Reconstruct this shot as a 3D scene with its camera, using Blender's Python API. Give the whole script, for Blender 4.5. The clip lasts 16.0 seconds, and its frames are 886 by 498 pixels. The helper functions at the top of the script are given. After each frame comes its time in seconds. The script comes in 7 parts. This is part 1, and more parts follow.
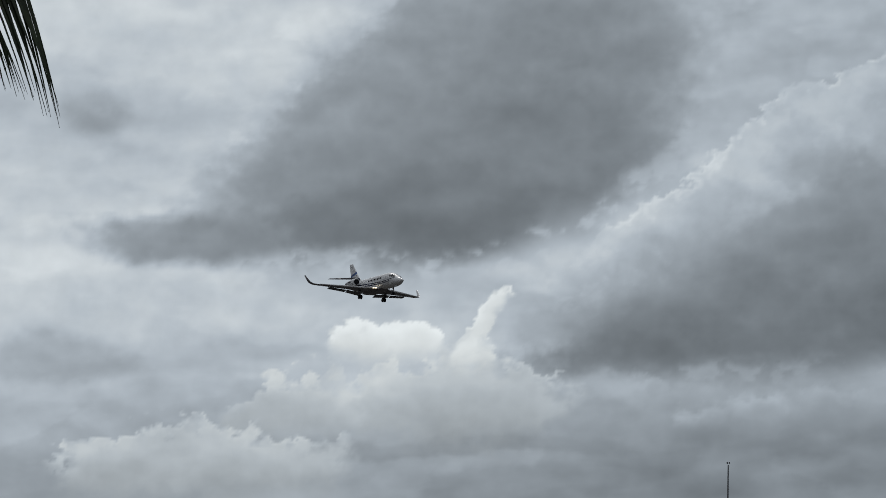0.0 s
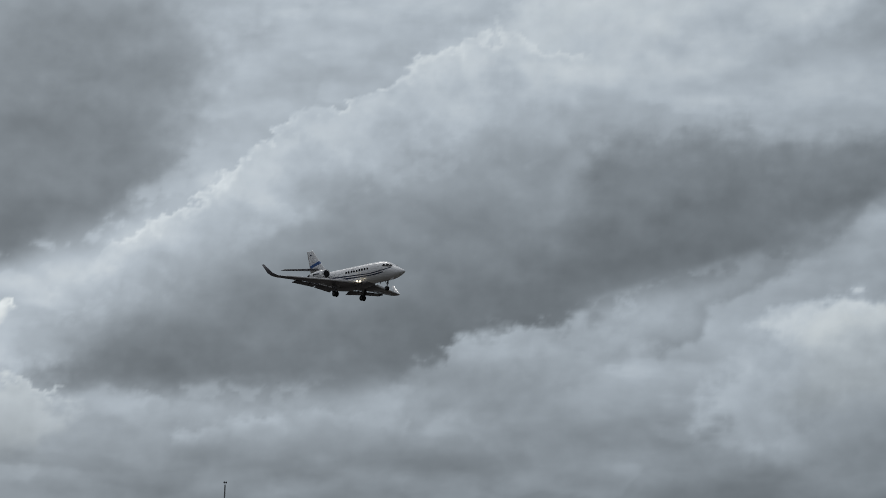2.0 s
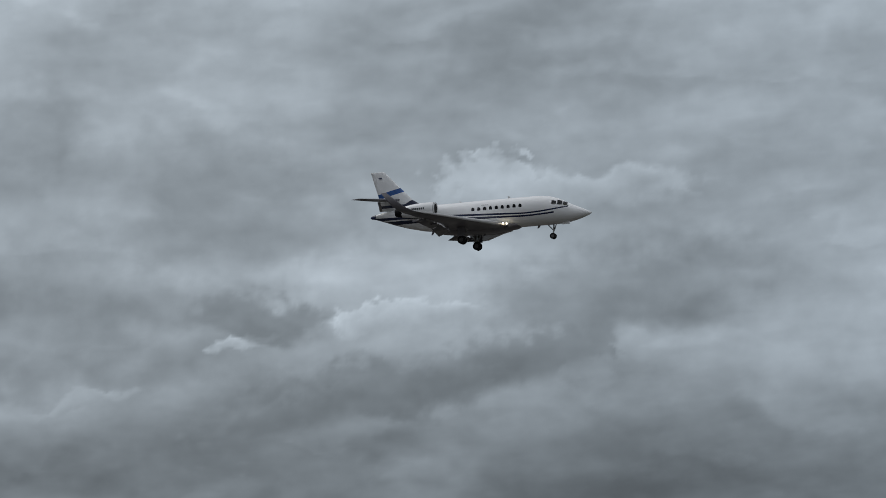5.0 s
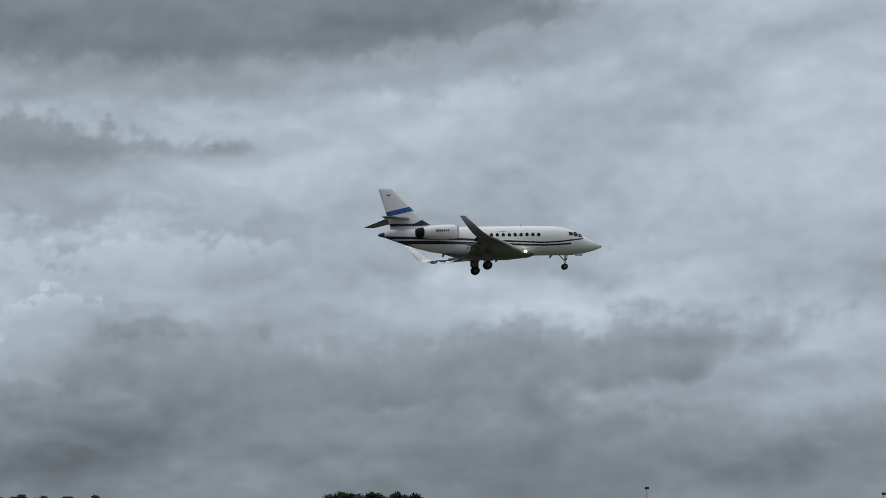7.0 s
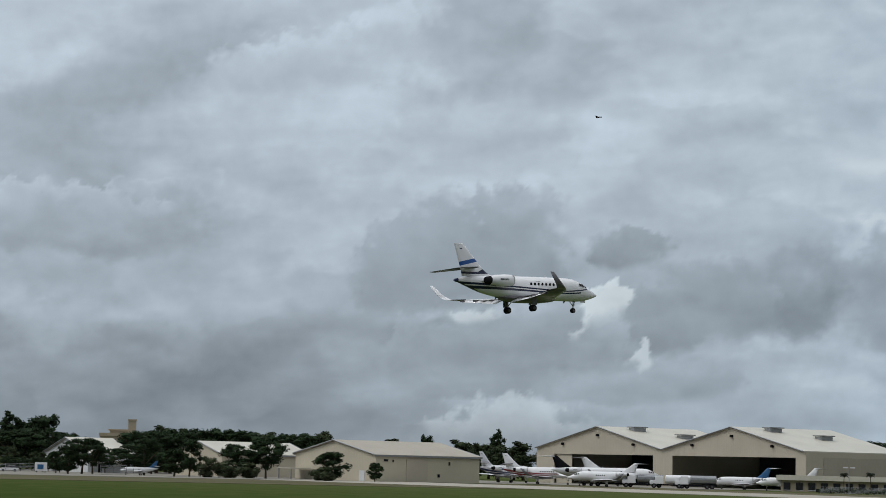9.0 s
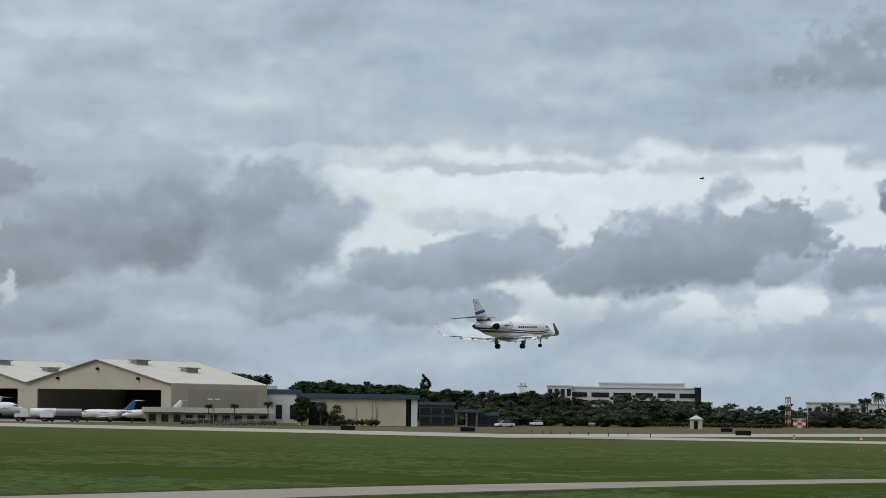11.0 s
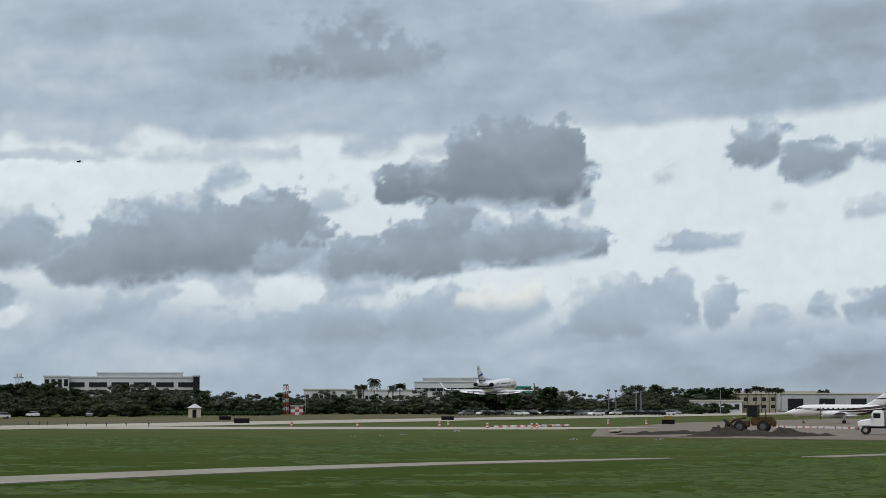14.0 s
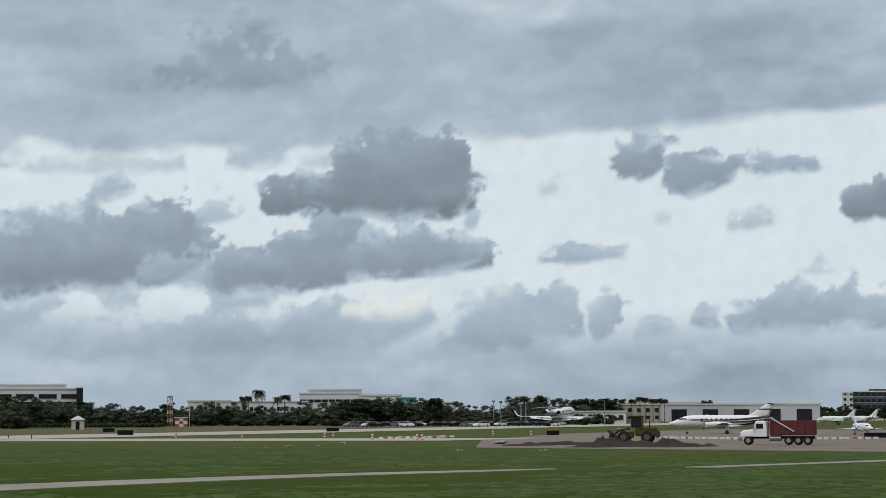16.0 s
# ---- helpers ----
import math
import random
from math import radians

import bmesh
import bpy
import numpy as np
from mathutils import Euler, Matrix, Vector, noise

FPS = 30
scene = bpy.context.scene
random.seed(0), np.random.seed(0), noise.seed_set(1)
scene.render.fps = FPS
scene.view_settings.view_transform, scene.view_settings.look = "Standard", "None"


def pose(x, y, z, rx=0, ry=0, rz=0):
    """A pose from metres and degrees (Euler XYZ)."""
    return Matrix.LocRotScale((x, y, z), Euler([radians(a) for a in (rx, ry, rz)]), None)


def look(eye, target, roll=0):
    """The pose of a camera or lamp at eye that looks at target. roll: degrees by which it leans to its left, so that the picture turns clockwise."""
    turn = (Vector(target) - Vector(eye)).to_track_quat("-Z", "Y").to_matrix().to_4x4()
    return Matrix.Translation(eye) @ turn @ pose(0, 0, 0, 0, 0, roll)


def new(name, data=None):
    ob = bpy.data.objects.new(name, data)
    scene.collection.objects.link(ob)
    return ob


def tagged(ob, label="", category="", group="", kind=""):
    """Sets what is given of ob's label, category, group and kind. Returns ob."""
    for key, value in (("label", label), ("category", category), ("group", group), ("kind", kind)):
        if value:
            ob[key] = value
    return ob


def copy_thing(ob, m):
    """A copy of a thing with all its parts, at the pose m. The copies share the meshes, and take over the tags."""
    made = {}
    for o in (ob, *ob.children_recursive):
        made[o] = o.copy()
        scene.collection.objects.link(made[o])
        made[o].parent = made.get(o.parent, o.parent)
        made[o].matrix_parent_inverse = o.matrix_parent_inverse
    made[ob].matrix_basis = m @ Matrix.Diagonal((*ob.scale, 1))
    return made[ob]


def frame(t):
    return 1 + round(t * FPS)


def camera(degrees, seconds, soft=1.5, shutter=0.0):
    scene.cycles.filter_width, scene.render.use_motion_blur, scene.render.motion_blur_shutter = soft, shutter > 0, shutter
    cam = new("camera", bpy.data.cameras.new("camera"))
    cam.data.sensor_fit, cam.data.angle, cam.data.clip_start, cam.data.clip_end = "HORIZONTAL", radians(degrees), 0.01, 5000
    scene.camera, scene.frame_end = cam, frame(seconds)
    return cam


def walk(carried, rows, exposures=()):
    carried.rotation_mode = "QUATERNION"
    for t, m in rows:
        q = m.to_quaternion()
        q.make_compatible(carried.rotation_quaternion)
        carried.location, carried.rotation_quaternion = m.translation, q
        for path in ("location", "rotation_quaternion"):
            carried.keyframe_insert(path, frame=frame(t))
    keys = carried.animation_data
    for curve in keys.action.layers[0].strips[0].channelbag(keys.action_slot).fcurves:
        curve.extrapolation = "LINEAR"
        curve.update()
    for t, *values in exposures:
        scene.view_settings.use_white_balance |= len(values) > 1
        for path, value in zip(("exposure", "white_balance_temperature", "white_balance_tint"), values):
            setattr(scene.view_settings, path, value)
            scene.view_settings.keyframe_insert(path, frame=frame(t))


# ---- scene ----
import itertools

# ---- camera: held by hand on a raised bank, panning after the landing jet ----
cam = camera(20.67, 16.0, soft=0.85, shutter=0.0)
EYE = (0.0, 0.0, 4.3)


def aim(t, turn, rise, lean):
    a, e = radians(turn), radians(rise)
    return t, look(EYE, (math.sin(a) * math.cos(e) * 100, math.cos(a) * math.cos(e) * 100, EYE[2] + math.sin(e) * 100), lean)


walk(cam, [aim(*r) for r in (
    (0, -59.51, 6.98, 1.64),
    (0.5, -57.45, 7.18, 1.71),
    (1, -54.76, 7.43, 1.91),
    (1.5, -51.60, 7.65, 2.22),
    (2, -47.82, 7.83, 2.39),
    (2.5, -44.36, 7.84, 1.93),
    (3, -40.30, 7.76, 1.62),
    (3.5, -36.16, 7.71, 1.49),
    (4, -31.00, 7.58, 2.16),
    (4.5, -24.88, 7.51, 1.39),
    (4.7, -21.66, 7.45, 0.66),
    (6.8, 10.89, 6.78, 1.83),
    (7, 14.14, 6.63, 1.48),
    (7.5, 22.00, 6.18, 1.77),
    (8, 28.06, 5.81, 1.61),
    (8.5, 33.67, 5.42, 1.57),
    (9, 38.16, 5.05, 1.35),
    (9.5, 42.41, 4.68, 1.30),
    (10, 46.33, 4.33, 1.09),
    (10.2, 47.81, 4.20, 1.03),
    (12.3, 59.42, 3.36, 0.28),
    (12.5, 60.18, 3.36, 0.18),
    (13, 61.95, 3.43, 0.03),
    (13.5, 63.63, 3.51, -0.01),
    (14, 64.88, 3.55, -0.05),
    (14.5, 65.93, 3.57, -0.17),
    (15, 66.65, 3.61, -0.15),
    (15.5, 67.20, 3.69, -0.17),
    (16, 67.59, 3.81, -0.16),
)], exposures=((0, -0.95), (1.5, -0.9), (3, -0.75), (4.5, -0.5), (6, -0.25), (7.5, -0.06), (8.5, 0.0), (16, 0.0)))

# ---- sky light: bright overcast, weak veiled sun ----
world = bpy.data.worlds.new("world")
scene.world = world
world.use_nodes = True
wn, wl = world.node_tree.nodes, world.node_tree.links
wn.clear()
w_out, w_bg = wn.new("ShaderNodeOutputWorld"), wn.new("ShaderNodeBackground")
w_sky = wn.new("ShaderNodeTexSky")
w_sky.sky_type, w_sky.sun_disc = "NISHITA", False
w_sky.sun_elevation, w_sky.sun_rotation = radians(48), radians(288)
w_mix, w_amt = wn.new("ShaderNodeMix"), wn.new("ShaderNodeTexNoise")
w_mix.data_type = "RGBA"
w_mix.inputs["Factor"].default_value = 0.93
w_amt.inputs["Scale"].default_value = 3.0
# overcast vault: zenith about three times the horizon
w_tc, w_sep, w_add = wn.new("ShaderNodeTexCoord"), wn.new("ShaderNodeSeparateXYZ"), wn.new("ShaderNodeMath")
w_add.operation = "MULTIPLY_ADD"
w_add.inputs[1].default_value = 0.2
wl.new(w_tc.outputs["Generated"], w_sep.inputs["Vector"])
wl.new(w_amt.outputs["Fac"], w_add.inputs[0])
wl.new(w_sep.outputs["Z"], w_add.inputs[2])
w_ramp = wn.new("ShaderNodeValToRGB")
w_ramp.color_ramp.elements[0].color = (1.5, 1.62, 1.8, 1)
w_mid = w_ramp.color_ramp.elements.new(0.5)
w_mid.color = (3.6, 3.8, 4.1, 1)
w_ramp.color_ramp.elements[2].color = (10.8, 11.3, 12.0, 1)
wl.new(w_add.outputs["Value"], w_ramp.inputs["Fac"])
wl.new(w_sky.outputs["Color"], w_mix.inputs["A"])
wl.new(w_ramp.outputs["Color"], w_mix.inputs["B"])
wl.new(w_mix.outputs["Result"], w_bg.inputs["Color"])
w_bg.inputs["Strength"].default_value = 0.1
wl.new(w_bg.outputs["Background"], w_out.inputs["Surface"])

sun = new("sun", bpy.data.lights.new("sun", "SUN"))
sun.data.energy, sun.data.angle, sun.data.color = 1.1, radians(24), (1.0, 0.97, 0.93)
sun.matrix_world = look((0, 0, 0), (-math.sin(radians(288)) * 0.67, -math.cos(radians(288)) * 0.67, -0.743))
scene.view_settings.exposure = 0.0


# ---- materials ----
def material(name, col, rough=0.6, metal=0.0, spots=None, size=1.0, bump=0.0, bump_size=20.0, glow=0.0, by_island=0.0, coat=0.0):
    """A surface with two scales of variation; spots is the second colour."""
    m = bpy.data.materials.new(name)
    m.use_nodes = True
    n, l = m.node_tree.nodes, m.node_tree.links
    b = n["Principled BSDF"]
    b.inputs["Roughness"].default_value, b.inputs["Metallic"].default_value = rough, metal
    b.inputs["Coat Weight"].default_value = coat
    b.inputs["Specular IOR Level"].default_value = 0.08 if rough >= 0.7 else 0.4
    co = n.new("ShaderNodeTexCoord").outputs["Object"]
    spots = spots or tuple(c * 0.72 for c in col)
    n1, n2 = n.new("ShaderNodeTexNoise"), n.new("ShaderNodeTexNoise")
    n1.inputs["Scale"].default_value, n2.inputs["Scale"].default_value = size, size * 9
    n1.inputs["Detail"].default_value, n2.inputs["Detail"].default_value = 6, 3
    for q in (n1, n2):
        l.new(co, q.inputs["Vector"])
    add = n.new("ShaderNodeMath")
    add.operation = "MULTIPLY_ADD"
    add.inputs[1].default_value = 0.35
    l.new(n2.outputs["Fac"], add.inputs[0])
    l.new(n1.outputs["Fac"], add.inputs[2])
    r = n.new("ShaderNodeMapRange")
    r.inputs["From Min"].default_value, r.inputs["From Max"].default_value = 0.42, 0.95
    l.new(add.outputs["Value"], r.inputs["Value"])
    mix = n.new("ShaderNodeMix")
    mix.data_type = "RGBA"
    mix.inputs["A"].default_value, mix.inputs["B"].default_value = (*col, 1), (*spots, 1)
    l.new(r.outputs["Result"], mix.inputs["Factor"])
    result = mix.outputs["Result"]
    if by_island:
        geo, hsv, mr = n.new("ShaderNodeNewGeometry"), n.new("ShaderNodeHueSaturation"), n.new("ShaderNodeMapRange")
        mr.inputs["To Min"].default_value, mr.inputs["To Max"].default_value = 1 - by_island, 1 + by_island
        l.new(geo.outputs["Random Per Island"], mr.inputs["Value"])
        l.new(mr.outputs["Result"], hsv.inputs["Value"])
        l.new(result, hsv.inputs["Color"])
        result = hsv.outputs["Color"]
    l.new(result, b.inputs["Base Color"])
    if bump:
        bn, bp = n.new("ShaderNodeTexNoise"), n.new("ShaderNodeBump")
        bn.inputs["Scale"].default_value, bn.inputs["Detail"].default_value = bump_size, 4
        bp.inputs["Strength"].default_value = bump
        l.new(co, bn.inputs["Vector"])
        l.new(bn.outputs["Fac"], bp.inputs["Height"])
        l.new(bp.outputs["Normal"], b.inputs["Normal"])
    if glow:
        b.inputs["Emission Color"].default_value, b.inputs["Emission Strength"].default_value = (*col, 1), glow
    return m


def ribbed(name, col, pitch, rough=0.45, depth=0.4, axis="y"):
    """Profiled metal sheet: ribs by bump every pitch metres along an axis."""
    m = material(name, col, rough, spots=tuple(c * 0.86 for c in col), size=0.15)
    n, l = m.node_tree.nodes, m.node_tree.links
    w, bp, tc = n.new("ShaderNodeTexWave"), n.new("ShaderNodeBump"), n.new("ShaderNodeTexCoord")
    w.bands_direction = {"x": "X", "y": "Y", "z": "Z"}[axis]
    w.inputs["Scale"].default_value = 0.314 / pitch
    bp.inputs["Strength"].default_value = depth
    bp.inputs["Distance"].default_value = 0.05
    l.new(tc.outputs["Object"], w.inputs["Vector"])
    l.new(w.outputs["Fac"], bp.inputs["Height"])
    l.new(bp.outputs["Normal"], n["Principled BSDF"].inputs["Normal"])
    return m


def livery(name, white, stripe, kind):
    """Painted skin with stripes set by the thing's own coordinates. kind: body or fin."""
    m = material(name, white, 0.28, spots=tuple(c * 0.93 for c in white), size=0.6, coat=0.3)
    n, l = m.node_tree.nodes, m.node_tree.links
    b = n["Principled BSDF"]
    base = b.inputs["Base Color"].links[0].from_socket
    sep = n.new("ShaderNodeSeparateXYZ")
    l.new(n.new("ShaderNodeTexCoord").outputs["Object"], sep.inputs["Vector"])
    x, z = sep.outputs["X"], sep.outputs["Z"]

    def calc(op, a, c):
        q = n.new("ShaderNodeMath")
        q.operation = op
        for s, v in zip(q.inputs, (a, c)):
            if isinstance(v, (int, float)):
                s.default_value = v
            else:
                l.new(v, s)
        return q.outputs["Value"]

    def band(centre, half):
        return calc("LESS_THAN", calc("ABSOLUTE", calc("SUBTRACT", z, centre), 0), half)

    if kind == "landing_body":
        # two sweeping stripes that part towards the tail, and a dark keel under the tail
        aft = calc("MAXIMUM", calc("SUBTRACT", 4.2, x), 0.0)
        fore = calc("MAXIMUM", calc("SUBTRACT", x, 4.2), 0.0)
        c1 = calc("ADD", calc("ADD", calc("MULTIPLY", aft, 0.047), calc("MULTIPLY", calc("MULTIPLY", fore, fore), 0.0225)), 2.68)
        c2 = calc("ADD", calc("ADD", calc("MULTIPLY", aft, 0.034), calc("MULTIPLY", calc("MULTIPLY", fore, fore), 0.016)), 2.45)
        w1 = calc("ADD", calc("MULTIPLY", aft, 0.004), 0.065)
        w2 = calc("ADD", calc("MULTIPLY", aft, 0.007), 0.07)
        upper = calc("MULTIPLY", band(c1, w1), calc("LESS_THAN", x, 8.2))
        lower = calc("MULTIPLY", band(c2, w2), calc("LESS_THAN", x, 7.0))
        keel = calc("MULTIPLY", calc("LESS_THAN", z, calc("SUBTRACT", 0.02, calc("MULTIPLY", x, 0.36))), calc("LESS_THAN", x, -6.0))
        mask = calc("MAXIMUM", calc("MAXIMUM", upper, lower), keel)
    elif kind == "body":
        q = calc("SUBTRACT", x, 0.8)
        c1 = calc("ADD", calc("MULTIPLY", calc("MULTIPLY", q, q), 0.0078), 2.5)
        aft = calc("MAXIMUM", calc("SUBTRACT", 7.6, x), 0.0)
        w1 = calc("ADD", calc("MULTIPLY", aft, 0.0135), 0.03)
        c2 = calc("SUBTRACT", c1, calc("ADD", calc("MULTIPLY", aft, 0.03), 0.11))
        mask = calc("MAXIMUM", band(c1, w1), band(c2, calc("MULTIPLY", w1, 0.85)))
        mask = calc("MULTIPLY", mask, calc("LESS_THAN", x, 7.6))
        belly = calc("MULTIPLY", calc("LESS_THAN", z, calc("ADD", calc("MULTIPLY", x, -0.16), 1.25)), calc("LESS_THAN", x, -3.0))
        mask = calc("MAXIMUM", mask, belly)
    else:
        mask = band(calc("ADD", calc("MULTIPLY", x, 0.22), 7.36), 0.22)
        # navy foot of the fin, sweeping up to its leading edge
        rise = calc("MAXIMUM", calc("ADD", x, 6.7), 0.0)
        low = band(calc("ADD", calc("MULTIPLY", rise, 0.28), 4.42), calc("ADD", calc("MULTIPLY", rise, 0.22), 0.12))
        low = calc("MULTIPLY", low, calc("GREATER_THAN", z, 4.3))
        dark = n.new("ShaderNodeMix")
        dark.data_type = "RGBA"
        dark.inputs["B"].default_value = (0.012, 0.018, 0.045, 1)
        l.new(base, dark.inputs["A"])
        l.new(low, dark.inputs["Factor"])
        base = dark.outputs["Result"]
    mix = n.new("ShaderNodeMix")
    mix.data_type = "RGBA"
    mix.inputs["B"].default_value = (*stripe, 1)
    l.new(base, mix.inputs["A"])
    l.new(mask, mix.inputs["Factor"])
    l.new(mix.outputs["Result"], b.inputs["Base Color"])
    return m


PAINT = material("white_paint", (0.78, 0.79, 0.8), 0.3, spots=(0.7, 0.71, 0.72), size=0.7, coat=0.25)
# underside shade is mixed into this grey, tinted faintly purple against grass bounce
WING = material("wing_shade_grey", (0.17, 0.165, 0.182), 0.36, spots=(0.14, 0.135, 0.15), size=1.2, coat=0.1)
SLAT = material("bare_metal_slat", (0.6, 0.6, 0.61), 0.38, spots=(0.5, 0.5, 0.51), size=1.5, coat=0.1)
DARK = material("dark_rubber", (0.02, 0.02, 0.022), 0.8, spots=(0.03, 0.03, 0.03))
BLACK = material("black_gap", (0.012, 0.012, 0.014), 0.7)
STEEL = material("steel", (0.35, 0.36, 0.37), 0.4, 0.8, spots=(0.25, 0.26, 0.27), size=3)
HUB = material("grey_wheel_hub", (0.11, 0.11, 0.115), 0.5, 0.3, spots=(0.07, 0.07, 0.07), size=3)
GLASS = material("dark_glass", (0.012, 0.015, 0.02), 0.16, coat=0.15)
LIGHT = material("landing_light", (1.0, 0.86, 0.6), 0.3, spots=(1.0, 0.86, 0.6), glow=5.0)
NAVY = material("navy_paint", (0.02, 0.035, 0.11), 0.3, coat=0.3)
BLUE = material("blue_paint", (0.03, 0.13, 0.3), 0.3, coat=0.3)
MAROON = material("maroon_paint", (0.13, 0.015, 0.022), 0.5, spots=(0.09, 0.02, 0.02), size=1.5)
YELLOW = material("yellow_machine_paint", (0.13, 0.082, 0.026), 0.7, spots=(0.025, 0.021, 0.018), size=1.5)
ORANGE = material("safety_orange", (0.5, 0.11, 0.035), 0.6)
RED = material("aviation_red", (0.42, 0.09, 0.07), 0.5)
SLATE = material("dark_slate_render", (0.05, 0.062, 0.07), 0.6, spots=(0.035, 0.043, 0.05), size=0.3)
ROADWAY = material("worn_concrete_road", (0.3, 0.28, 0.235), 0.9, spots=(0.22, 0.205, 0.17), size=0.12, bump=0.3, bump_size=3)
SIGN = material("sign_yellow", (0.3, 0.21, 0.05), 0.5)
CONCRETE = material("concrete", (0.41, 0.385, 0.33), 0.9, spots=(0.31, 0.29, 0.245), size=0.06, bump=0.2, bump_size=3)
APRON = material("worn_apron_concrete", (0.27, 0.255, 0.22), 0.9, spots=(0.2, 0.19, 0.165), size=0.06, bump=0.2, bump_size=3)
DIRT = material("grey_dirt", (0.22, 0.19, 0.155), 0.95, spots=(0.14, 0.12, 0.1), size=0.12, bump=0.6, bump_size=2)
DUSTY = material("dusty_steel_rim", (0.33, 0.31, 0.28), 0.8, spots=(0.24, 0.22, 0.2), size=4)
MUD = material("dark_spoil", (0.03, 0.026, 0.023), 0.95, spots=(0.05, 0.042, 0.034), size=0.7, bump=0.8, bump_size=4)
BEIGE = ribbed("beige_metal_wall", (0.47, 0.425, 0.34), 0.6, axis="y")
CREAM = ribbed("cream_metal_wall", (0.52, 0.475, 0.37), 0.6, axis="y")
ROOF = ribbed("pale_metal_roof", (0.56, 0.54, 0.46), 0.8, axis="y")
TAN_ROOF = ribbed("weathered_tan_roof", (0.4, 0.36, 0.28), 0.8, axis="y")
TEAL = ribbed("blue_grey_fascia", (0.045, 0.085, 0.125), 0.5, axis="y")
STUCCO = material("white_stucco", (0.62, 0.64, 0.645), 0.85, spots=(0.53, 0.55, 0.555), size=0.1)
RUBBLE = material("broken_concrete", (0.4, 0.4, 0.37), 0.9, spots=(0.28, 0.28, 0.25), size=2)
TAN = material("tan_stucco", (0.42, 0.36, 0.27), 0.85, size=0.2)
TURQUOISE = material("turquoise_stucco", (0.12, 0.38, 0.4), 0.8, size=0.2)
BARK = material("bark", (0.09, 0.07, 0.05), 0.9, size=2, bump=0.5, bump_size=12)
LEAF = material("broad_leaf_green", (0.026, 0.045, 0.018), 0.75, spots=(0.013, 0.024, 0.011), size=0.4, by_island=0.3)
# leaf green lightened and greyed to paint in distance haze
LEAF_C = material("hazed_leaf", (0.076, 0.09, 0.063), 0.85, spots=(0.046, 0.058, 0.042), size=0.3, by_island=0.22)
GREYWALL = material("grey_metal_wall", (0.46, 0.48, 0.5), 0.6, spots=(0.38, 0.4, 0.42), size=0.1)
LEAF_B = material("olive_leaf_green", (0.045, 0.06, 0.028), 0.75, spots=(0.022, 0.033, 0.016), size=0.4, by_island=0.28)
PALM = material("palm_leaf", (0.03, 0.045, 0.02), 0.6, spots=(0.02, 0.025, 0.012), size=2, by_island=0.4)
HEDGE = material("grey_green_shrub", (0.06, 0.075, 0.04), 0.8, spots=(0.03, 0.04, 0.022), size=0.5, by_island=0.4)
FEATHER = material("dark_feather", (0.03, 0.028, 0.026), 0.8)


# ---- mesh tools ----
def mesh_object(name, bm, mat, parent=None, smooth=False):
    me = bpy.data.meshes.new(name)
    if smooth:
        for f in bm.faces:
            f.smooth = True
    bm.to_mesh(me)
    bm.free()
    for q in (mat if isinstance(mat, (list, tuple)) else [mat]):
        me.materials.append(q)
    ob = new(name, me)
    ob.parent = parent
    return ob


def part(name, bm, mat, parent, label="", smooth=False):
    return tagged(mesh_object(name, bm, mat, parent, smooth), label)


def thing(name, m, label, category, group=""):
    ob = new(name)
    ob.matrix_world = m
    ob.empty_display_size = 0.1
    return tagged(ob, label, category, group)


def box(bm, x0, x1, y0, y1, z0, z1, bevel=0.0):
    r = bmesh.ops.create_cube(bm, size=1.0, matrix=Matrix.Translation(((x0 + x1) / 2, (y0 + y1) / 2, (z0 + z1) / 2)) @ Matrix.Diagonal((abs(x1 - x0), abs(y1 - y0), abs(z1 - z0), 1)))
    if bevel:
        bmesh.ops.bevel(bm, geom=list({e for v in r["verts"] for e in v.link_edges}), offset=bevel, segments=2, affect="EDGES")
    return bm


def boxed(*a, **k):
    return box(bmesh.new(), *a, **k)


def rod(bm, a, b, r0, r1=None, seg=8):
    a, b = Vector(a), Vector(b)
    d = b - a
    m = Matrix.Translation((a + b) / 2) @ d.to_track_quat("Z", "Y").to_matrix().to_4x4()
    bmesh.ops.create_cone(bm, cap_ends=True, segments=seg, radius1=r0, radius2=r0 if r1 is None else r1, depth=d.length, matrix=m)
    return bm


def rods(*list_of):
    bm = bmesh.new()
    for q in list_of:
        rod(bm, *q)
    return bm


def loft(bm, rings, closed=True, caps=True):
    """Skin over rings of points, all of one length."""
    vs = [[bm.verts.new(p) for p in ring] for ring in rings]
    n = len(vs[0])
    for a, b in zip(vs, vs[1:]):
        for i in range(n if closed else n - 1):
            bm.faces.new((a[i], a[(i + 1) % n], b[(i + 1) % n], b[i]))
    if caps:
        bm.faces.new(vs[0][::-1])
        bm.faces.new(vs[-1])
    bmesh.ops.recalc_face_normals(bm, faces=bm.faces)
    return bm


def ring_x(x, y, z, w, h, n=24, power=2.0):
    out = []
    for i in range(n):
        a = 2 * math.pi * i / n
        c, s = math.cos(a), math.sin(a)
        out.append((x, y + w * math.copysign(abs(c) ** (2 / power), c), z + h * math.copysign(abs(s) ** (2 / power), s)))
    return out


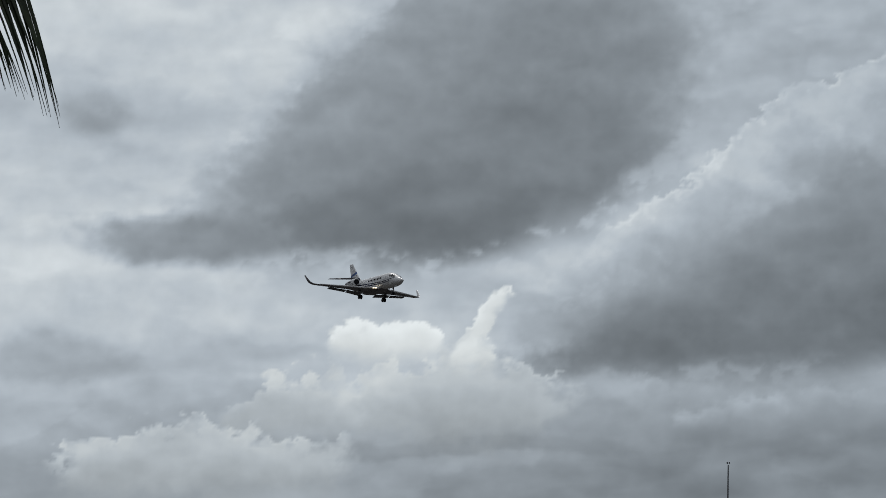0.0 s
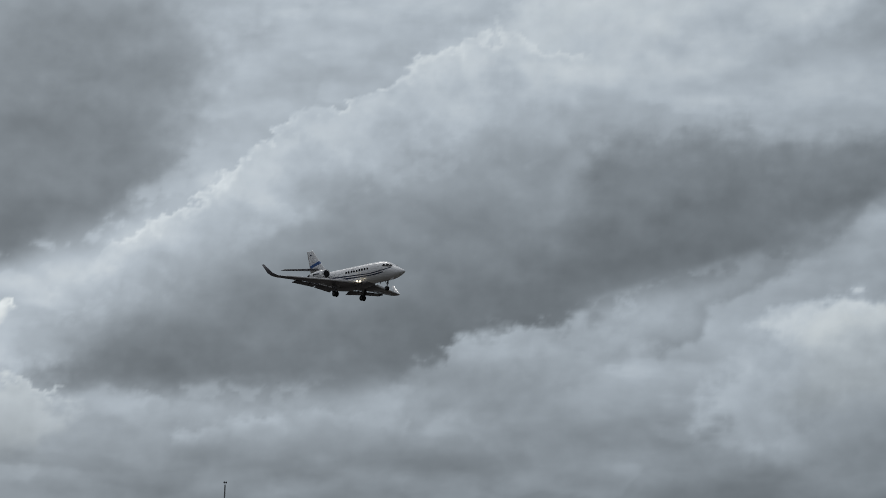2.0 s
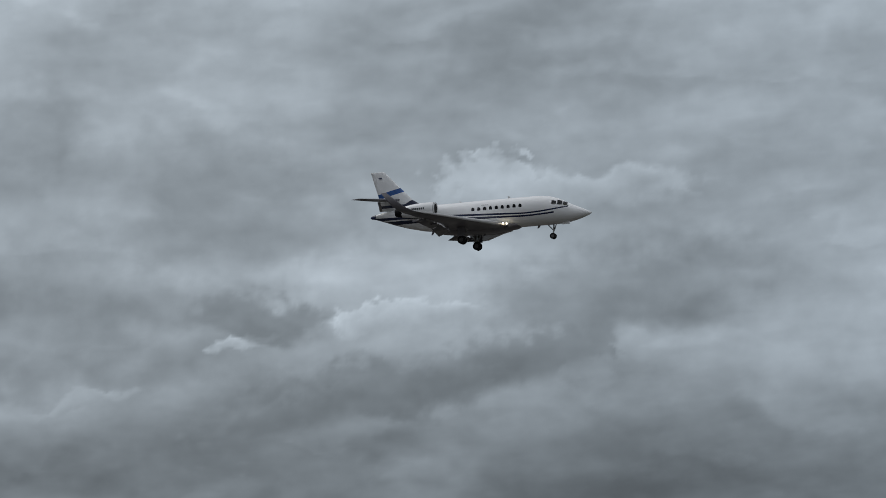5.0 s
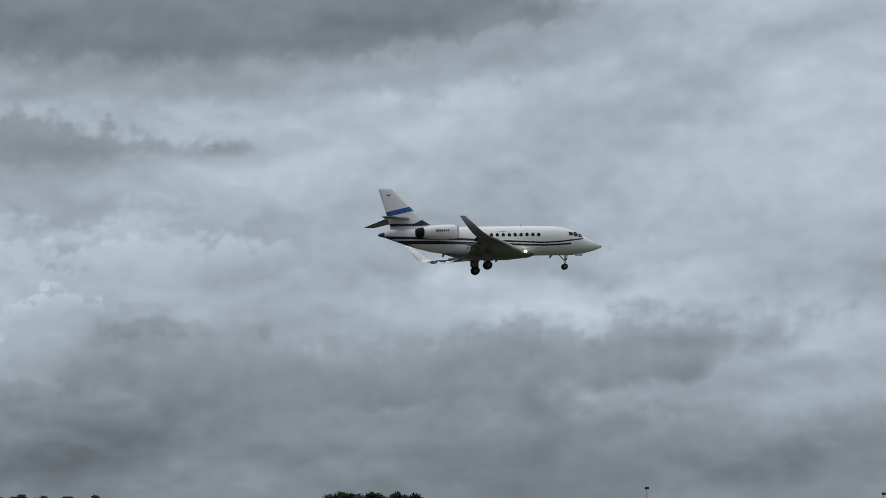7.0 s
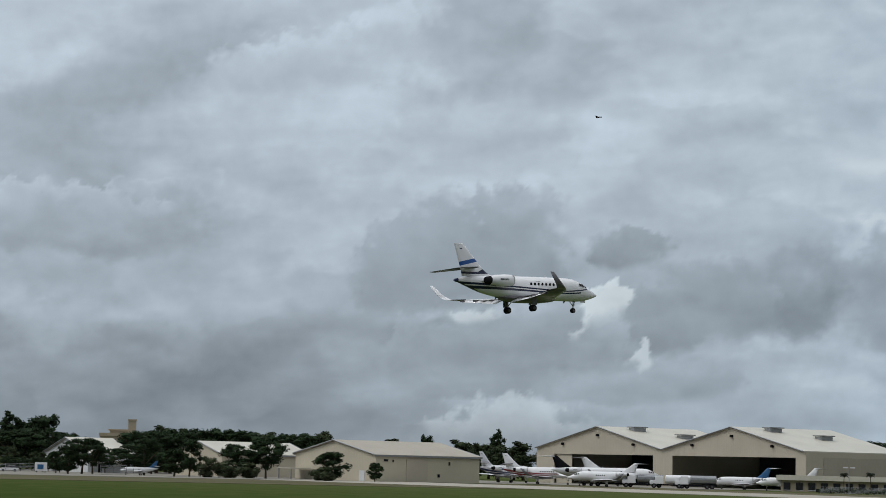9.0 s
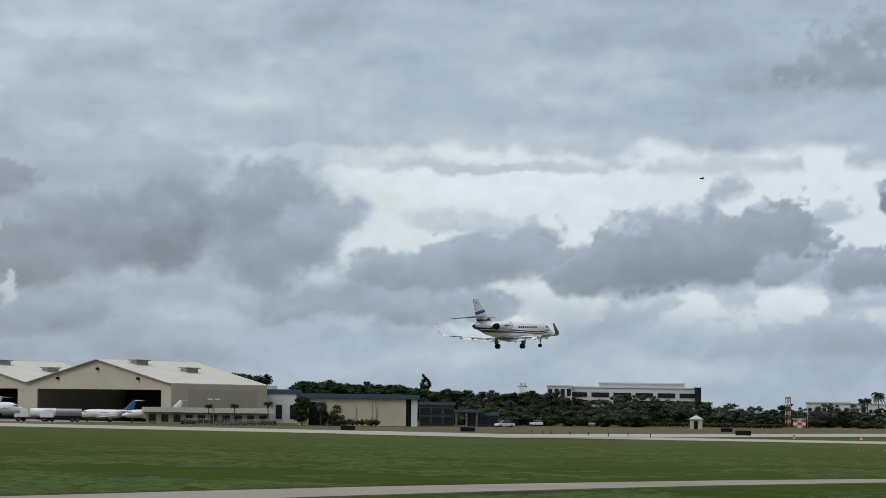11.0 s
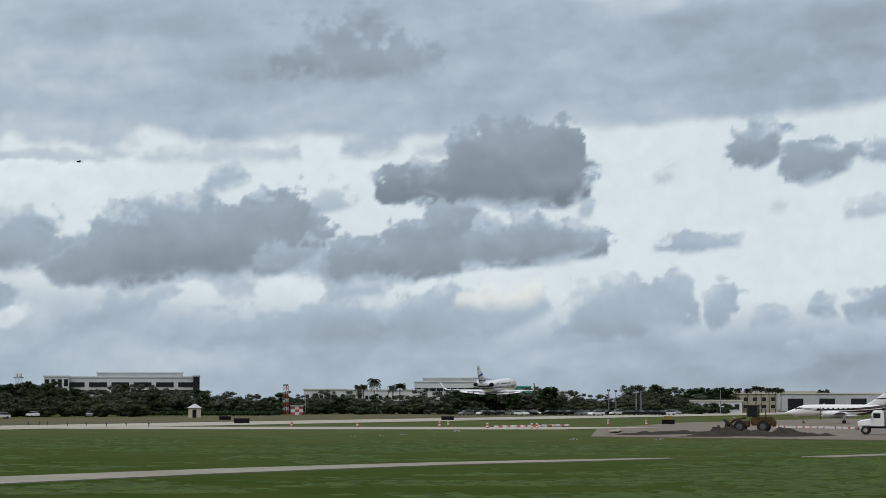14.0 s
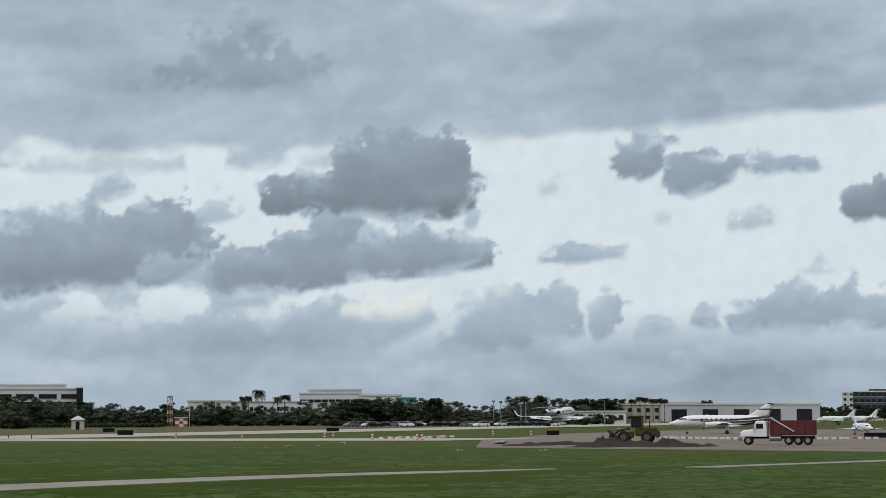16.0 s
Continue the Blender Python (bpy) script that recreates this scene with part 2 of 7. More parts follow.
def foil(lead, chord, thick, up, span_point=None):
    """A wing section: lead is the leading edge, up its thickness direction."""
    lead, up = Vector(lead), Vector(up).normalized()
    prof = [(0, 0), (0.03, 0.28), (0.12, 0.46), (0.3, 0.55), (0.55, 0.42), (0.8, 0.2), (1, 0.02), (1, -0.02), (0.8, -0.16), (0.55, -0.3), (0.3, -0.38), (0.12, -0.34), (0.03, -0.2)]
    return [lead + Vector((-u * chord, 0, 0)) + up * (v * thick * chord) for u, v in prof]


def wheel(name, parent, x, y, z, r, w, rim=None):
    bm = bmesh.new()
    bmesh.ops.create_cone(bm, cap_ends=True, segments=20, radius1=r, radius2=r, depth=w, matrix=pose(x, y, z, 90))
    bmesh.ops.bevel(bm, geom=[e for e in bm.edges if len({round(v.co.y, 4) for v in e.verts}) == 1], offset=w * 0.28, segments=2, affect="EDGES")
    ob = part(name, bm, DARK, parent)
    bm = bmesh.new()
    bmesh.ops.create_cone(bm, cap_ends=True, segments=14, radius1=r * 0.5, radius2=r * 0.5, depth=w + 0.02, matrix=pose(x, y, z, 90))
    part("rim", bm, rim or HUB, ob)
    return ob


# ---- ground ----
def sheet(name, points, z, mat, label):
    bm = bmesh.new()
    vs = [bm.verts.new((x, y, z)) for x, y in points]
    f = bm.faces.new(vs)
    if f.normal.z < 0:
        f.normal_flip()
    r = bmesh.ops.extrude_face_region(bm, geom=[f])
    bmesh.ops.translate(bm, verts=[v for v in r["geom"] if isinstance(v, bmesh.types.BMVert)], vec=(0, 0, -0.06))
    bmesh.ops.recalc_face_normals(bm, faces=bm.faces)
    return tagged(mesh_object(name, bm, mat), label, kind="structure")


def make_ground():
    m = material("mown_grass", (0.032, 0.057, 0.012), 1.0, spots=(0.048, 0.07, 0.018), size=0.05, bump=0.8, bump_size=1.6)
    n, l = m.node_tree.nodes, m.node_tree.links
    b = n["Principled BSDF"]
    base = b.inputs["Base Color"].links[0].from_socket
    b.inputs["Specular IOR Level"].default_value = 0.0
    # long drawn mowing streaks and dry patches
    tc, mp, tex = n.new("ShaderNodeTexCoord"), n.new("ShaderNodeMapping"), n.new("ShaderNodeTexNoise")
    mp.inputs["Rotation"].default_value = (0, 0, radians(-30))
    mp.inputs["Scale"].default_value = (0.28, 0.16, 1)
    tex.inputs["Scale"].default_value, tex.inputs["Detail"].default_value = 1.0, 7
    l.new(tc.outputs["Object"], mp.inputs["Vector"])
    l.new(mp.outputs["Vector"], tex.inputs["Vector"])
    r, mix = n.new("ShaderNodeMapRange"), n.new("ShaderNodeMix")
    r.inputs["From Min"].default_value, r.inputs["From Max"].default_value = 0.5, 0.68
    mix.data_type = "RGBA"
    mix.inputs["B"].default_value = (0.052, 0.066, 0.017, 1)
    l.new(tex.outputs["Fac"], r.inputs["Value"])
    l.new(r.outputs["Result"], mix.inputs["Factor"])
    l.new(base, mix.inputs["A"])
    # dark clumps, and paler sward towards the far end of the field
    tex2, r2, mix2 = n.new("ShaderNodeTexNoise"), n.new("ShaderNodeMapRange"), n.new("ShaderNodeMix")
    tex2.inputs["Scale"].default_value, tex2.inputs["Detail"].default_value, tex2.inputs["Roughness"].default_value = 0.2, 7, 0.6
    l.new(tc.outputs["Object"], tex2.inputs["Vector"])
    r2.inputs["From Min"].default_value, r2.inputs["From Max"].default_value = 0.48, 0.78
    r2.inputs["To Max"].default_value = 0.7
    mix2.data_type = "RGBA"
    mix2.inputs["B"].default_value = (0.019, 0.036, 0.007, 1)
    l.new(tex2.outputs["Fac"], r2.inputs["Value"])
    l.new(r2.outputs["Result"], mix2.inputs["Factor"])
    l.new(mix.outputs["Result"], mix2.inputs["A"])
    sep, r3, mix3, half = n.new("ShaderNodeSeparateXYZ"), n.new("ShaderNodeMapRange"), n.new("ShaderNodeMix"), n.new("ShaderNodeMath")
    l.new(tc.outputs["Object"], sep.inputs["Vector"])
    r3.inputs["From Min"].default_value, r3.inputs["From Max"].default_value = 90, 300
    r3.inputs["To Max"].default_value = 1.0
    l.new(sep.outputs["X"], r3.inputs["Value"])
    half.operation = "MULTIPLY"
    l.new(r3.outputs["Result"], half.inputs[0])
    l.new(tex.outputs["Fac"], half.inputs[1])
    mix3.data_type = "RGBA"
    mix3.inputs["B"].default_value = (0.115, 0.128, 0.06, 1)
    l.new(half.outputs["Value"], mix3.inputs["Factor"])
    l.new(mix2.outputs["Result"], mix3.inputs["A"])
    # drab grey on unseen ground, added to keep its bounce on the jet neutral
    r4, mix4 = n.new("ShaderNodeMapRange"), n.new("ShaderNodeMix")
    r4.inputs["From Min"].default_value, r4.inputs["From Max"].default_value = 95, 45
    l.new(sep.outputs["X"], r4.inputs["Value"])
    mix4.data_type = "RGBA"
    mix4.inputs["B"].default_value = (0.07, 0.066, 0.06, 1)
    l.new(r4.outputs["Result"], mix4.inputs["Factor"])
    l.new(mix3.outputs["Result"], mix4.inputs["A"])
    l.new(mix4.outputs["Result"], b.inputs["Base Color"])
    bm = bmesh.new()
    c = bm.verts.new((0, 0, 0))
    rim = [bm.verts.new((4900 * math.cos(a), 4900 * math.sin(a), 0)) for a in [i * math.pi / 48 for i in range(96)]]
    for a, b2 in zip(rim, rim[1:] + rim[:1]):
        bm.faces.new((c, a, b2))
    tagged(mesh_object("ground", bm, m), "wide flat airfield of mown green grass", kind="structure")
    dry = material("dry_grass", (0.115, 0.1, 0.056), 0.95, spots=(0.075, 0.076, 0.036), size=0.06, bump=0.6, bump_size=2)
    sheet("ground_verge_far", [(290, 243), (1200, 243), (1200, 330), (335, 330)], 0.05, dry, "dry brownish grass verge beyond the runway")
    sheet("ground_verge_taxiway", [(336, 245), (362, 245), (372, 420), (336, 420)], 0.06, dry, "dry grass strip beside the taxiway")
    sheet("ground_verge_apron", [(110, 395), (288, 338), (288, 428), (150, 466), (110, 478)], 0.05, dry, "dry brownish grass before the apron")
    sheet("runway", [(292, 206), (1800, 206), (1800, 238), (292, 238)], 0.09, CONCRETE, "long pale concrete runway")
    sheet("taxiway_cross", [(296, 239), (335, 239), (334, 430), (290, 430)], 0.08, CONCRETE, "pale concrete taxiway crossing to the apron")
    sheet("taxiway_near", [(300, 205), (330, 205), (352, 128), (322, 132)], 0.08, CONCRETE, "pale concrete taxiway stub off the runway")
    sheet("apron", [(150, 600), (150, 470), (290, 432), (372, 432), (372, 384), (415, 384), (415, 600)], 0.07, APRON, "pale concrete parking apron before the hangars")
    sheet("ground_dirt", [(243, 48), (262, 104), (330, 130), (420, 150), (520, 150), (500, 40)], 0.07, DIRT, "bare grey dirt of a taxiway under repair")
    sheet("road_service", [(-40, 74), (90, 73.5), (102, 73.3), (112, 72.7), (122, 71.8), (133, 70), (145, 67.4), (152, 65), (158, 62.3), (167, 59.8), (168.2, 60.7), (163, 64), (157.5, 67.2), (151, 70.4), (140.5, 74.2), (131, 76.9), (121, 78.7), (111, 80.2), (102, 81.1), (90, 81.6), (-40, 82)], 0.06, ROADWAY, "narrow concrete service road through the grass")
    sheet("road_service_2", [(176, 50), (205, 41), (240, 30), (240, 33), (205, 44), (176, 53)], 0.06, ROADWAY, "narrow concrete service road through the grass")


make_ground()


# ---- sky backdrop ----
LAT_STEP, AZ_STEP = 0.056, 0.056
az = np.arange(-73, 82, AZ_STEP)
el = np.concatenate((np.arange(-1.2, 14.2, LAT_STEP), np.arange(14.2, 24, 0.5)))
AZ, EL = np.meshgrid(az, el)


def smooth(t):
    t = np.clip(t, 0, 1)
    return t * t * (3 - 2 * t)


def value_noise(u, v, seed):
    g = np.random.default_rng(seed).random((256, 256))
    iu, iv = np.floor(u).astype(int), np.floor(v).astype(int)
    fu, fv = smooth(u - iu), smooth(v - iv)
    q = lambda a, b: g[(iu + a) % 256, (iv + b) % 256]
    return (q(0, 0) * (1 - fu) + q(1, 0) * fu) * (1 - fv) + (q(0, 1) * (1 - fu) + q(1, 1) * fu) * fv


def fbm(u, v, octaves, seed):
    total, amp, norm = 0, 1.0, 0
    for o in range(octaves):
        c, s = math.cos(o * 0.7), math.sin(o * 0.7)
        total = total + amp * value_noise((u * c - v * s) * 2 ** o + 17.3 * o, (u * s + v * c) * 2 ** o + 5.1 * o, seed + o)
        norm += amp
        amp *= 0.52
    return total / norm - 0.5


def billow(u, v, octaves, seed):
    total, amp, norm = 0, 1.0, 0
    for o in range(octaves):
        total = total + amp * np.abs(value_noise(u * 2 ** o + 9.7 * o, v * 2 ** o + 3.3 * o, seed + o) * 2 - 1)
        norm += amp
        amp *= 0.55
    return 0.5 - total / norm


# warped coordinates give ragged cloud edges
FINE = fbm(AZ * 0.9, EL * 1.1, 6, 11)
FINE2 = fbm(AZ * 0.9 + 40, EL * 1.1, 6, 23)
PUFF = billow(AZ * 0.9, EL * 1.2, 5, 31)
MID, MID2 = fbm(AZ * 0.33, EL * 0.45, 3, 151), fbm(AZ * 0.33 + 7, EL * 0.45 + 3, 3, 163)
FINER = fbm(AZ * 3.1, EL * 3.6, 4, 71)
FINER2 = fbm(AZ * 3.1 + 11, EL * 3.6, 4, 83)
PUFF = 0.75 * PUFF + 0.35 * billow(AZ * 2.6, EL * 3.0, 4, 97)
BROAD = fbm(AZ * 0.16, EL * 0.42, 5, 47)
SHEAR = fbm(AZ * 0.22 - EL * 0.12, EL * 0.75 - AZ * 0.05, 6, 59)
# overcast deck: brightness by direction
tone = np.interp(AZ, [-76, -62, -45, -30, -15, 5, 20, 40, 50, 60, 84], [198, 192, 172, 164, 163, 174, 198, 193, 178, 178, 187])
low = np.interp(AZ, [-76, -45, -15, 10, 30, 45, 55, 84], [156, 126, 114, 122, 146, 168, 178, 176])
deck = low + (tone - low) * smooth((EL - 1.0) / 4.5) + 30 * BROAD + 46 * SHEAR + 9 * FINE + 14 * billow(AZ * 0.32 + 0.5 * FINE, EL * 0.8 + 0.5 * FINE2, 4, 131)
# heaped relief: tops of the folds catch the light, their undersides are dull
FOLD_U, FOLD_V = AZ * 0.4 + 0.45 * fbm(AZ * 0.5, EL * 0.8, 3, 301), EL * 0.7 + 0.4 * fbm(AZ * 0.5 + 5, EL * 0.8 + 9, 3, 311)


def heap(du, dv):
    return 0.35 * billow(FOLD_U + du, FOLD_V + dv, 3, 321) + 0.8 * fbm(FOLD_U + du, FOLD_V + dv, 4, 331)


HEAP = heap(0, 0)
RELIEF = HEAP - heap(-0.06, 0.3)
# torn scraps with a sharper upper edge
SCRAP = smooth((fbm(FOLD_U * 0.9 + 3, FOLD_V * 1.1, 6, 341) - 0.02) / 0.09) * smooth((0.24 - fbm(FOLD_U * 0.9 + 3, FOLD_V * 1.1 - 0.35, 4, 341)) / 0.35)
deck = deck + 34 * RELIEF + 8 * (SCRAP - 0.4)
# clear bright gap under the deck towards the far right
edge_top = np.interp(AZ, [40, 47, 52, 58, 66, 72, 84], [4.0, 5.6, 6.0, 6.05, 6.25, 6.65, 7.6]) + np.interp(AZ, [56, 64], [1.0, 0.4]) * FINE + np.interp(AZ, [56, 64], [0.5, 0.15]) * SHEAR
edge_low = np.interp(AZ, [40, 50, 60, 84], [3.2, 2.5, 1.6, 1.3]) + 0.6 * SHEAR
gap = smooth((edge_top - EL) / 0.35 + 0.5) * smooth((EL - edge_low) / 1.3 + 0.2) * smooth((AZ - 46) / 7 + FINE * 1.2)
tone_map = deck * (1 - gap) + (219 + 8 * SHEAR + 5 * FINE) * gap
warmth = np.zeros_like(AZ)


def cloud(a, e, w, h, tilt, top, bottom, strength, soft, rough, warm=0):
    """A cloud mass in the backdrop: place and half size in degrees, tone above and below."""
    global tone_map, warmth
    big = rough * (0.5 * h + 0.12 * w)
    ws = rough * (0.35 + 0.5 * min(w, h))
    near = (np.abs(AZ - a) < (w + h) * 2.2 + 1) & (np.abs(EL - e) < (w * abs(math.sin(radians(tilt))) + h) * 2.6 + 1)
    if not near.any():
        return
    rows, cols = np.where(near.any(1))[0], np.where(near.any(0))[0]
    sl = np.s_[rows[0]:rows[-1] + 1, cols[0]:cols[-1] + 1]
    du = AZ[sl] - a + FINE[sl] * ws * 1.8 + FINER[sl] * rough * 0.42 + MID[sl] * big * 2.2
    dv = EL[sl] - e + FINE2[sl] * ws * 1.6 + FINER2[sl] * rough * 0.36 + MID2[sl] * big * 1.5
    c, s = math.cos(radians(tilt)), math.sin(radians(tilt))
    u, v = (du * c + dv * s) / w, (dv * c - du * s) / h
    # flat bases, heaped tops
    v = np.where(v < 0, v * 1.15, v)
    r = np.sqrt(u * u + v * v) - PUFF[sl] * rough * (0.35 + 0.75 * smooth(v + 0.6))
    m = smooth((1.0 - r) / (0.1 + 0.8 * soft) + 0.5 * soft) * strength
    val = bottom + (top - bottom) * smooth(v * 0.5 + 0.5 + FINE[sl] * 0.8) + 9 * FINE[sl] + 14 * PUFF[sl]
    val = val + (abs(top - bottom) * 0.3 + 4) * smooth((r - 0.45) / 0.5) * smooth(v * 3 + 0.8)
    val = val + 26 * RELIEF[sl] * (0.5 + soft) + 4 * (SCRAP[sl] - 0.4)
    tone_map[sl] = tone_map[sl] * (1 - m) + val * m
    warmth[sl] = warmth[sl] * (1 - m) + warm * m


cloud(-56.71, 11.18, 3.60, 1.73, 21, 138, 124, 0.7, 0.9, 0.5)
cloud(-65.46, 6.98, 2.40, 0.67, 1, 130, 118, 0.8, 0.8, 0.5)
cloud(-67.85, 9.98, 0.80, 0.67, 1, 140, 135, 0.7, 0.9, 0.4)
cloud(-68.62, 4.01, 2.00, 0.60, 1, 140, 126, 0.45, 0.9, 0.5)
cloud(-67.51, 11.31, 3.46, 1.47, 1, 196, 190, 0.6, 0.9, 0.5)
cloud(-66.84, 5.27, 4.00, 1.00, 1, 194, 185, 0.7, 0.7, 0.5)
cloud(-58.50, 2.30, 4.40, 0.27, 1, 140, 132, 0.7, 0.7, 0.5)
cloud(-44.19, 8.81, 3.60, 1.47, 17, 114, 102, 0.85, 0.9, 0.6)
cloud(-42.67, 13.06, 4.93, 1.33, 12, 205, 190, 0.8, 0.9, 0.5)
cloud(-43.88, 8.79, 5.33, 1.47, 12, 122, 110, 0.85, 0.9, 0.5)
cloud(-50.71, 5.19, 6.93, 0.73, 5, 120, 106, 0.72, 0.7, 0.7)
cloud(-41.29, 7.01, 3.46, 0.73, 32, 172, 135, 0.62, 0.5, 0.98)
cloud(-38.51, 6.35, 1.33, 0.53, 12, 192, 160, 0.72, 0.5, 0.98)
cloud(-51.82, 3.39, 0.60, 0.40, 2, 165, 150, 0.62, 0.6, 0.7)
cloud(-40.13, 9.38, 4.80, 1.07, 11, 125, 112, 0.8, 0.9, 0.5)
cloud(-33.05, 12.66, 3.46, 1.20, 36, 130, 122, 0.8, 0.8, 0.5)
cloud(-31.97, 11.22, 2.00, 0.73, 21, 178, 160, 0.72, 0.7, 0.84)
cloud(-38.68, 5.02, 3.06, 1.33, 31, 180, 150, 0.8, 0.6, 0.7)
cloud(-37.50, 6.35, 0.93, 0.35, 11, 198, 175, 0.82, 0.4, 0.98)
cloud(-46.66, 4.77, 2.66, 0.80, 16, 170, 140, 0.62, 0.6, 0.84)
cloud(-34.01, 4.20, 3.46, 0.80, 1, 125, 110, 0.72, 0.7, 0.7)
cloud(-24.70, 5.00, 4.53, 1.60, 2, 142, 124, 0.65, 0.9, 0.7)
cloud(-34.38, 12.63, 2.27, 0.73, 32, 138, 130, 0.62, 0.8, 0.7)
cloud(-40.50, 9.37, 1.87, 0.87, 2, 124, 118, 0.7, 0.8, 0.5)
cloud(-38.08, 6.15, 1.47, 0.67, 17, 195, 165, 0.82, 0.4, 0.98)
cloud(-24.63, 7.78, 1.00, 0.51, 2, 172, 150, 0.62, 0.6, 0.84)
cloud(-28.72, 6.07, 2.13, 0.80, 2, 132, 122, 0.62, 0.7, 0.84)
cloud(-26.81, 9.46, 1.73, 1.13, 42, 138, 130, 0.7, 0.8, 0.5)
cloud(-21.55, 4.95, 0.87, 0.19, 20, 186, 165, 0.72, 0.4, 0.98)
cloud(-32.30, 11.54, 2.27, 0.80, 22, 182, 165, 0.62, 0.7, 0.84)
cloud(-37.31, 4.13, 2.80, 0.93, 22, 165, 140, 0.6, 0.7, 0.6)
cloud(-13.69, 8.35, 2.53, 0.60, 5, 186, 160, 0.72, 0.6, 0.84)
cloud(-18.08, 3.84, 3.20, 0.73, 3, 118, 106, 0.77, 0.7, 0.84)
cloud(-12.92, 6.10, 3.06, 1.07, 10, 128, 116, 0.6, 1, 0.8)
cloud(-17.68, 5.50, 1.47, 0.32, 10, 194, 165, 0.72, 0.4, 1.12)
cloud(-21.68, 4.91, 0.73, 0.17, 18, 188, 165, 0.72, 0.4, 0.98)
cloud(-21.15, 5.48, 1.73, 0.53, 0, 128, 116, 0.72, 0.6, 0.84)
cloud(-29.02, 6.00, 2.40, 0.67, 0, 130, 120, 0.62, 0.7, 0.84)
cloud(-24.81, 7.89, 0.87, 0.67, 0, 172, 155, 0.52, 0.7, 0.84)
cloud(-31.58, 11.83, 1.47, 0.60, 0, 188, 170, 0.62, 0.7, 0.84)
cloud(-25.12, 3.46, 1.20, 0.20, 15, 160, 140, 0.62, 0.6, 0.98)
cloud(5.50, 6.32, 4.93, 0.80, 11, 190, 160, 0.62, 0.6, 0.84)
cloud(4.12, 4.48, 1.20, 0.47, 6, 186, 164, 0.6, 0.7, 0.9)
cloud(7.98, 4.16, 2.27, 0.43, 1, 136, 126, 0.62, 0.7, 0.84)
cloud(11.21, 3.27, 6.93, 0.60, -2, 134, 120, 0.67, 0.7, 0.84)
cloud(17.99, 10.27, 4.93, 1.47, 26, 180, 160, 0.7, 0.9, 0.5)
cloud(19.63, 6.59, 0.87, 0.24, 1, 186, 168, 0.62, 0.5, 0.98)
cloud(18.48, 4.20, 4.13, 0.73, 11, 138, 124, 0.62, 0.8, 0.7)
cloud(16.94, 4.16, 4.80, 0.73, 11, 152, 136, 0.72, 0.7, 0.84)
cloud(19.40, 9.96, 1.73, 0.47, 1, 152, 148, 0.52, 0.8, 0.84)
cloud(30.82, 8.89, 2.93, 0.87, 19, 160, 150, 0.6, 0.8, 0.6)
cloud(30.20, 5.99, 2.53, 0.53, 6, 192, 165, 0.72, 0.4, 0.98)
cloud(29.56, 5.25, 2.53, 0.51, 1, 152, 144, 0.62, 0.7, 0.84)
cloud(18.84, 6.75, 0.45, 0.19, 21, 202, 185, 0.72, 0.4, 0.98)
cloud(18.35, 2.08, 7.99, 0.80, 1, 128, 122, 0.42, 0.9, 0.7)
cloud(-27.66, 6.28, 3.46, 2.53, 1, 136, 122, 0.5, 1, 0.7)
cloud(-45.08, 8.85, 2.53, 1.20, 1, 116, 106, 0.6, 0.9, 0.6)
cloud(15.02, 6.80, 5.60, 1.20, 1, 152, 142, 0.5, 1, 0.8)
cloud(-21.99, 8.12, 2.53, 1.47, 1, 134, 124, 0.5, 1, 0.8)
cloud(29.73, 5.07, 3.20, 1.47, 1, 152, 142, 0.45, 1, 0.8)
cloud(38.74, 9.79, 1.47, 1.20, 36, 160, 152, 0.55, 0.9, 0.9)
cloud(28.82, 5.14, 1.87, 0.43, 1, 160, 152, 0.5, 0.9, 0.9)
cloud(31.56, 2.70, 2.53, 0.56, 1, 156, 142, 0.6, 0.8, 0.9)
cloud(25.35, 2.64, 3.06, 0.73, 1, 142, 132, 0.75, 0.8, 0.6)
cloud(26.51, 6.65, 4.00, 1.60, 6, 150, 140, 0.5, 0.9, 0.6)
cloud(38.86, 3.66, 1.20, 0.19, 6, 196, 190, 0.5, 0.6, 1.1)
cloud(40.48, 1.22, 2.00, 0.24, 1, 188, 178, 0.5, 0.9, 1)
cloud(46.37, 4.11, 1.73, 1.00, 1, 158, 140, 0.9, 0.4, 0.7)
cloud(49.41, 3.96, 2.00, 1.60, 21, 158, 145, 0.85, 0.5, 0.7)
cloud(39.18, 3.55, 1.47, 0.16, 4, 200, 196, 0.6, 0.8, 1)
cloud(53.84, 5.10, 3.46, 0.80, -4, 222, 216, 0.95, 0.62, 0.784)
cloud(50.92, 5.87, 2.66, 0.19, 1, 205, 200, 0.7, 0.62, 0.784)
cloud(54.13, 2.00, 1.33, 0.37, 1, 218, 212, 0.9, 0.52, 0.784)
cloud(53.86, 3.32, 2.13, 0.60, 16, 162, 145, 0.9, 0.42, 0.784)
cloud(56.40, 3.15, 0.80, 0.56, 11, 158, 142, 0.9, 0.42, 0.784)
cloud(54.39, 2.34, 0.60, 0.29, 11, 168, 158, 0.8, 0.42, 0.784)
cloud(50.08, 3.81, 1.20, 1.07, -10, 168, 152, 0.9, 0.52, 0.784)
cloud(51.13, 2.25, 2.93, 0.56, 0, 168, 156, 0.9, 0.52, 0.784)
cloud(54.20, 3.47, 1.67, 0.60, 15, 166, 150, 0.95, 0.32, 0.896)
cloud(52.17, 3.12, 1.20, 0.47, 10, 168, 152, 0.95, 0.42, 0.896)
cloud(54.02, 2.34, 0.67, 0.27, 0, 170, 158, 0.9, 0.42, 0.896)
cloud(53.73, 4.33, 1.53, 0.33, -5, 196, 186, 0.8, 0.52, 0.784)
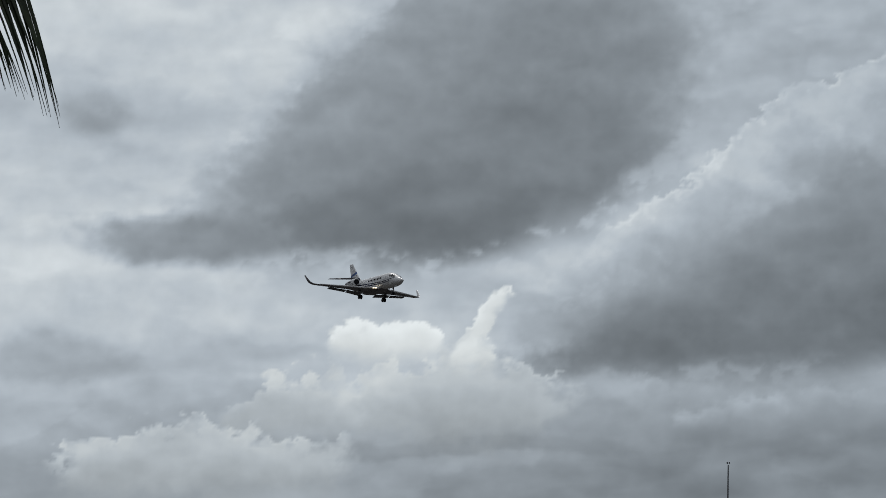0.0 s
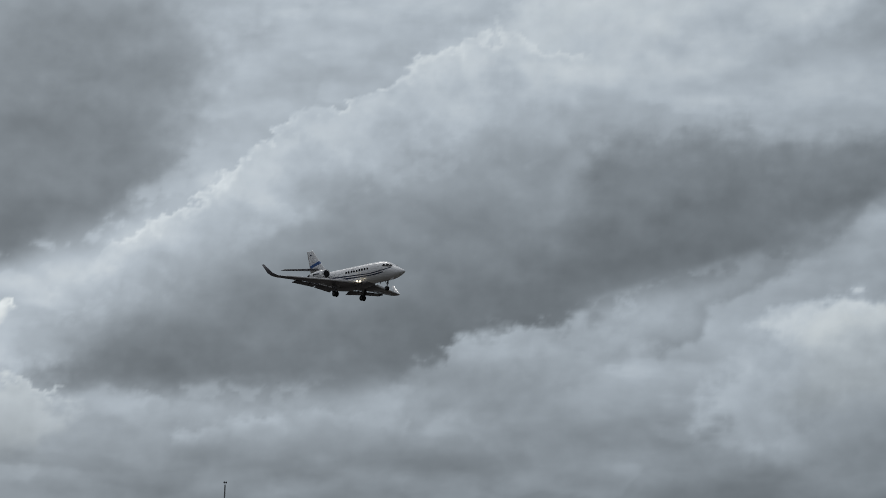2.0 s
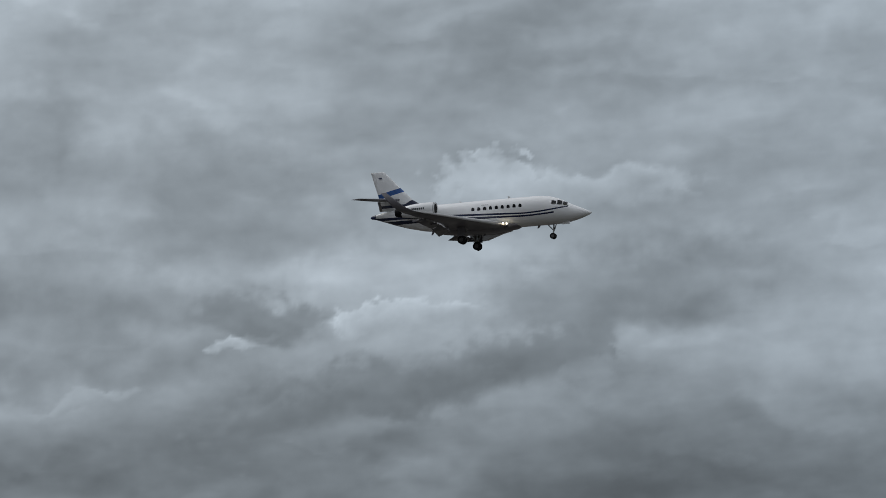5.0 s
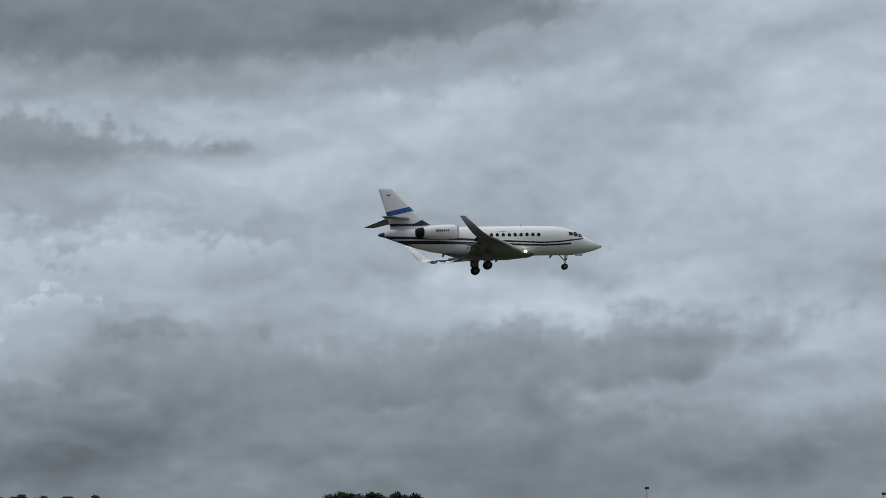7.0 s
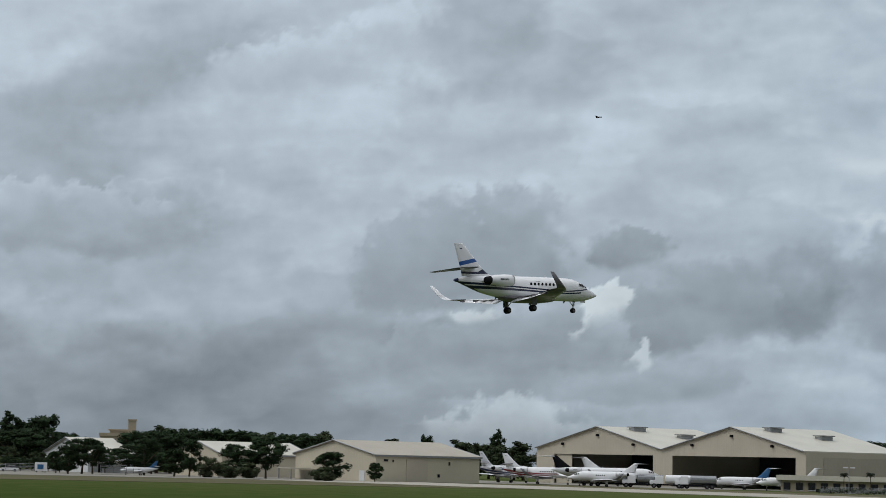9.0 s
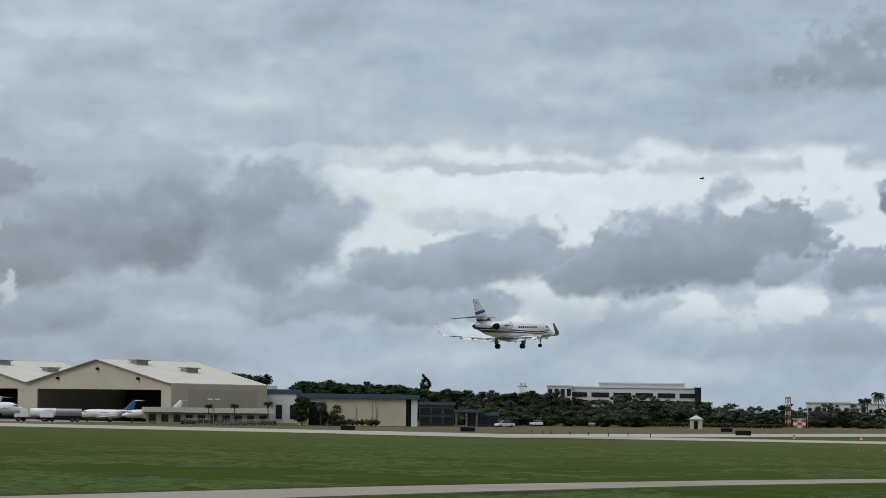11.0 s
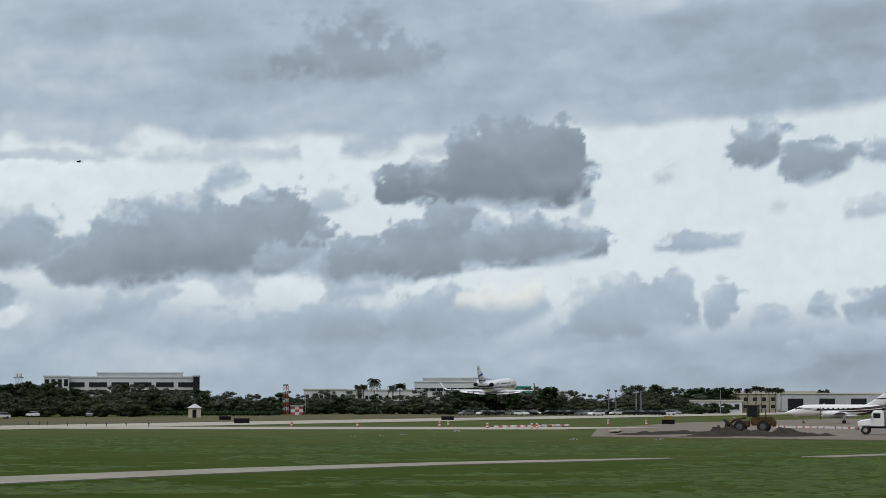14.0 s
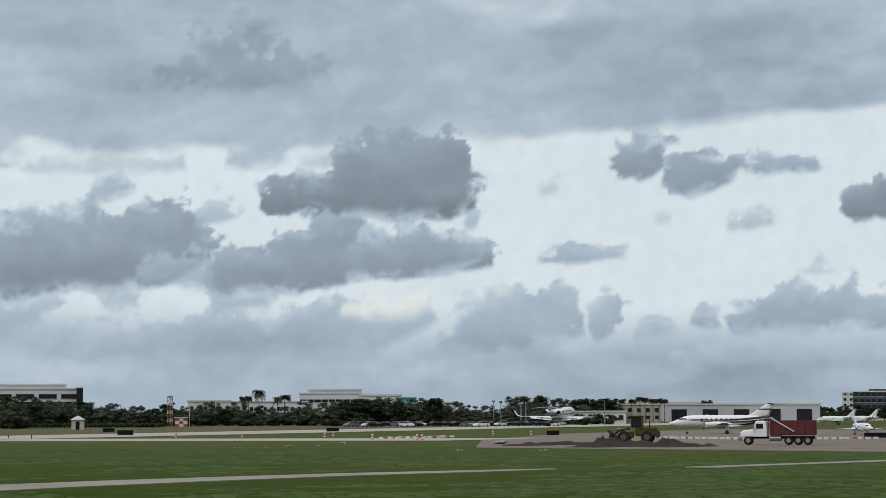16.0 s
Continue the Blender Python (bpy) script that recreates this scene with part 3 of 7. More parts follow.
cloud(54.38, 5.70, 2.93, 0.19, 0, 186, 180, 0.8, 0.62, 0.672)
def heap_cloud(outline, top, bottom, strength, soft_top, soft_base, rag, warm=0, fade=0.2):
    """A flat-based heaped cloud: (bearing, base, top) along it, in degrees; its tone above and below; how torn its edge is."""
    global tone_map, warmth
    a, b, t = np.array(outline).T
    rows = np.where((el > b.min() - soft_base - 0.8) & (el < t.max() + soft_top + 0.8))[0]
    cols = np.where((az > a[0] - 0.8) & (az < a[-1] + 0.8))[0]
    sl = np.s_[rows[0]:rows[-1] + 1, cols[0]:cols[-1] + 1]
    tall = min(1.0, 0.35 + 0.5 * (t - b).max())
    u = AZ[sl] + rag * tall * (1.3 * FINE[sl] + 0.7 * FINER[sl])
    low, high = np.interp(u, a, b), np.interp(u, a, t)
    ends = smooth((u - a[0]) / fade) * smooth((a[-1] - u) / fade)
    over = high - EL[sl] + rag * tall * (0.8 * PUFF[sl] + 0.9 * FINE2[sl] + 0.65 * FINER2[sl])
    under = EL[sl] - low + rag * tall * (0.6 * FINE[sl] + 0.3 * FINER[sl])
    m = smooth(over / soft_top + 0.5) * smooth(under / soft_base + 0.5) * ends * strength
    # edges thin out in places
    rim = np.minimum(over, under * 1.3)
    m = m * (1 - 0.6 * smooth((0.55 * tall - rim) / (0.5 * tall)) * smooth(FINE2[sl] * 5 + FINER[sl] * 3 + 0.35))
    k = np.clip((EL[sl] - low) / np.maximum(high - low, 0.25) + 0.5 * FINE2[sl] + 0.3 * PUFF[sl], 0, 1)
    val = bottom + (top - bottom) * k ** 1.15 + 30 * RELIEF[sl] + 7 * FINE[sl]
    # thin, paler fringe
    val = val + 0.2 * (top - bottom + 8) * smooth(1 - over / 0.35)
    tone_map[sl] = tone_map[sl] * (1 - m) + val * m
    warmth[sl] = warmth[sl] * (1 - m) + warm * m


heap_cloud(((-66.52, 6.61, 7.54), (-63.64, 6.59, 10.05), (-62.06, 6.72, 11.70), (-60.06, 6.71, 13.61), (-58.05, 7.03, 14.45), (-56.03, 7.75, 13.96), (-54.28, 9.24, 13.46), (-52.68, 11.23, 12.15)), 142, 108, 0.85, 2.6, 1.5, 0.8, 0, 3)
heap_cloud(((-64.12, 6.68, 7.37), (-62.54, 6.66, 8.36), (-60.67, 6.67, 9.09), (-58.65, 6.86, 9.02), (-56.90, 7.33, 8.52)), 118, 102, 0.7, 1.6, 0.7, 0.8, 0, 1.6)
heap_cloud(((-67.55, 6.30, 6.70), (-65.98, 6.30, 7.43), (-64.39, 6.43, 7.76), (-63.06, 6.75, 7.54)), 150, 132, 0.6, 0.9, 0.6, 0.8, 0, 1)
heap_cloud(((-56.05, 4.95, 6.55), (-55.12, 4.44, 7.76), (-54.06, 4.20, 8.47), (-52.61, 4.10, 9.49), (-51.56, 4.12, 10.42), (-50.38, 4.27, 10.82), (-49.21, 4.49, 11.88), (-46.75, 4.58, 12.88), (-44.21, 5.12, 12.56)), 198, 124, 0.88, 0.14, 1.2, 0.9, 0, 0.9)
heap_cloud(((-58.57, 4.75, 5.29), (-56.57, 4.34, 5.87), (-54.57, 4.19, 6.31), (-52.60, 4.30, 7.67), (-50.63, 4.46, 8.87), (-48.68, 4.95, 9.66), (-46.11, 5.76, 9.90), (-42.35, 7.17, 9.84), (-37.54, 8.46, 10.07)), 136, 108, 0.8, 4, 1.1, 0.8, 0, 3)
heap_cloud(((-62.32, 4.48, 4.62), (-62.04, 4.39, 5.05), (-61.51, 4.38, 5.20), (-60.70, 4.37, 5.16), (-60.04, 4.42, 5.24), (-59.57, 4.50, 5.06), (-59.38, 4.57, 4.67)), 224, 200, 0.95, 0.09, 0.5, 0.7, 2)
heap_cloud(((-59.28, 4.31, 4.49), (-58.88, 4.29, 5.20), (-58.62, 4.38, 5.68), (-58.38, 5.00, 5.96), (-58.12, 5.46, 6.04), (-57.80, 5.81, 5.99)), 222, 205, 0.95, 0.09, 0.14, 0.5, 2)
heap_cloud(((-59.28, 4.31, 4.49), (-58.82, 4.22, 4.81), (-58.36, 4.25, 4.87), (-57.96, 4.44, 4.66)), 214, 190, 0.85, 0.12, 0.4, 0.8, 2)
heap_cloud(((-64.69, 2.58, 2.91), (-64.23, 2.39, 3.38), (-63.44, 2.29, 3.73), (-62.38, 2.32, 3.63), (-61.31, 2.42, 3.58), (-60.99, 2.49, 4.10), (-59.73, 2.40, 4.32), (-57.86, 2.45, 4.24), (-56.26, 2.76, 3.68)), 204, 160, 0.62, 0.16, 1.3, 1.3, 3, 0.8)
heap_cloud(((-68.87, 1.06, 1.52), (-67.71, 0.84, 1.95), (-66.55, 0.87, 2.62), (-65.77, 0.90, 2.83), (-64.18, 1.01, 2.39), (-61.27, 1.36, 2.09)), 204, 160, 0.62, 0.16, 1.2, 1.3, 3, 0.8)
heap_cloud(((-52.69, 3.17, 3.37), (-52.17, 3.08, 3.61), (-51.65, 3.09, 3.64), (-51.25, 3.27, 3.44)), 190, 170, 0.7, 0.15, 0.3, 0.7)
heap_cloud(((-49.08, 3.95, 4.22), (-48.30, 3.92, 5.04), (-47.25, 4.02, 5.75), (-46.19, 4.13, 5.99), (-45.13, 4.37, 6.23), (-44.07, 4.93, 6.26), (-43.27, 5.49, 5.89)), 196, 150, 0.7, 0.4, 1, 0.9, 0, 2)
heap_cloud(((-40.17, 4.25, 4.65), (-39.39, 4.28, 6.00), (-38.07, 4.57, 6.69), (-36.75, 4.87, 6.65), (-35.45, 5.69, 6.87), (-34.41, 6.49, 7.02)), 204, 160, 0.7, 0.35, 1, 0.9, 2, 1.8)
heap_cloud(((-54.00, 2.83, 3.09), (-52.46, 2.76, 3.61), (-50.37, 2.85, 3.90), (-48.52, 3.05, 3.64)), 176, 140, 0.6, 0.3, 0.5, 0.9)
heap_cloud(((-17.71, 7.90, 8.10), (-17.05, 7.84, 8.83), (-16.13, 7.84, 9.16), (-15.08, 8.04, 9.23), (-14.04, 8.30, 9.09)), 196, 165, 0.7, 0.2, 0.7, 1.6, 0, 0.8)
heap_cloud(((-19.54, 4.97, 5.17), (-18.62, 5.18, 5.91), (-17.56, 5.39, 6.05), (-16.91, 5.79, 5.93)), 194, 160, 0.75, 0.16, 0.5, 1.6, 0, 0.5)
heap_cloud(((-21.90, 2.94, 3.20), (-20.31, 2.97, 3.63), (-18.47, 3.27, 4.32), (-16.64, 3.82, 4.74), (-14.45, 4.24, 5.42), (-12.76, 4.52, 5.43)), 132, 112, 0.7, 0.5, 0.5, 0.9)
heap_cloud(((-33.58, 9.73, 9.93), (-33.07, 9.89, 10.81), (-32.43, 10.19, 11.37), (-31.63, 10.62, 11.15)), 184, 160, 0.7, 0.3, 0.5, 1)
heap_cloud(((-4.00, 9.60, 13.20), (2.00, 9.70, 13.40), (8.00, 9.80, 13.40), (14.00, 10.20, 13.20), (18.00, 11.00, 13.00), (21.00, 12.00, 13.20)), 150, 138, 0.6, 2, 1.6, 1.2, 0, 3)
heap_cloud(((-2.00, 10.40, 13.20), (4.00, 10.60, 13.20), (9.00, 10.75, 13.40), (13.00, 11.20, 13.20), (16.50, 11.90, 13.00), (18.00, 12.40, 13.00)), 132, 116, 0.85, 1.2, 0.9, 1.3, 0, 2)
heap_cloud(((1.70, 8.13, 8.91), (3.63, 8.17, 9.28), (6.00, 8.35, 9.01), (8.25, 8.71, 8.98), (10.52, 8.87, 8.96)), 136, 124, 0.7, 0.6, 0.7, 1.4, 0, 1.5)
heap_cloud(((1.85, 5.14, 5.79), (3.78, 4.70, 6.27), (5.34, 4.76, 6.34), (7.03, 5.35, 6.61), (9.28, 5.96, 6.63), (11.14, 6.29, 6.49)), 202, 172, 0.6, 0.5, 0.9, 1.4, 0, 1.5)
heap_cloud(((3.36, 3.11, 3.63), (4.12, 2.88, 4.71), (5.01, 2.91, 5.53), (5.65, 3.72, 5.43), (6.29, 4.80, 5.06)), 192, 150, 0.8, 0.16, 0.5, 1)
heap_cloud(((5.68, 3.72, 3.98), (7.25, 3.11, 4.43), (9.37, 2.78, 4.37), (11.77, 2.79, 4.25), (14.43, 3.19, 4.52), (16.42, 4.03, 4.70)), 150, 134, 0.75, 0.4, 0.4, 1)
heap_cloud(((17.84, 6.33, 6.52), (18.64, 6.34, 6.94), (19.44, 6.49, 7.02), (20.24, 6.63, 6.83)), 198, 175, 0.7, 0.18, 0.4, 1)
heap_cloud(((26.96, 5.15, 5.41), (27.61, 4.95, 5.97), (28.53, 4.90, 6.44), (29.47, 4.96, 6.26), (30.67, 5.13, 6.08), (32.01, 5.23, 5.76)), 188, 160, 0.75, 0.2, 0.7, 1.2, 0, 0.8)
heap_cloud(((32.32, 8.39, 8.72), (33.24, 8.55, 9.68), (34.45, 8.72, 9.87), (35.79, 9.01, 10.30), (36.59, 9.29, 10.84), (37.26, 9.35, 10.72), (38.07, 9.52, 10.18)), 204, 178, 0.75, 0.3, 0.8, 1.2, 0, 1)
heap_cloud(((35.92, 3.69, 4.42), (37.24, 3.59, 5.65), (39.23, 3.70, 6.38), (40.55, 3.99, 6.40), (41.21, 4.47, 5.59)), 164, 148, 0.8, 0.3, 0.6, 1.2, 0, 0.8)
heap_cloud(((36.16, 2.46, 2.63), (37.29, 2.15, 3.15), (38.61, 2.18, 3.45), (39.93, 2.34, 3.61), (40.97, 2.89, 3.76), (41.56, 3.46, 4.01)), 166, 150, 0.9, 0.16, 0.35, 0.9)
heap_cloud(((41.37, 4.78, 4.93), (41.87, 4.70, 5.40), (42.39, 4.69, 5.61), (43.17, 4.80, 5.42), (43.59, 5.07, 5.31)), 160, 146, 0.95, 0.13, 0.3, 0.8)
heap_cloud(((41.95, 3.41, 3.60), (42.41, 2.91, 4.26), (43.19, 2.79, 4.46), (44.07, 2.81, 4.74), (45.12, 3.02, 4.88), (46.02, 3.56, 4.08)), 162, 146, 0.9, 0.18, 0.35, 0.9)
heap_cloud(((41.39, 1.61, 1.87), (42.56, 1.53, 2.22), (43.86, 1.63, 2.37), (45.27, 1.83, 2.31)), 166, 154, 0.85, 0.18, 0.35, 0.9)
heap_cloud(((41.02, 2.95, 3.05), (41.37, 3.03, 3.48), (41.56, 3.26, 4.24), (42.01, 3.36, 4.38), (42.47, 3.61, 4.42), (42.61, 3.87, 4.06)), 216, 206, 0.85, 0.12, 0.25, 1.3, 5)
heap_cloud(((42.29, 2.42, 2.55), (42.68, 2.48, 2.85), (43.07, 2.33, 3.07), (43.38, 2.57, 2.80)), 212, 204, 0.8, 0.12, 0.2, 1.3, 4)
heap_cloud(((38.31, 3.34, 3.43), (38.73, 3.32, 3.67), (39.57, 3.43, 3.74)), 210, 202, 0.85, 0.14, 0.2, 1, 4)
heap_cloud(((37.46, 0.67, 0.85), (39.04, 0.63, 1.18), (39.96, 0.65, 1.56), (41.01, 0.76, 1.26), (42.18, 0.87, 1.03)), 194, 180, 0.7, 0.2, 0.6, 1.2, 3, 0.8)
heap_cloud(((59.88, 7.50, 7.90), (61.35, 7.48, 8.18), (62.01, 7.42, 8.61), (62.62, 7.39, 8.77), (63.29, 7.49, 8.45), (64.83, 7.56, 7.93)), 152, 142, 0.7, 0.4, 0.6, 1.8, 0, 0.8)
heap_cloud(((57.38, 5.55, 5.71), (58.83, 5.50, 5.88), (60.42, 5.51, 5.97), (61.62, 5.64, 5.86)), 192, 186, 0.8, 0.2, 0.25, 1)
heap_cloud(((62.39, 5.80, 6.02), (62.95, 5.69, 6.23), (63.92, 5.83, 6.23)), 180, 170, 0.85, 0.2, 0.3, 1)
heap_cloud(((64.00, 5.67, 5.85), (64.56, 5.64, 6.01), (65.10, 5.72, 5.93)), 184, 176, 0.8, 0.2, 0.25, 1)
heap_cloud(((59.23, 4.85, 5.06), (59.65, 4.88, 5.34), (60.24, 5.07, 5.38)), 174, 160, 0.9, 0.12, 0.2, 1.1)
heap_cloud(((57.73, 4.39, 4.63), (58.31, 4.46, 4.84)), 182, 170, 0.85, 0.14, 0.2, 1.1)
heap_cloud(((52.73, 2.71, 3.75), (54.52, 2.86, 4.20), (55.24, 3.00, 4.10), (55.80, 3.26, 3.72)), 172, 156, 0.95, 0.2, 0.3, 1)
heap_cloud(((55.44, 2.94, 3.08), (56.09, 2.78, 3.56), (56.87, 2.65, 4.04), (57.79, 2.66, 4.42), (58.84, 2.73, 4.50), (59.77, 2.80, 4.64), (60.83, 2.87, 4.98), (61.62, 3.27, 4.92), (62.16, 3.54, 4.33), (62.58, 3.76, 3.99)), 164, 140, 1, 0.15, 0.2, 1)
heap_cloud(((61.69, 4.36, 4.73), (62.29, 4.43, 5.03), (62.80, 4.56, 4.89)), 186, 174, 0.8, 0.16, 0.25, 1.1)
heap_cloud(((63.33, 5.00, 5.21), (63.76, 4.67, 5.43), (64.69, 4.51, 5.59), (65.10, 4.46, 6.12), (65.90, 4.43, 6.54), (66.97, 4.42, 6.49), (67.77, 4.50, 6.58), (68.25, 4.72, 6.43), (68.40, 4.91, 5.55), (68.57, 5.07, 5.33)), 152, 130, 1, 0.14, 0.2, 0.9)
heap_cloud(((67.90, 4.19, 4.46), (68.37, 4.25, 4.72), (68.59, 4.46, 4.62)), 180, 168, 0.8, 0.15, 0.25, 1.1)
heap_cloud(((62.10, 2.90, 3.10), (62.69, 2.67, 3.72), (63.76, 2.63, 4.06), (64.69, 2.80, 4.55), (65.29, 2.99, 4.47), (65.52, 3.06, 3.91), (66.43, 3.03, 4.19), (67.23, 3.03, 4.33), (68.29, 3.31, 3.98), (69.31, 3.60, 3.81)), 164, 140, 1, 0.14, 0.2, 1)
heap_cloud(((60.25, 2.95, 3.25), (61.50, 2.85, 3.60), (62.60, 2.85, 3.50)), 174, 160, 0.8, 0.2, 0.3, 1.3)
heap_cloud(((62.16, 2.30, 2.50), (62.96, 2.30, 2.83), (63.63, 2.36, 2.76)), 174, 162, 0.8, 0.2, 0.3, 1)
heap_cloud(((55.97, 1.53, 1.71), (56.88, 1.58, 2.35), (57.79, 1.89, 2.59), (58.61, 2.46, 2.69)), 178, 168, 0.85, 0.22, 0.35, 1)
heap_cloud(((59.37, 2.42, 2.60), (60.04, 2.33, 2.76), (60.59, 2.47, 2.89)), 180, 172, 0.8, 0.18, 0.25, 1)
heap_cloud(((58.06, 1.37, 1.53), (59.77, 1.27, 1.96), (61.90, 1.25, 2.16), (63.76, 1.38, 2.23), (64.83, 1.51, 2.70), (65.89, 1.38, 2.30), (67.30, 2.01, 2.25)), 180, 164, 0.9, 0.2, 0.35, 1)
heap_cloud(((64.96, 2.16, 2.36), (65.76, 2.12, 2.56), (66.83, 2.16, 2.69), (67.23, 2.43, 2.63)), 226, 220, 0.7, 0.25, 0.3, 1, 8)
heap_cloud(((67.16, 1.32, 1.54), (67.76, 1.32, 2.36), (68.82, 1.37, 2.62), (69.75, 1.45, 2.91), (70.70, 1.66, 2.93), (70.78, 1.92, 2.68)), 182, 160, 0.95, 0.14, 0.3, 1)
heap_cloud(((70.80, 1.66, 1.95), (71.23, 1.58, 2.50), (71.73, 1.92, 2.78), (71.90, 2.31, 2.58)), 180, 162, 0.95, 0.14, 0.25, 1)
heap_cloud(((72.05, 1.55, 1.88), (72.67, 1.62, 2.20), (73.03, 1.74, 1.94)), 184, 172, 0.85, 0.18, 0.25, 1)
heap_cloud(((71.55, 5.78, 5.94), (71.78, 5.52, 6.27), (72.42, 5.43, 6.34), (72.94, 5.79, 6.38)), 164, 146, 1, 0.13, 0.2, 1)
heap_cloud(((72.73, 5.50, 5.66), (73.10, 5.16, 6.00), (73.72, 5.07, 6.04), (74.38, 5.32, 5.90), (74.74, 5.63, 5.80)), 162, 144, 1, 0.13, 0.2, 1)
heap_cloud(((69.90, 5.01, 5.16), (70.16, 5.03, 5.29), (70.43, 5.16, 5.27)), 190, 182, 0.8, 0.15, 0.2, 1.1)
heap_cloud(((72.40, 4.32, 4.48), (72.80, 4.31, 4.60), (73.12, 4.42, 4.55)), 196, 190, 0.7, 0.15, 0.2, 1.1)
heap_cloud(((69.99, 3.57, 3.70), (70.62, 3.49, 3.90), (71.24, 3.51, 3.75), (72.20, 3.66, 3.77)), 178, 166, 0.95, 0.13, 0.2, 1)
heap_cloud(((73.11, 1.91, 2.13), (73.56, 1.84, 2.36), (74.24, 1.97, 2.36)), 180, 164, 0.95, 0.14, 0.25, 1)
heap_cloud(((74.30, 1.99, 2.26), (74.96, 1.86, 2.71), (75.75, 1.81, 3.02), (76.79, 1.80, 2.99), (77.56, 1.84, 2.69), (78.34, 1.89, 2.68), (79.36, 2.01, 2.41)), 178, 158, 0.95, 0.15, 0.25, 1)
heap_cloud(((76.92, 4.64, 4.80), (77.21, 4.43, 5.19), (77.73, 4.39, 5.41), (78.51, 4.44, 5.43), (79.15, 4.63, 5.02)), 156, 134, 1, 0.13, 0.2, 0.9)
heap_cloud(((74.60, 5.56, 5.69), (75.13, 5.46, 6.01), (75.79, 5.45, 6.03), (76.57, 5.59, 5.79)), 172, 156, 0.95, 0.14, 0.2, 1)
heap_cloud(((74.32, 4.24, 4.41), (74.85, 4.24, 4.63), (75.51, 4.36, 4.58)), 188, 178, 0.85, 0.16, 0.2, 1)
heap_cloud(((75.75, 3.10, 3.26), (76.28, 3.10, 3.39), (76.80, 3.20, 3.33)), 190, 182, 0.8, 0.16, 0.2, 1)
heap_cloud(((72.84, 1.14, 1.34), (74.42, 1.07, 1.66), (76.38, 1.06, 1.67), (78.32, 1.11, 1.63)), 188, 178, 0.7, 0.25, 0.4, 1)

heap_cloud(((15.00, 6.60, 8.60), (18.00, 6.20, 11.60), (22.00, 6.40, 12.00), (27.00, 7.00, 11.40), (30.00, 8.00, 10.00)), 196, 182, 0.4, 2, 1.5, 0.8, 0, 4)

haze = smooth((1.6 - EL) / 2.4) * 0.55
tone_map = tone_map * (1 - haze) + np.interp(AZ, [-76, -15, 10, 35, 50, 84], [135, 120, 122, 150, 172, 178]) * haze
tone_map = np.clip(tone_map + np.interp(AZ, [-70, -60, -50, 46, 56], [5, 4, 0, 0, 5]), 95, 232)


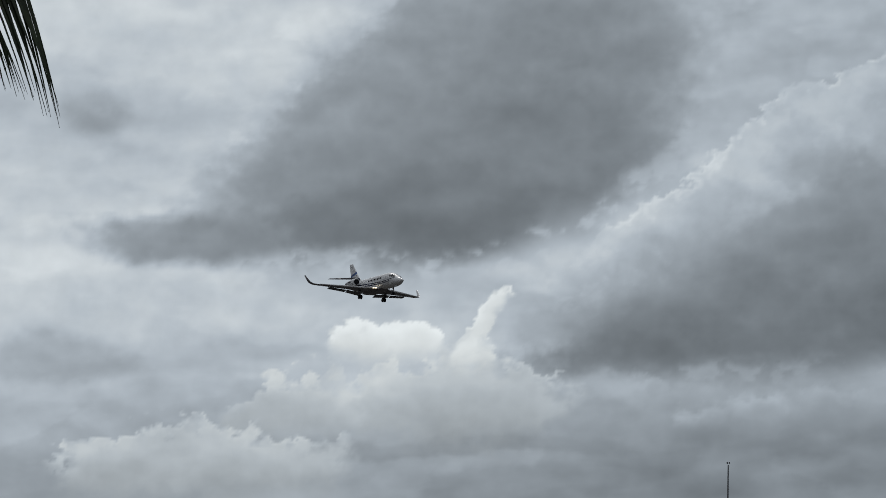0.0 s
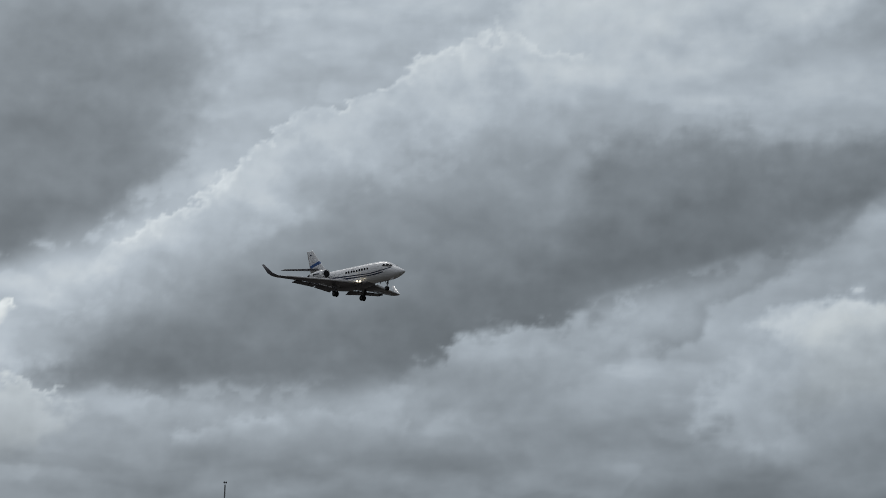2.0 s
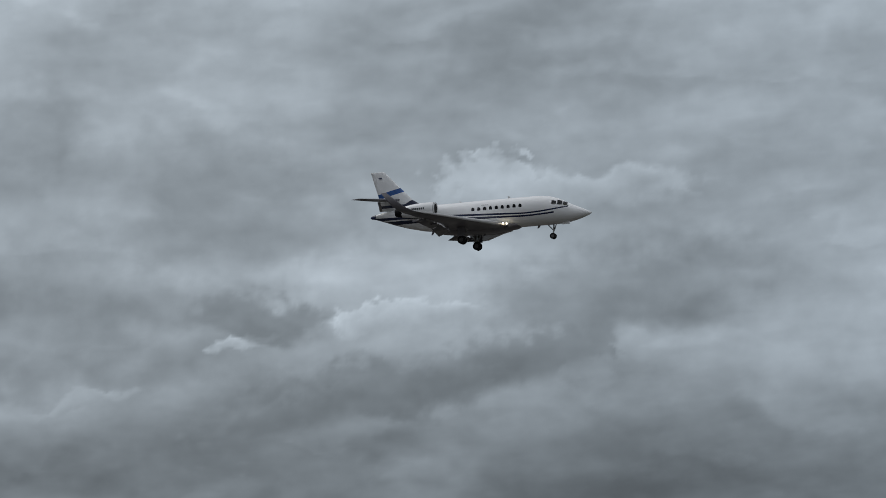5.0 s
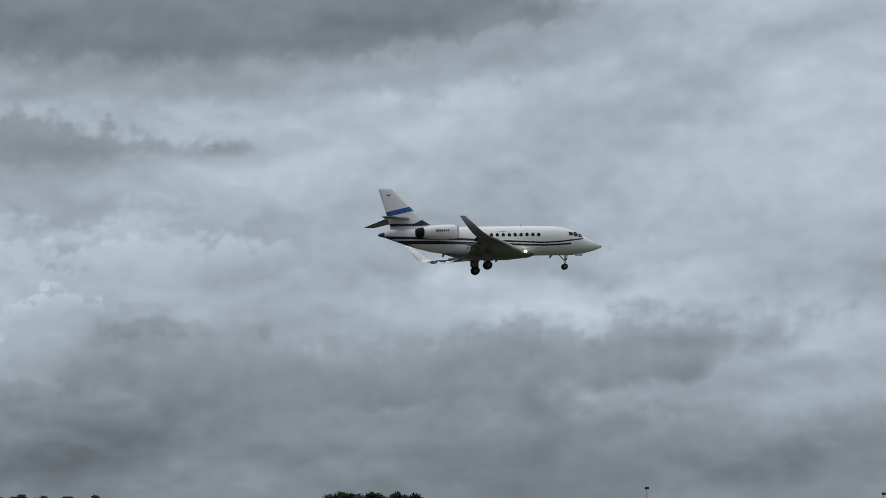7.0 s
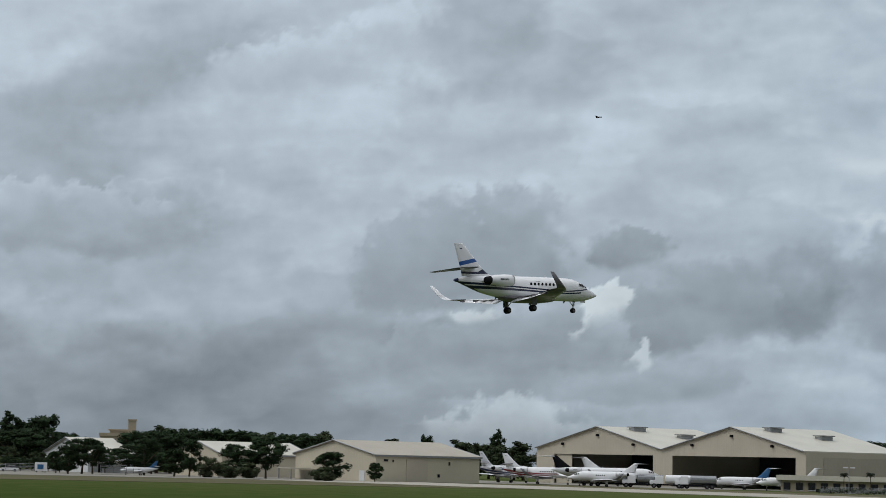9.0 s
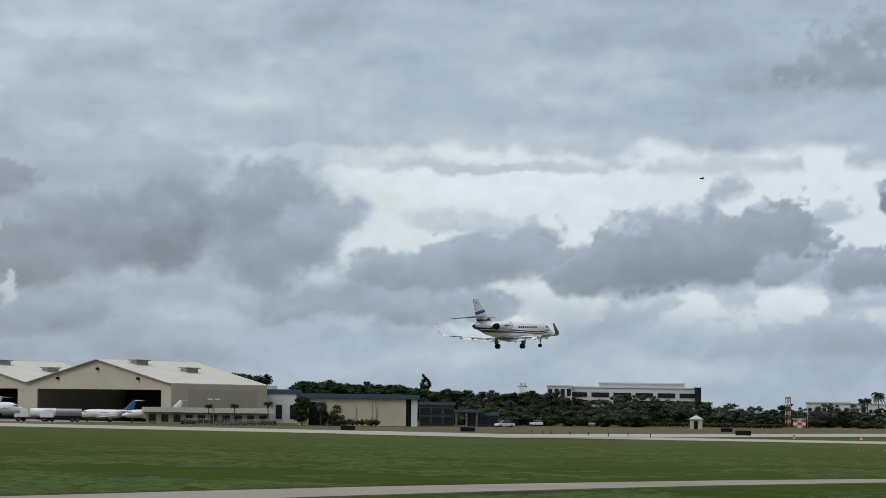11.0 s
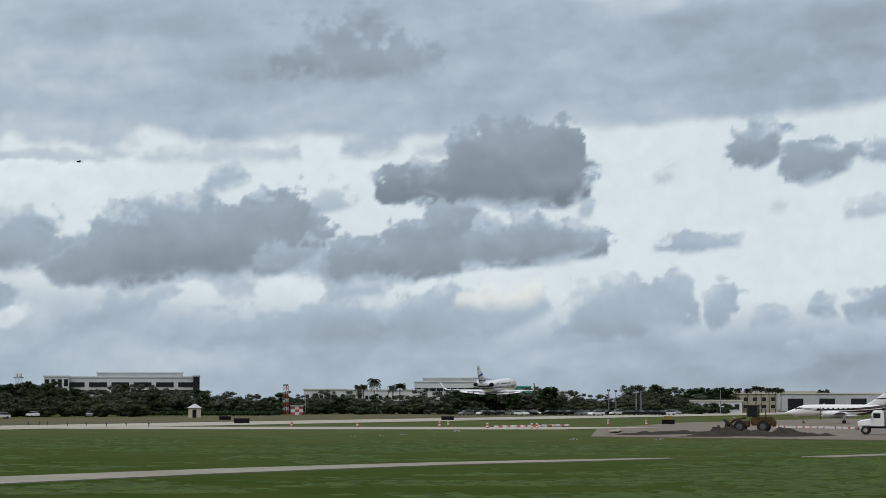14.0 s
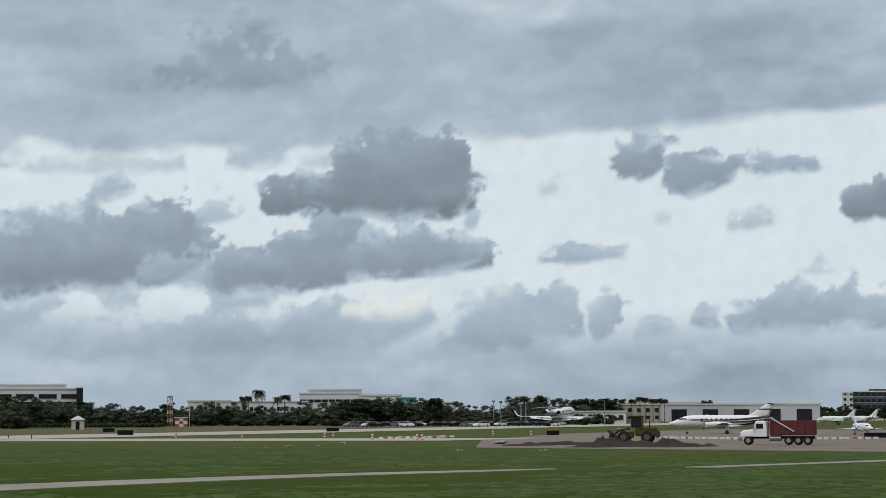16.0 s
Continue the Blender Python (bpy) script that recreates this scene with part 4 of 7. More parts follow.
def make_backdrop():
    ny, nx = AZ.shape
    a, e = np.radians(AZ), np.radians(EL)
    rad = 4600.0
    co = np.stack((rad * np.sin(a) * np.cos(e), rad * np.cos(a) * np.cos(e), rad * np.sin(e) + EYE[2]), -1).reshape(-1, 3)
    i = (np.arange(ny - 1)[:, None] * nx + np.arange(nx - 1)[None]).ravel()
    quads = np.stack((i, i + nx, i + nx + 1, i + 1), -1)
    me = bpy.data.meshes.new("backdrop")
    me.vertices.add(len(co))
    me.vertices.foreach_set("co", co.ravel())
    me.loops.add(quads.size)
    me.loops.foreach_set("vertex_index", quads.ravel())
    me.polygons.add(len(quads))
    me.polygons.foreach_set("loop_start", np.arange(0, quads.size, 4))
    me.update()
    v = tone_map.ravel() / 255
    k = np.clip((v - 0.42) / 0.45, 0, 1)
    # dark bases are slate grey, thin bright parts faintly blue
    rgb = np.stack((v * (0.945 + 0.01 * k), v * 1.0, v * 1.037), -1)
    azr = AZ.ravel()
    rgb = rgb * np.stack((np.interp(azr, [-60, -40, 0, 35, 50, 65], [1.005, 0.998, 0.982, 0.978, 0.974, 0.975]), np.ones_like(azr), np.interp(azr, [-60, -40, 0, 35, 50, 65], [1.0, 1.005, 1.02, 1.026, 1.024, 1.028])), -1)
    # the brightest heaps towards the approach are a warmer white
    west, lit = smooth((-20 - azr) / 25), smooth((v - 0.7) / 0.15)
    rgb = rgb * np.stack((1 + west * (0.022 * lit - 0.008), 1 + west * 0.006 * lit, 1 - west * (0.02 * lit - 0.01)), -1)
    # far right: slate-blue clouds before a paler, more neutral gap
    far, bright = smooth((azr - 42) / 10), smooth((v - 0.7) / 0.16)
    rgb = rgb * np.stack((1 + far * (0.036 * bright - 0.012), np.ones_like(v), 1 + far * (0.012 - 0.045 * bright)), -1)
    wm = warmth.ravel()[:, None] / 255
    rgb = np.clip(rgb + wm * np.array([1, 0.3, -1.2]), 0, 1)
    lin = np.where(rgb <= 0.04045, rgb / 12.92, ((rgb + 0.055) / 1.055) ** 2.4)
    # the sky brightens towards where the jet comes from, cancelling the lowered exposure there
    lin = lin * 2 ** np.interp(azr, [-59.5, -51.6, -40.3, -24.9, -1.5, 22, 33.7], [0.95, 0.9, 0.75, 0.5, 0.25, 0.06, 0])[:, None]
    at = me.attributes.new("tone", "FLOAT_COLOR", "POINT")
    at.data.foreach_set("color", np.concatenate((lin, np.ones((len(lin), 1))), 1).astype(np.float32).ravel())
    m = bpy.data.materials.new("cloudy_sky")
    m.use_nodes = True
    m.cycles.emission_sampling = "NONE"
    n, l = m.node_tree.nodes, m.node_tree.links
    n.clear()
    out, em, attr = n.new("ShaderNodeOutputMaterial"), n.new("ShaderNodeEmission"), n.new("ShaderNodeAttribute")
    attr.attribute_name = "tone"
    tex, tc, mr, mul = n.new("ShaderNodeTexNoise"), n.new("ShaderNodeTexCoord"), n.new("ShaderNodeMapRange"), n.new("ShaderNodeMix")
    tex.inputs["Scale"].default_value, tex.inputs["Detail"].default_value = 0.03, 5
    mr.inputs["To Min"].default_value, mr.inputs["To Max"].default_value = 0.93, 1.07
    mul.data_type, mul.blend_type = "RGBA", "MULTIPLY"
    mul.inputs["Factor"].default_value = 1
    l.new(tc.outputs["Object"], tex.inputs["Vector"])
    l.new(tex.outputs["Fac"], mr.inputs["Value"])
    l.new(attr.outputs["Color"], mul.inputs["A"])
    l.new(mr.outputs["Result"], mul.inputs["B"])
    l.new(mul.outputs["Result"], em.inputs["Color"])
    l.new(em.outputs["Emission"], out.inputs["Surface"])
    me.materials.append(m)
    me.polygons.foreach_set("use_smooth", np.ones(len(quads), bool))
    tagged(new("backdrop", me), "grey broken overcast sky with heaped clouds", kind="structure")


make_backdrop()


# ---- aircraft ----
BODY = [(10.1, 2.4, 0.03, 0.03), (9.9, 2.41, 0.17, 0.16), (9.55, 2.43, 0.34, 0.31), (8.9, 2.48, 0.6, 0.56), (8.2, 2.57, 0.82, 0.8), (7.75, 2.66, 0.93, 0.96), (7.2, 2.78, 1.04, 1.12), (6.5, 2.88, 1.12, 1.24), (5.5, 2.94, 1.17, 1.29),
        (3.5, 2.95, 1.18, 1.3), (0.5, 2.95, 1.18, 1.3), (-2.2, 2.96, 1.18, 1.27), (-3.6, 3.02, 1.15, 1.21), (-5.0, 3.1, 1.04, 1.11), (-6.4, 3.24, 0.84, 0.92), (-7.6, 3.38, 0.62, 0.68), (-8.7, 3.52, 0.38, 0.42), (-9.5, 3.58, 0.18, 0.2), (-9.85, 3.58, 0.07, 0.08)]


def body_at(x):
    for (x1, z1, w1, h1), (x0, z0, w0, h0) in zip(BODY, BODY[1:]):
        if x0 <= x <= x1:
            k = (x - x0) / (x1 - x0)
            return z0 + k * (z1 - z0), w0 + k * (w1 - w0), h0 + k * (h1 - h0)
    return BODY[-1][1:]


def jet(name, m, label, white=PAINT, skin=None, fin_skin=None, s=1.0, tee=False, gear=True, flaps=False, winglets=True, windows=9, engines="rear", group="", lights=False, fin_mat=None, gear_up=0.0, fin_top=7.5, long=1.0, win_x=-0.2, win_step=0.545, win_r=0.17, win_z=3.16):
    """A twin-engined aircraft; nose along +x, wheels at z = 0."""
    root = thing(name, m, label, "aircraft" if engines != "rear" else "jet", group)
    K = Matrix.Diagonal((s * long, s, s, 1))

    def fit(nm, bm, mat, parent, lab="", smooth_it=False):
        bmesh.ops.transform(bm, matrix=K, verts=bm.verts)
        return part(nm, bm, mat, parent, lab, smooth_it)

    up = gear_up
    bm = loft(bmesh.new(), [ring_x(x, 0, z, w, h, 28, 2.15) for x, z, w, h in BODY])
    hull = fit("fuselage", bm, skin or white, root, "", True)
    bm = loft(bmesh.new(), [ring_x(x, 0, z, w, h, 20) for x, z, w, h in ((4.2, 1.85, 0.1, 0.05), (3.4, 1.8, 0.8, 0.3), (1.5, 1.72, 1.15, 0.42), (-1.5, 1.72, 1.15, 0.42), (-3.2, 1.85, 0.8, 0.32), (-4.4, 2.0, 0.2, 0.08))])
    # the landing jet's fairing is greyed to paint in shade under the belly
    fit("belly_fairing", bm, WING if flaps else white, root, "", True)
    # cabin windows and the exit outline
    for side in (-1, 1):
        for i in range(windows):
            x = win_x + i * win_step
            z, w, h = body_at(x)
            zz = win_z
            y = w * max(0.0, 1 - abs((zz - z) / h) ** 2.15) ** (1 / 2.15)
            bm = bmesh.new()
            bmesh.ops.create_cone(bm, cap_ends=True, segments=12, radius1=win_r, radius2=win_r, depth=0.06, matrix=Matrix.Translation((x, side * y, zz)) @ Matrix.Rotation(radians(90 + side * -10), 4, "X") @ Matrix.Diagonal((0.85, 1.25, 1, 1)))
            fit("cabin_window", bm, GLASS, root)
        if flaps:
            # outline of the overwing exit round the third window
            x, zz = win_x + 2 * win_step, win_z
            for xa, xb, za, zb in ((x - 0.3, x - 0.27, zz - 0.45, zz + 0.4), (x + 0.27, x + 0.3, zz - 0.45, zz + 0.4), (x - 0.27, x + 0.27, zz + 0.37, zz + 0.4), (x - 0.27, x + 0.27, zz - 0.45, zz - 0.42)):
                bm = boxed(xa, xb, -0.02, 0.02, za, zb)
                for v in bm.verts:
                    z, w, h = body_at(v.co.x)
                    v.co.y = side * w * max(0.0, 1 - abs((v.co.z - z) / h) ** 2.15) ** (1 / 2.15) + v.co.y * 0.6
                fit("exit_seam", bm, WING, root, "dark seam of the overwing exit")
        # windscreen panes
        for k, (xa, xb, za, zb) in enumerate(((8.1, 7.76, 3.15, 3.46), (7.68, 7.28, 3.22, 3.62), (7.19, 6.8, 3.28, 3.6))):
            bm = bmesh.new()
            pts = []
            for x, zz in ((xa, za), (xb, za), (xb, zb), (xa, za + (zb - za) * 0.72)):
                z, w, h = body_at(x)
                y = w * max(0.02, 1 - min(1, abs((zz - z) / h)) ** 2.15) ** (1 / 2.15)
                pts.append((x + 0.03, side * (y + 0.045), zz + 0.035))
            vs = [bm.verts.new(p) for p in pts]
            f = bm.faces.new(vs)
            bmesh.ops.solidify(bm, geom=[f], thickness=0.03)
            fit("cockpit_window", bm, GLASS, root)
        # wing
        if engines == "rear":
            secs = [((3.0, 0.7, 1.75), 5.4, 0.13), ((0.9, 4.2, 1.92), 3.1, 0.11), ((-2.2, 9.6, 2.15), 1.4, 0.1)]
        else:
            secs = [((1.6, 0.7, 1.95), 2.7, 0.15), ((1.2, 3.6, 2.1), 2.4, 0.14), ((0.4, 9.6, 2.5), 1.3, 0.11)]
        rings = [foil((x, side * y, z), c, t, (0, 0, 1)) for (x, y, z), c, t in secs]
        bm = loft(bmesh.new(), rings)
        # lower faces take the shade-darkened grey, upper faces the plain paint
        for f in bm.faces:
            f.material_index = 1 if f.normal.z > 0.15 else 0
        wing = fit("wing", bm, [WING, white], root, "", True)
        if winglets:
            rings = [foil((-2.2, side * 9.6, 2.15), 1.4, 0.1, (0, 0, 1)), foil((-2.75, side * 10.15, 2.28), 1.15, 0.1, (0, -side * 0.4, 1)), foil((-3.4, side * 10.5, 2.65), 0.95, 0.1, (0, -side * 0.9, 0.5)), foil((-4.8, side * 10.78, 3.85), 0.48, 0.09, (0, -side, 0.15))]
            bm = loft(bmesh.new(), rings)
            for f in bm.faces:
                f.material_index = 1 if f.normal.y * side < -0.25 or f.normal.z > 0.3 else 0
            fit("winglet", bm, [WING, white], wing, "", True)
        if flaps:
            for (xa, ya, za, ca), (xb, yb, zb, cb) in (((-2.35, 1.3, 1.64, 1.05), (-2.25, 4.1, 1.82, 0.85)), ((-2.26, 4.25, 1.82, 0.8), (-2.95, 7.2, 2.02, 0.6))):
                drop = Matrix.Rotation(radians(-24), 4, "Y")
                rr = []
                for x, y, z, c in ((xa, ya, za, ca), (xb, yb, zb, cb)):
                    rr.append([Vector((x, side * y, z)) + drop.to_3x3() @ (p - Vector((x, side * y, z))) for p in foil((x, side * y, z), c, 0.1, (0, 0, 1))])
                bm = loft(bmesh.new(), rr)
                # painted shade below the flap, plain paint above
                for f in bm.faces:
                    f.material_index = 1 if f.normal.z > 0.15 else 0
                fit("flap", bm, [WING, white], wing, "pale flap lowered for landing", True)
            for y, x in ((2.6, -2.5), (5.2, -2.7), (7.0, -3.1)):
                fit("flap_track", boxed(x - 0.7, x + 0.5, side * y - 0.06, side * y + 0.06, 1.5 + y * 0.04, 1.68 + y * 0.04, bevel=0.03), WING, wing)
            rr = [foil((2.5, side * 1.95, 1.78), 0.55, 0.7, (0, 0, 1)), foil((1.02, side * 4.3, 1.92), 0.46, 0.62, (0, 0, 1)), foil((-1.88, side * 9.3, 2.14), 0.32, 0.5, (0, 0, 1))]
            fit("slat", loft(bmesh.new(), rr), SLAT, wing, "pale bare-metal slat", True)
            fit("flap_gap", loft(bmesh.new(), [foil((-2.2, side * 1.4, 1.6), 0.4, 0.12, (0, 0, 1)), foil((-2.52, side * 7.2, 1.98), 0.26, 0.11, (0, 0, 1))]), WING, wing, "dark slot ahead of the flap")
        if flaps:
            rr = [foil((-2.75, side * 7.3, 2.1), 0.5, 0.12, (0, 0, 1)), foil((-3.2, side * 9.2, 2.2), 0.4, 0.12, (0, 0, 1))]
            fit("aileron", loft(bmesh.new(), rr), BLACK, wing, "dark slot and hinge line of the aileron", True)
        if lights and side < 0:
            for dx, dy in ((0.0, 0.0), (-0.22, 0.3)):
                bm = bmesh.new()
                bmesh.ops.create_uvsphere(bm, u_segments=12, v_segments=8, radius=0.1, matrix=Matrix.Translation((2.84 + dx, side * (1.3 + dy), 1.87)) @ Matrix.Diagonal((0.7, 1.5, 1, 1)))
                fit("landing_light", bm, LIGHT, wing, "glowing warm landing light")
        # tailplane
        tz = fin_top - 0.2 if tee else 4.95
        tx = -9.0 if tee else -7.1
        span = 4.2 if tee else 3.85
        rings = [foil((tx, side * 0.12, tz), 2.2, 0.12, (0, 0, 1)), foil((tx - 2.3, side * span, tz - (0.05 if tee else 0.26)), 1.0, 0.12, (0, 0, 1))]
        # dark tailplane colour stands for its shaded underside
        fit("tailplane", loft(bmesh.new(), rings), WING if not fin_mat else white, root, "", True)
        # engines
        if engines == "rear":
            ey, ez = side * 1.8, 3.6
            bm = loft(bmesh.new(), [ring_x(x, ey, ez - (x + 3.3) * -0.02, r, r * 1.03, 24) for x, r in ((-3.4, 0.46), (-3.32, 0.5), (-3.36, 0.56), (-3.7, 0.61), (-4.5, 0.63), (-5.4, 0.58), (-6.1, 0.49), (-6.4, 0.44))], caps=False)
            nac = fit("engine_nacelle", bm, white, root, "", True)
            fit("intake", loft(bmesh.new(), [ring_x(x, ey, ez, r, r, 20) for x, r in ((-3.36, 0.47), (-3.6, 0.44), (-3.9, 0.42))]), BLACK, nac, "dark engine intake")
            fit("intake_lip", loft(bmesh.new(), [ring_x(x, ey, ez, r, r * 1.03, 24) for x, r in ((-3.42, 0.48), (-3.31, 0.51), (-3.31, 0.54), (-3.46, 0.585))], caps=False), STEEL, nac, "bare metal intake lip", True)
            fit("exhaust", loft(bmesh.new(), [ring_x(x, ey, ez - 0.06, r, r, 18) for x, r in ((-6.2, 0.45), (-6.4, 0.455), (-6.75, 0.4), (-7.0, 0.33), (-7.02, 0.2))]), BLACK, nac, "dark engine exhaust", True)
            fit("pylon", loft(bmesh.new(), [foil((-3.9, side * 0.6, 3.52), 2.9, 0.07, (0, 0, 1)), foil((-4.1, side * 1.35, 3.56), 2.4, 0.07, (0, 0, 1))]), white, nac, "", True)
            for k in range(7):
                fit("marking_bar", boxed(-5.35 + k * 0.17, -5.24 + k * 0.17, ey + side * 0.57, ey + side * 0.632, 3.55, 3.73), SLATE, nac, "small dark marking bar")
        else:
            ey = side * 3.3
            nac = fit("engine_nacelle", loft(bmesh.new(), [ring_x(x, ey, 2.25, w, h, 18) for x, w, h in ((3.3, 0.25, 0.28), (2.9, 0.42, 0.5), (1.0, 0.48, 0.58), (-1.2, 0.35, 0.35), (-1.9, 0.08, 0.08))]), white, root, "", True)
            for k in range(4):
                a = k * math.pi / 2 + 0.5
                fit("propeller_blade", rods(((3.42, ey, 2.28), (3.42, ey + 1.5 * math.cos(a), 2.28 + 1.5 * math.sin(a)), 0.1, 0.06, 6)), DARK, nac)
        if gear:
            gy, gx = side * 2.25, -0.9
            leg = fit("main_gear_leg", rods(((gx, gy, 1.75), (gx, gy, 0.36 + up), 0.1, 0.085), ((gx + 0.55, gy - side * 0.3, 1.8), (gx, gy, 0.8 + up * 0.6), 0.05, 0.05), ((gx - 0.45, gy, 1.8), (gx - 0.05, gy, 0.62 + up), 0.06, 0.05)), STEEL, root)
            fit("gear_door", boxed(gx - 0.35, gx + 0.4, gy + side * 0.26, gy + side * 0.3, 0.95, 1.75, bevel=0.015), WING if flaps else white, leg)
            fit("axle", rods(((gx, gy - 0.3, 0.36 + up), (gx, gy + 0.3, 0.36 + up), 0.07, 0.07, 8)), STEEL, leg)
            fit("torque_link", rods(((gx - 0.12, gy, 0.5 + up), (gx - 0.34, gy, 0.72 + up), 0.04, 0.04, 5), ((gx - 0.34, gy, 0.72 + up), (gx - 0.1, gy, 0.98 + up), 0.04, 0.04, 5)), STEEL, leg)
            for d in (-0.19, 0.19):
                w = wheel("main_wheel", leg, gx * s * long, (gy + d) * s, (0.36 + up) * s, 0.37 * s, 0.25 * s)
    # fin
    top = fin_top
    rings = [foil((-4.3, 0, 4.02), 4.55, 0.05, (0, 1, 0)), foil((-5.2, 0, 4.36), 3.68, 0.075, (0, 1, 0)), foil((-5.95, 0, 4.85), 3.05, 0.09, (0, 1, 0)), foil((-8.5, 0, top - 0.06), 1.27, 0.09, (0, 1, 0)), foil((-8.66, 0, top), 1.15, 0.06, (0, 1, 0))]
    fin = fit("fin", loft(bmesh.new(), rings), fin_mat or fin_skin or white, root, "", True)
    for k in range(3):
        fit("marking_bar", boxed(-9.05 + k * 0.11, -8.98 + k * 0.11, -0.075, 0.075, top - 0.62, top - 0.5), NAVY, fin)
    fit("tail_cone", loft(bmesh.new(), [ring_x(x, 0, z, w, h, 14) for x, z, w, h in ((-9.4, 3.58, 0.21, 0.24), (-9.8, 3.57, 0.13, 0.15), (-9.94, 3.56, 0.05, 0.06))]), NAVY if skin else white, root)
    if gear:
        leg = fit("nose_gear_leg", rods(((6.72, 0, 1.85), (6.6, 0, 0.3 + up * 1.4), 0.075, 0.065), ((6.1, 0, 1.75), (6.62, 0, 0.9 + up), 0.045, 0.045), ((6.95, 0, 1.75), (6.66, 0, 0.75 + up), 0.04, 0.035)), STEEL, root)
        fit("gear_door", boxed(7.5, 8.2, -0.3, -0.26, 1.55, 1.95, bevel=0.015), white, leg)
        fit("taxi_lamp", boxed(6.72, 6.82, -0.1, 0.1, 0.95 + up, 1.15 + up, bevel=0.03), GLASS, leg)
        for d in (-0.13, 0.13):
            wheel("nose_wheel", leg, 6.6 * s * long, d * s, (0.28 + up * 1.4) * s, 0.27 * s, 0.17 * s)
    for x, z0, z1 in ((2.9, 4.2, 4.46), (-1.5, 4.2, 4.36), (5.5, 1.74, 1.42), (0.6, 1.4, 1.12), (-4.1, 1.98, 1.6)):
        lean = 0.16 if z1 > z0 else 0.22
        fit("antenna", loft(bmesh.new(), [[(x + a - k, -0.02, zz), (x + b - k, -0.02, zz), (x + b - k, 0.02, zz), (x + a - k, 0.02, zz)] for a, b, k, zz in ((-0.16, 0.12, 0, z0), (-0.08, 0.06, lean, z1))]), white if z1 > z0 else WING, root)
    return root


SKIN = livery("jet_body_livery", (0.8, 0.81, 0.82), (0.008, 0.014, 0.045), "landing_body")
PROP_FIN = livery("turboprop_fin_livery", (0.8, 0.8, 0.79), (0.035, 0.022, 0.02), "fin")
FIN_SKIN = livery("jet_fin_livery", (0.8, 0.81, 0.82), (0.016, 0.085, 0.29), "fin")
hero = jet("landing_jet", pose(0, 200, 20), "white twin-engined business jet with navy stripes and wheels down, landing", skin=SKIN, fin_skin=FIN_SKIN, flaps=True, lights=True, gear_up=0.26, fin_top=7.58, win_x=-0.18, win_step=0.53, win_z=3.32)


def jet_row(t, x, y, z, nose_up, bank, yaw):
    """The jet's pose; bank: left wing down."""
    return t, Matrix.Translation((x, y, z)) @ pose(0, 0, 0, 0, 0, yaw) @ pose(0, 0, 0, 0, -nose_up, 0) @ pose(0, 0, 0, -bank, 0, 0)


def on_bearing(a, d):
    return d * math.sin(radians(a)), d * math.cos(radians(a))


# ---- hangars and buildings ----
def gable_hangar(name, x, y, label, ridge_axis, w, depth, eave, peak, wall_mat, roof_mat, group=""):
    """A metal shed with its near corner at (x, y). ridge along x: gable wall along +y (width w), long wall along +x (depth)."""
    root = thing(name, pose(x, y, 0), label, "hangar", group)
    t = 0.25
    bm = bmesh.new()
    box(bm, 0, depth, 0, t, 0, eave)
    part("long_wall", bm, wall_mat, root)
    part("long_wall", boxed(0, depth, w - t, w, 0, eave), wall_mat, root)
    for x0 in (0, depth - t):
        rings = [[(xx, t, 0), (xx, w - t, 0), (xx, w - t, eave), (xx, w / 2, peak - 0.1), (xx, t, eave)] for xx in (x0, x0 + t)]
        part("gable_wall", loft(bmesh.new(), rings), wall_mat, root)
    for s in (0, 1):
        ya, yb = (-0.4, w / 2) if s == 0 else (w + 0.4, w / 2)
        za = eave - 0.4 * (peak - eave) / (w / 2)
        rings = [[(xx, ya, za), (xx, yb, peak), (xx, yb, peak + 0.18), (xx, ya, za + 0.18)] for xx in (-0.5, depth + 0.5)]
        roof = part("roof", loft(bmesh.new(), rings), roof_mat, root)
        part("gutter", boxed(-0.5, depth + 0.5, ya - 0.12, ya + 0.12, za - 0.25, za + 0.12), STEEL, roof, "dark eaves gutter")
    for xx in (-0.56, depth + 0.42):
        for ya, yb in ((-0.4, w / 2), (w + 0.4, w / 2)):
            part("verge_trim", rods(((xx, ya, eave + 0.05), (xx, yb, peak + 0.1), 0.16, 0.16, 4)), STEEL, root, "dark verge trim")
    return root


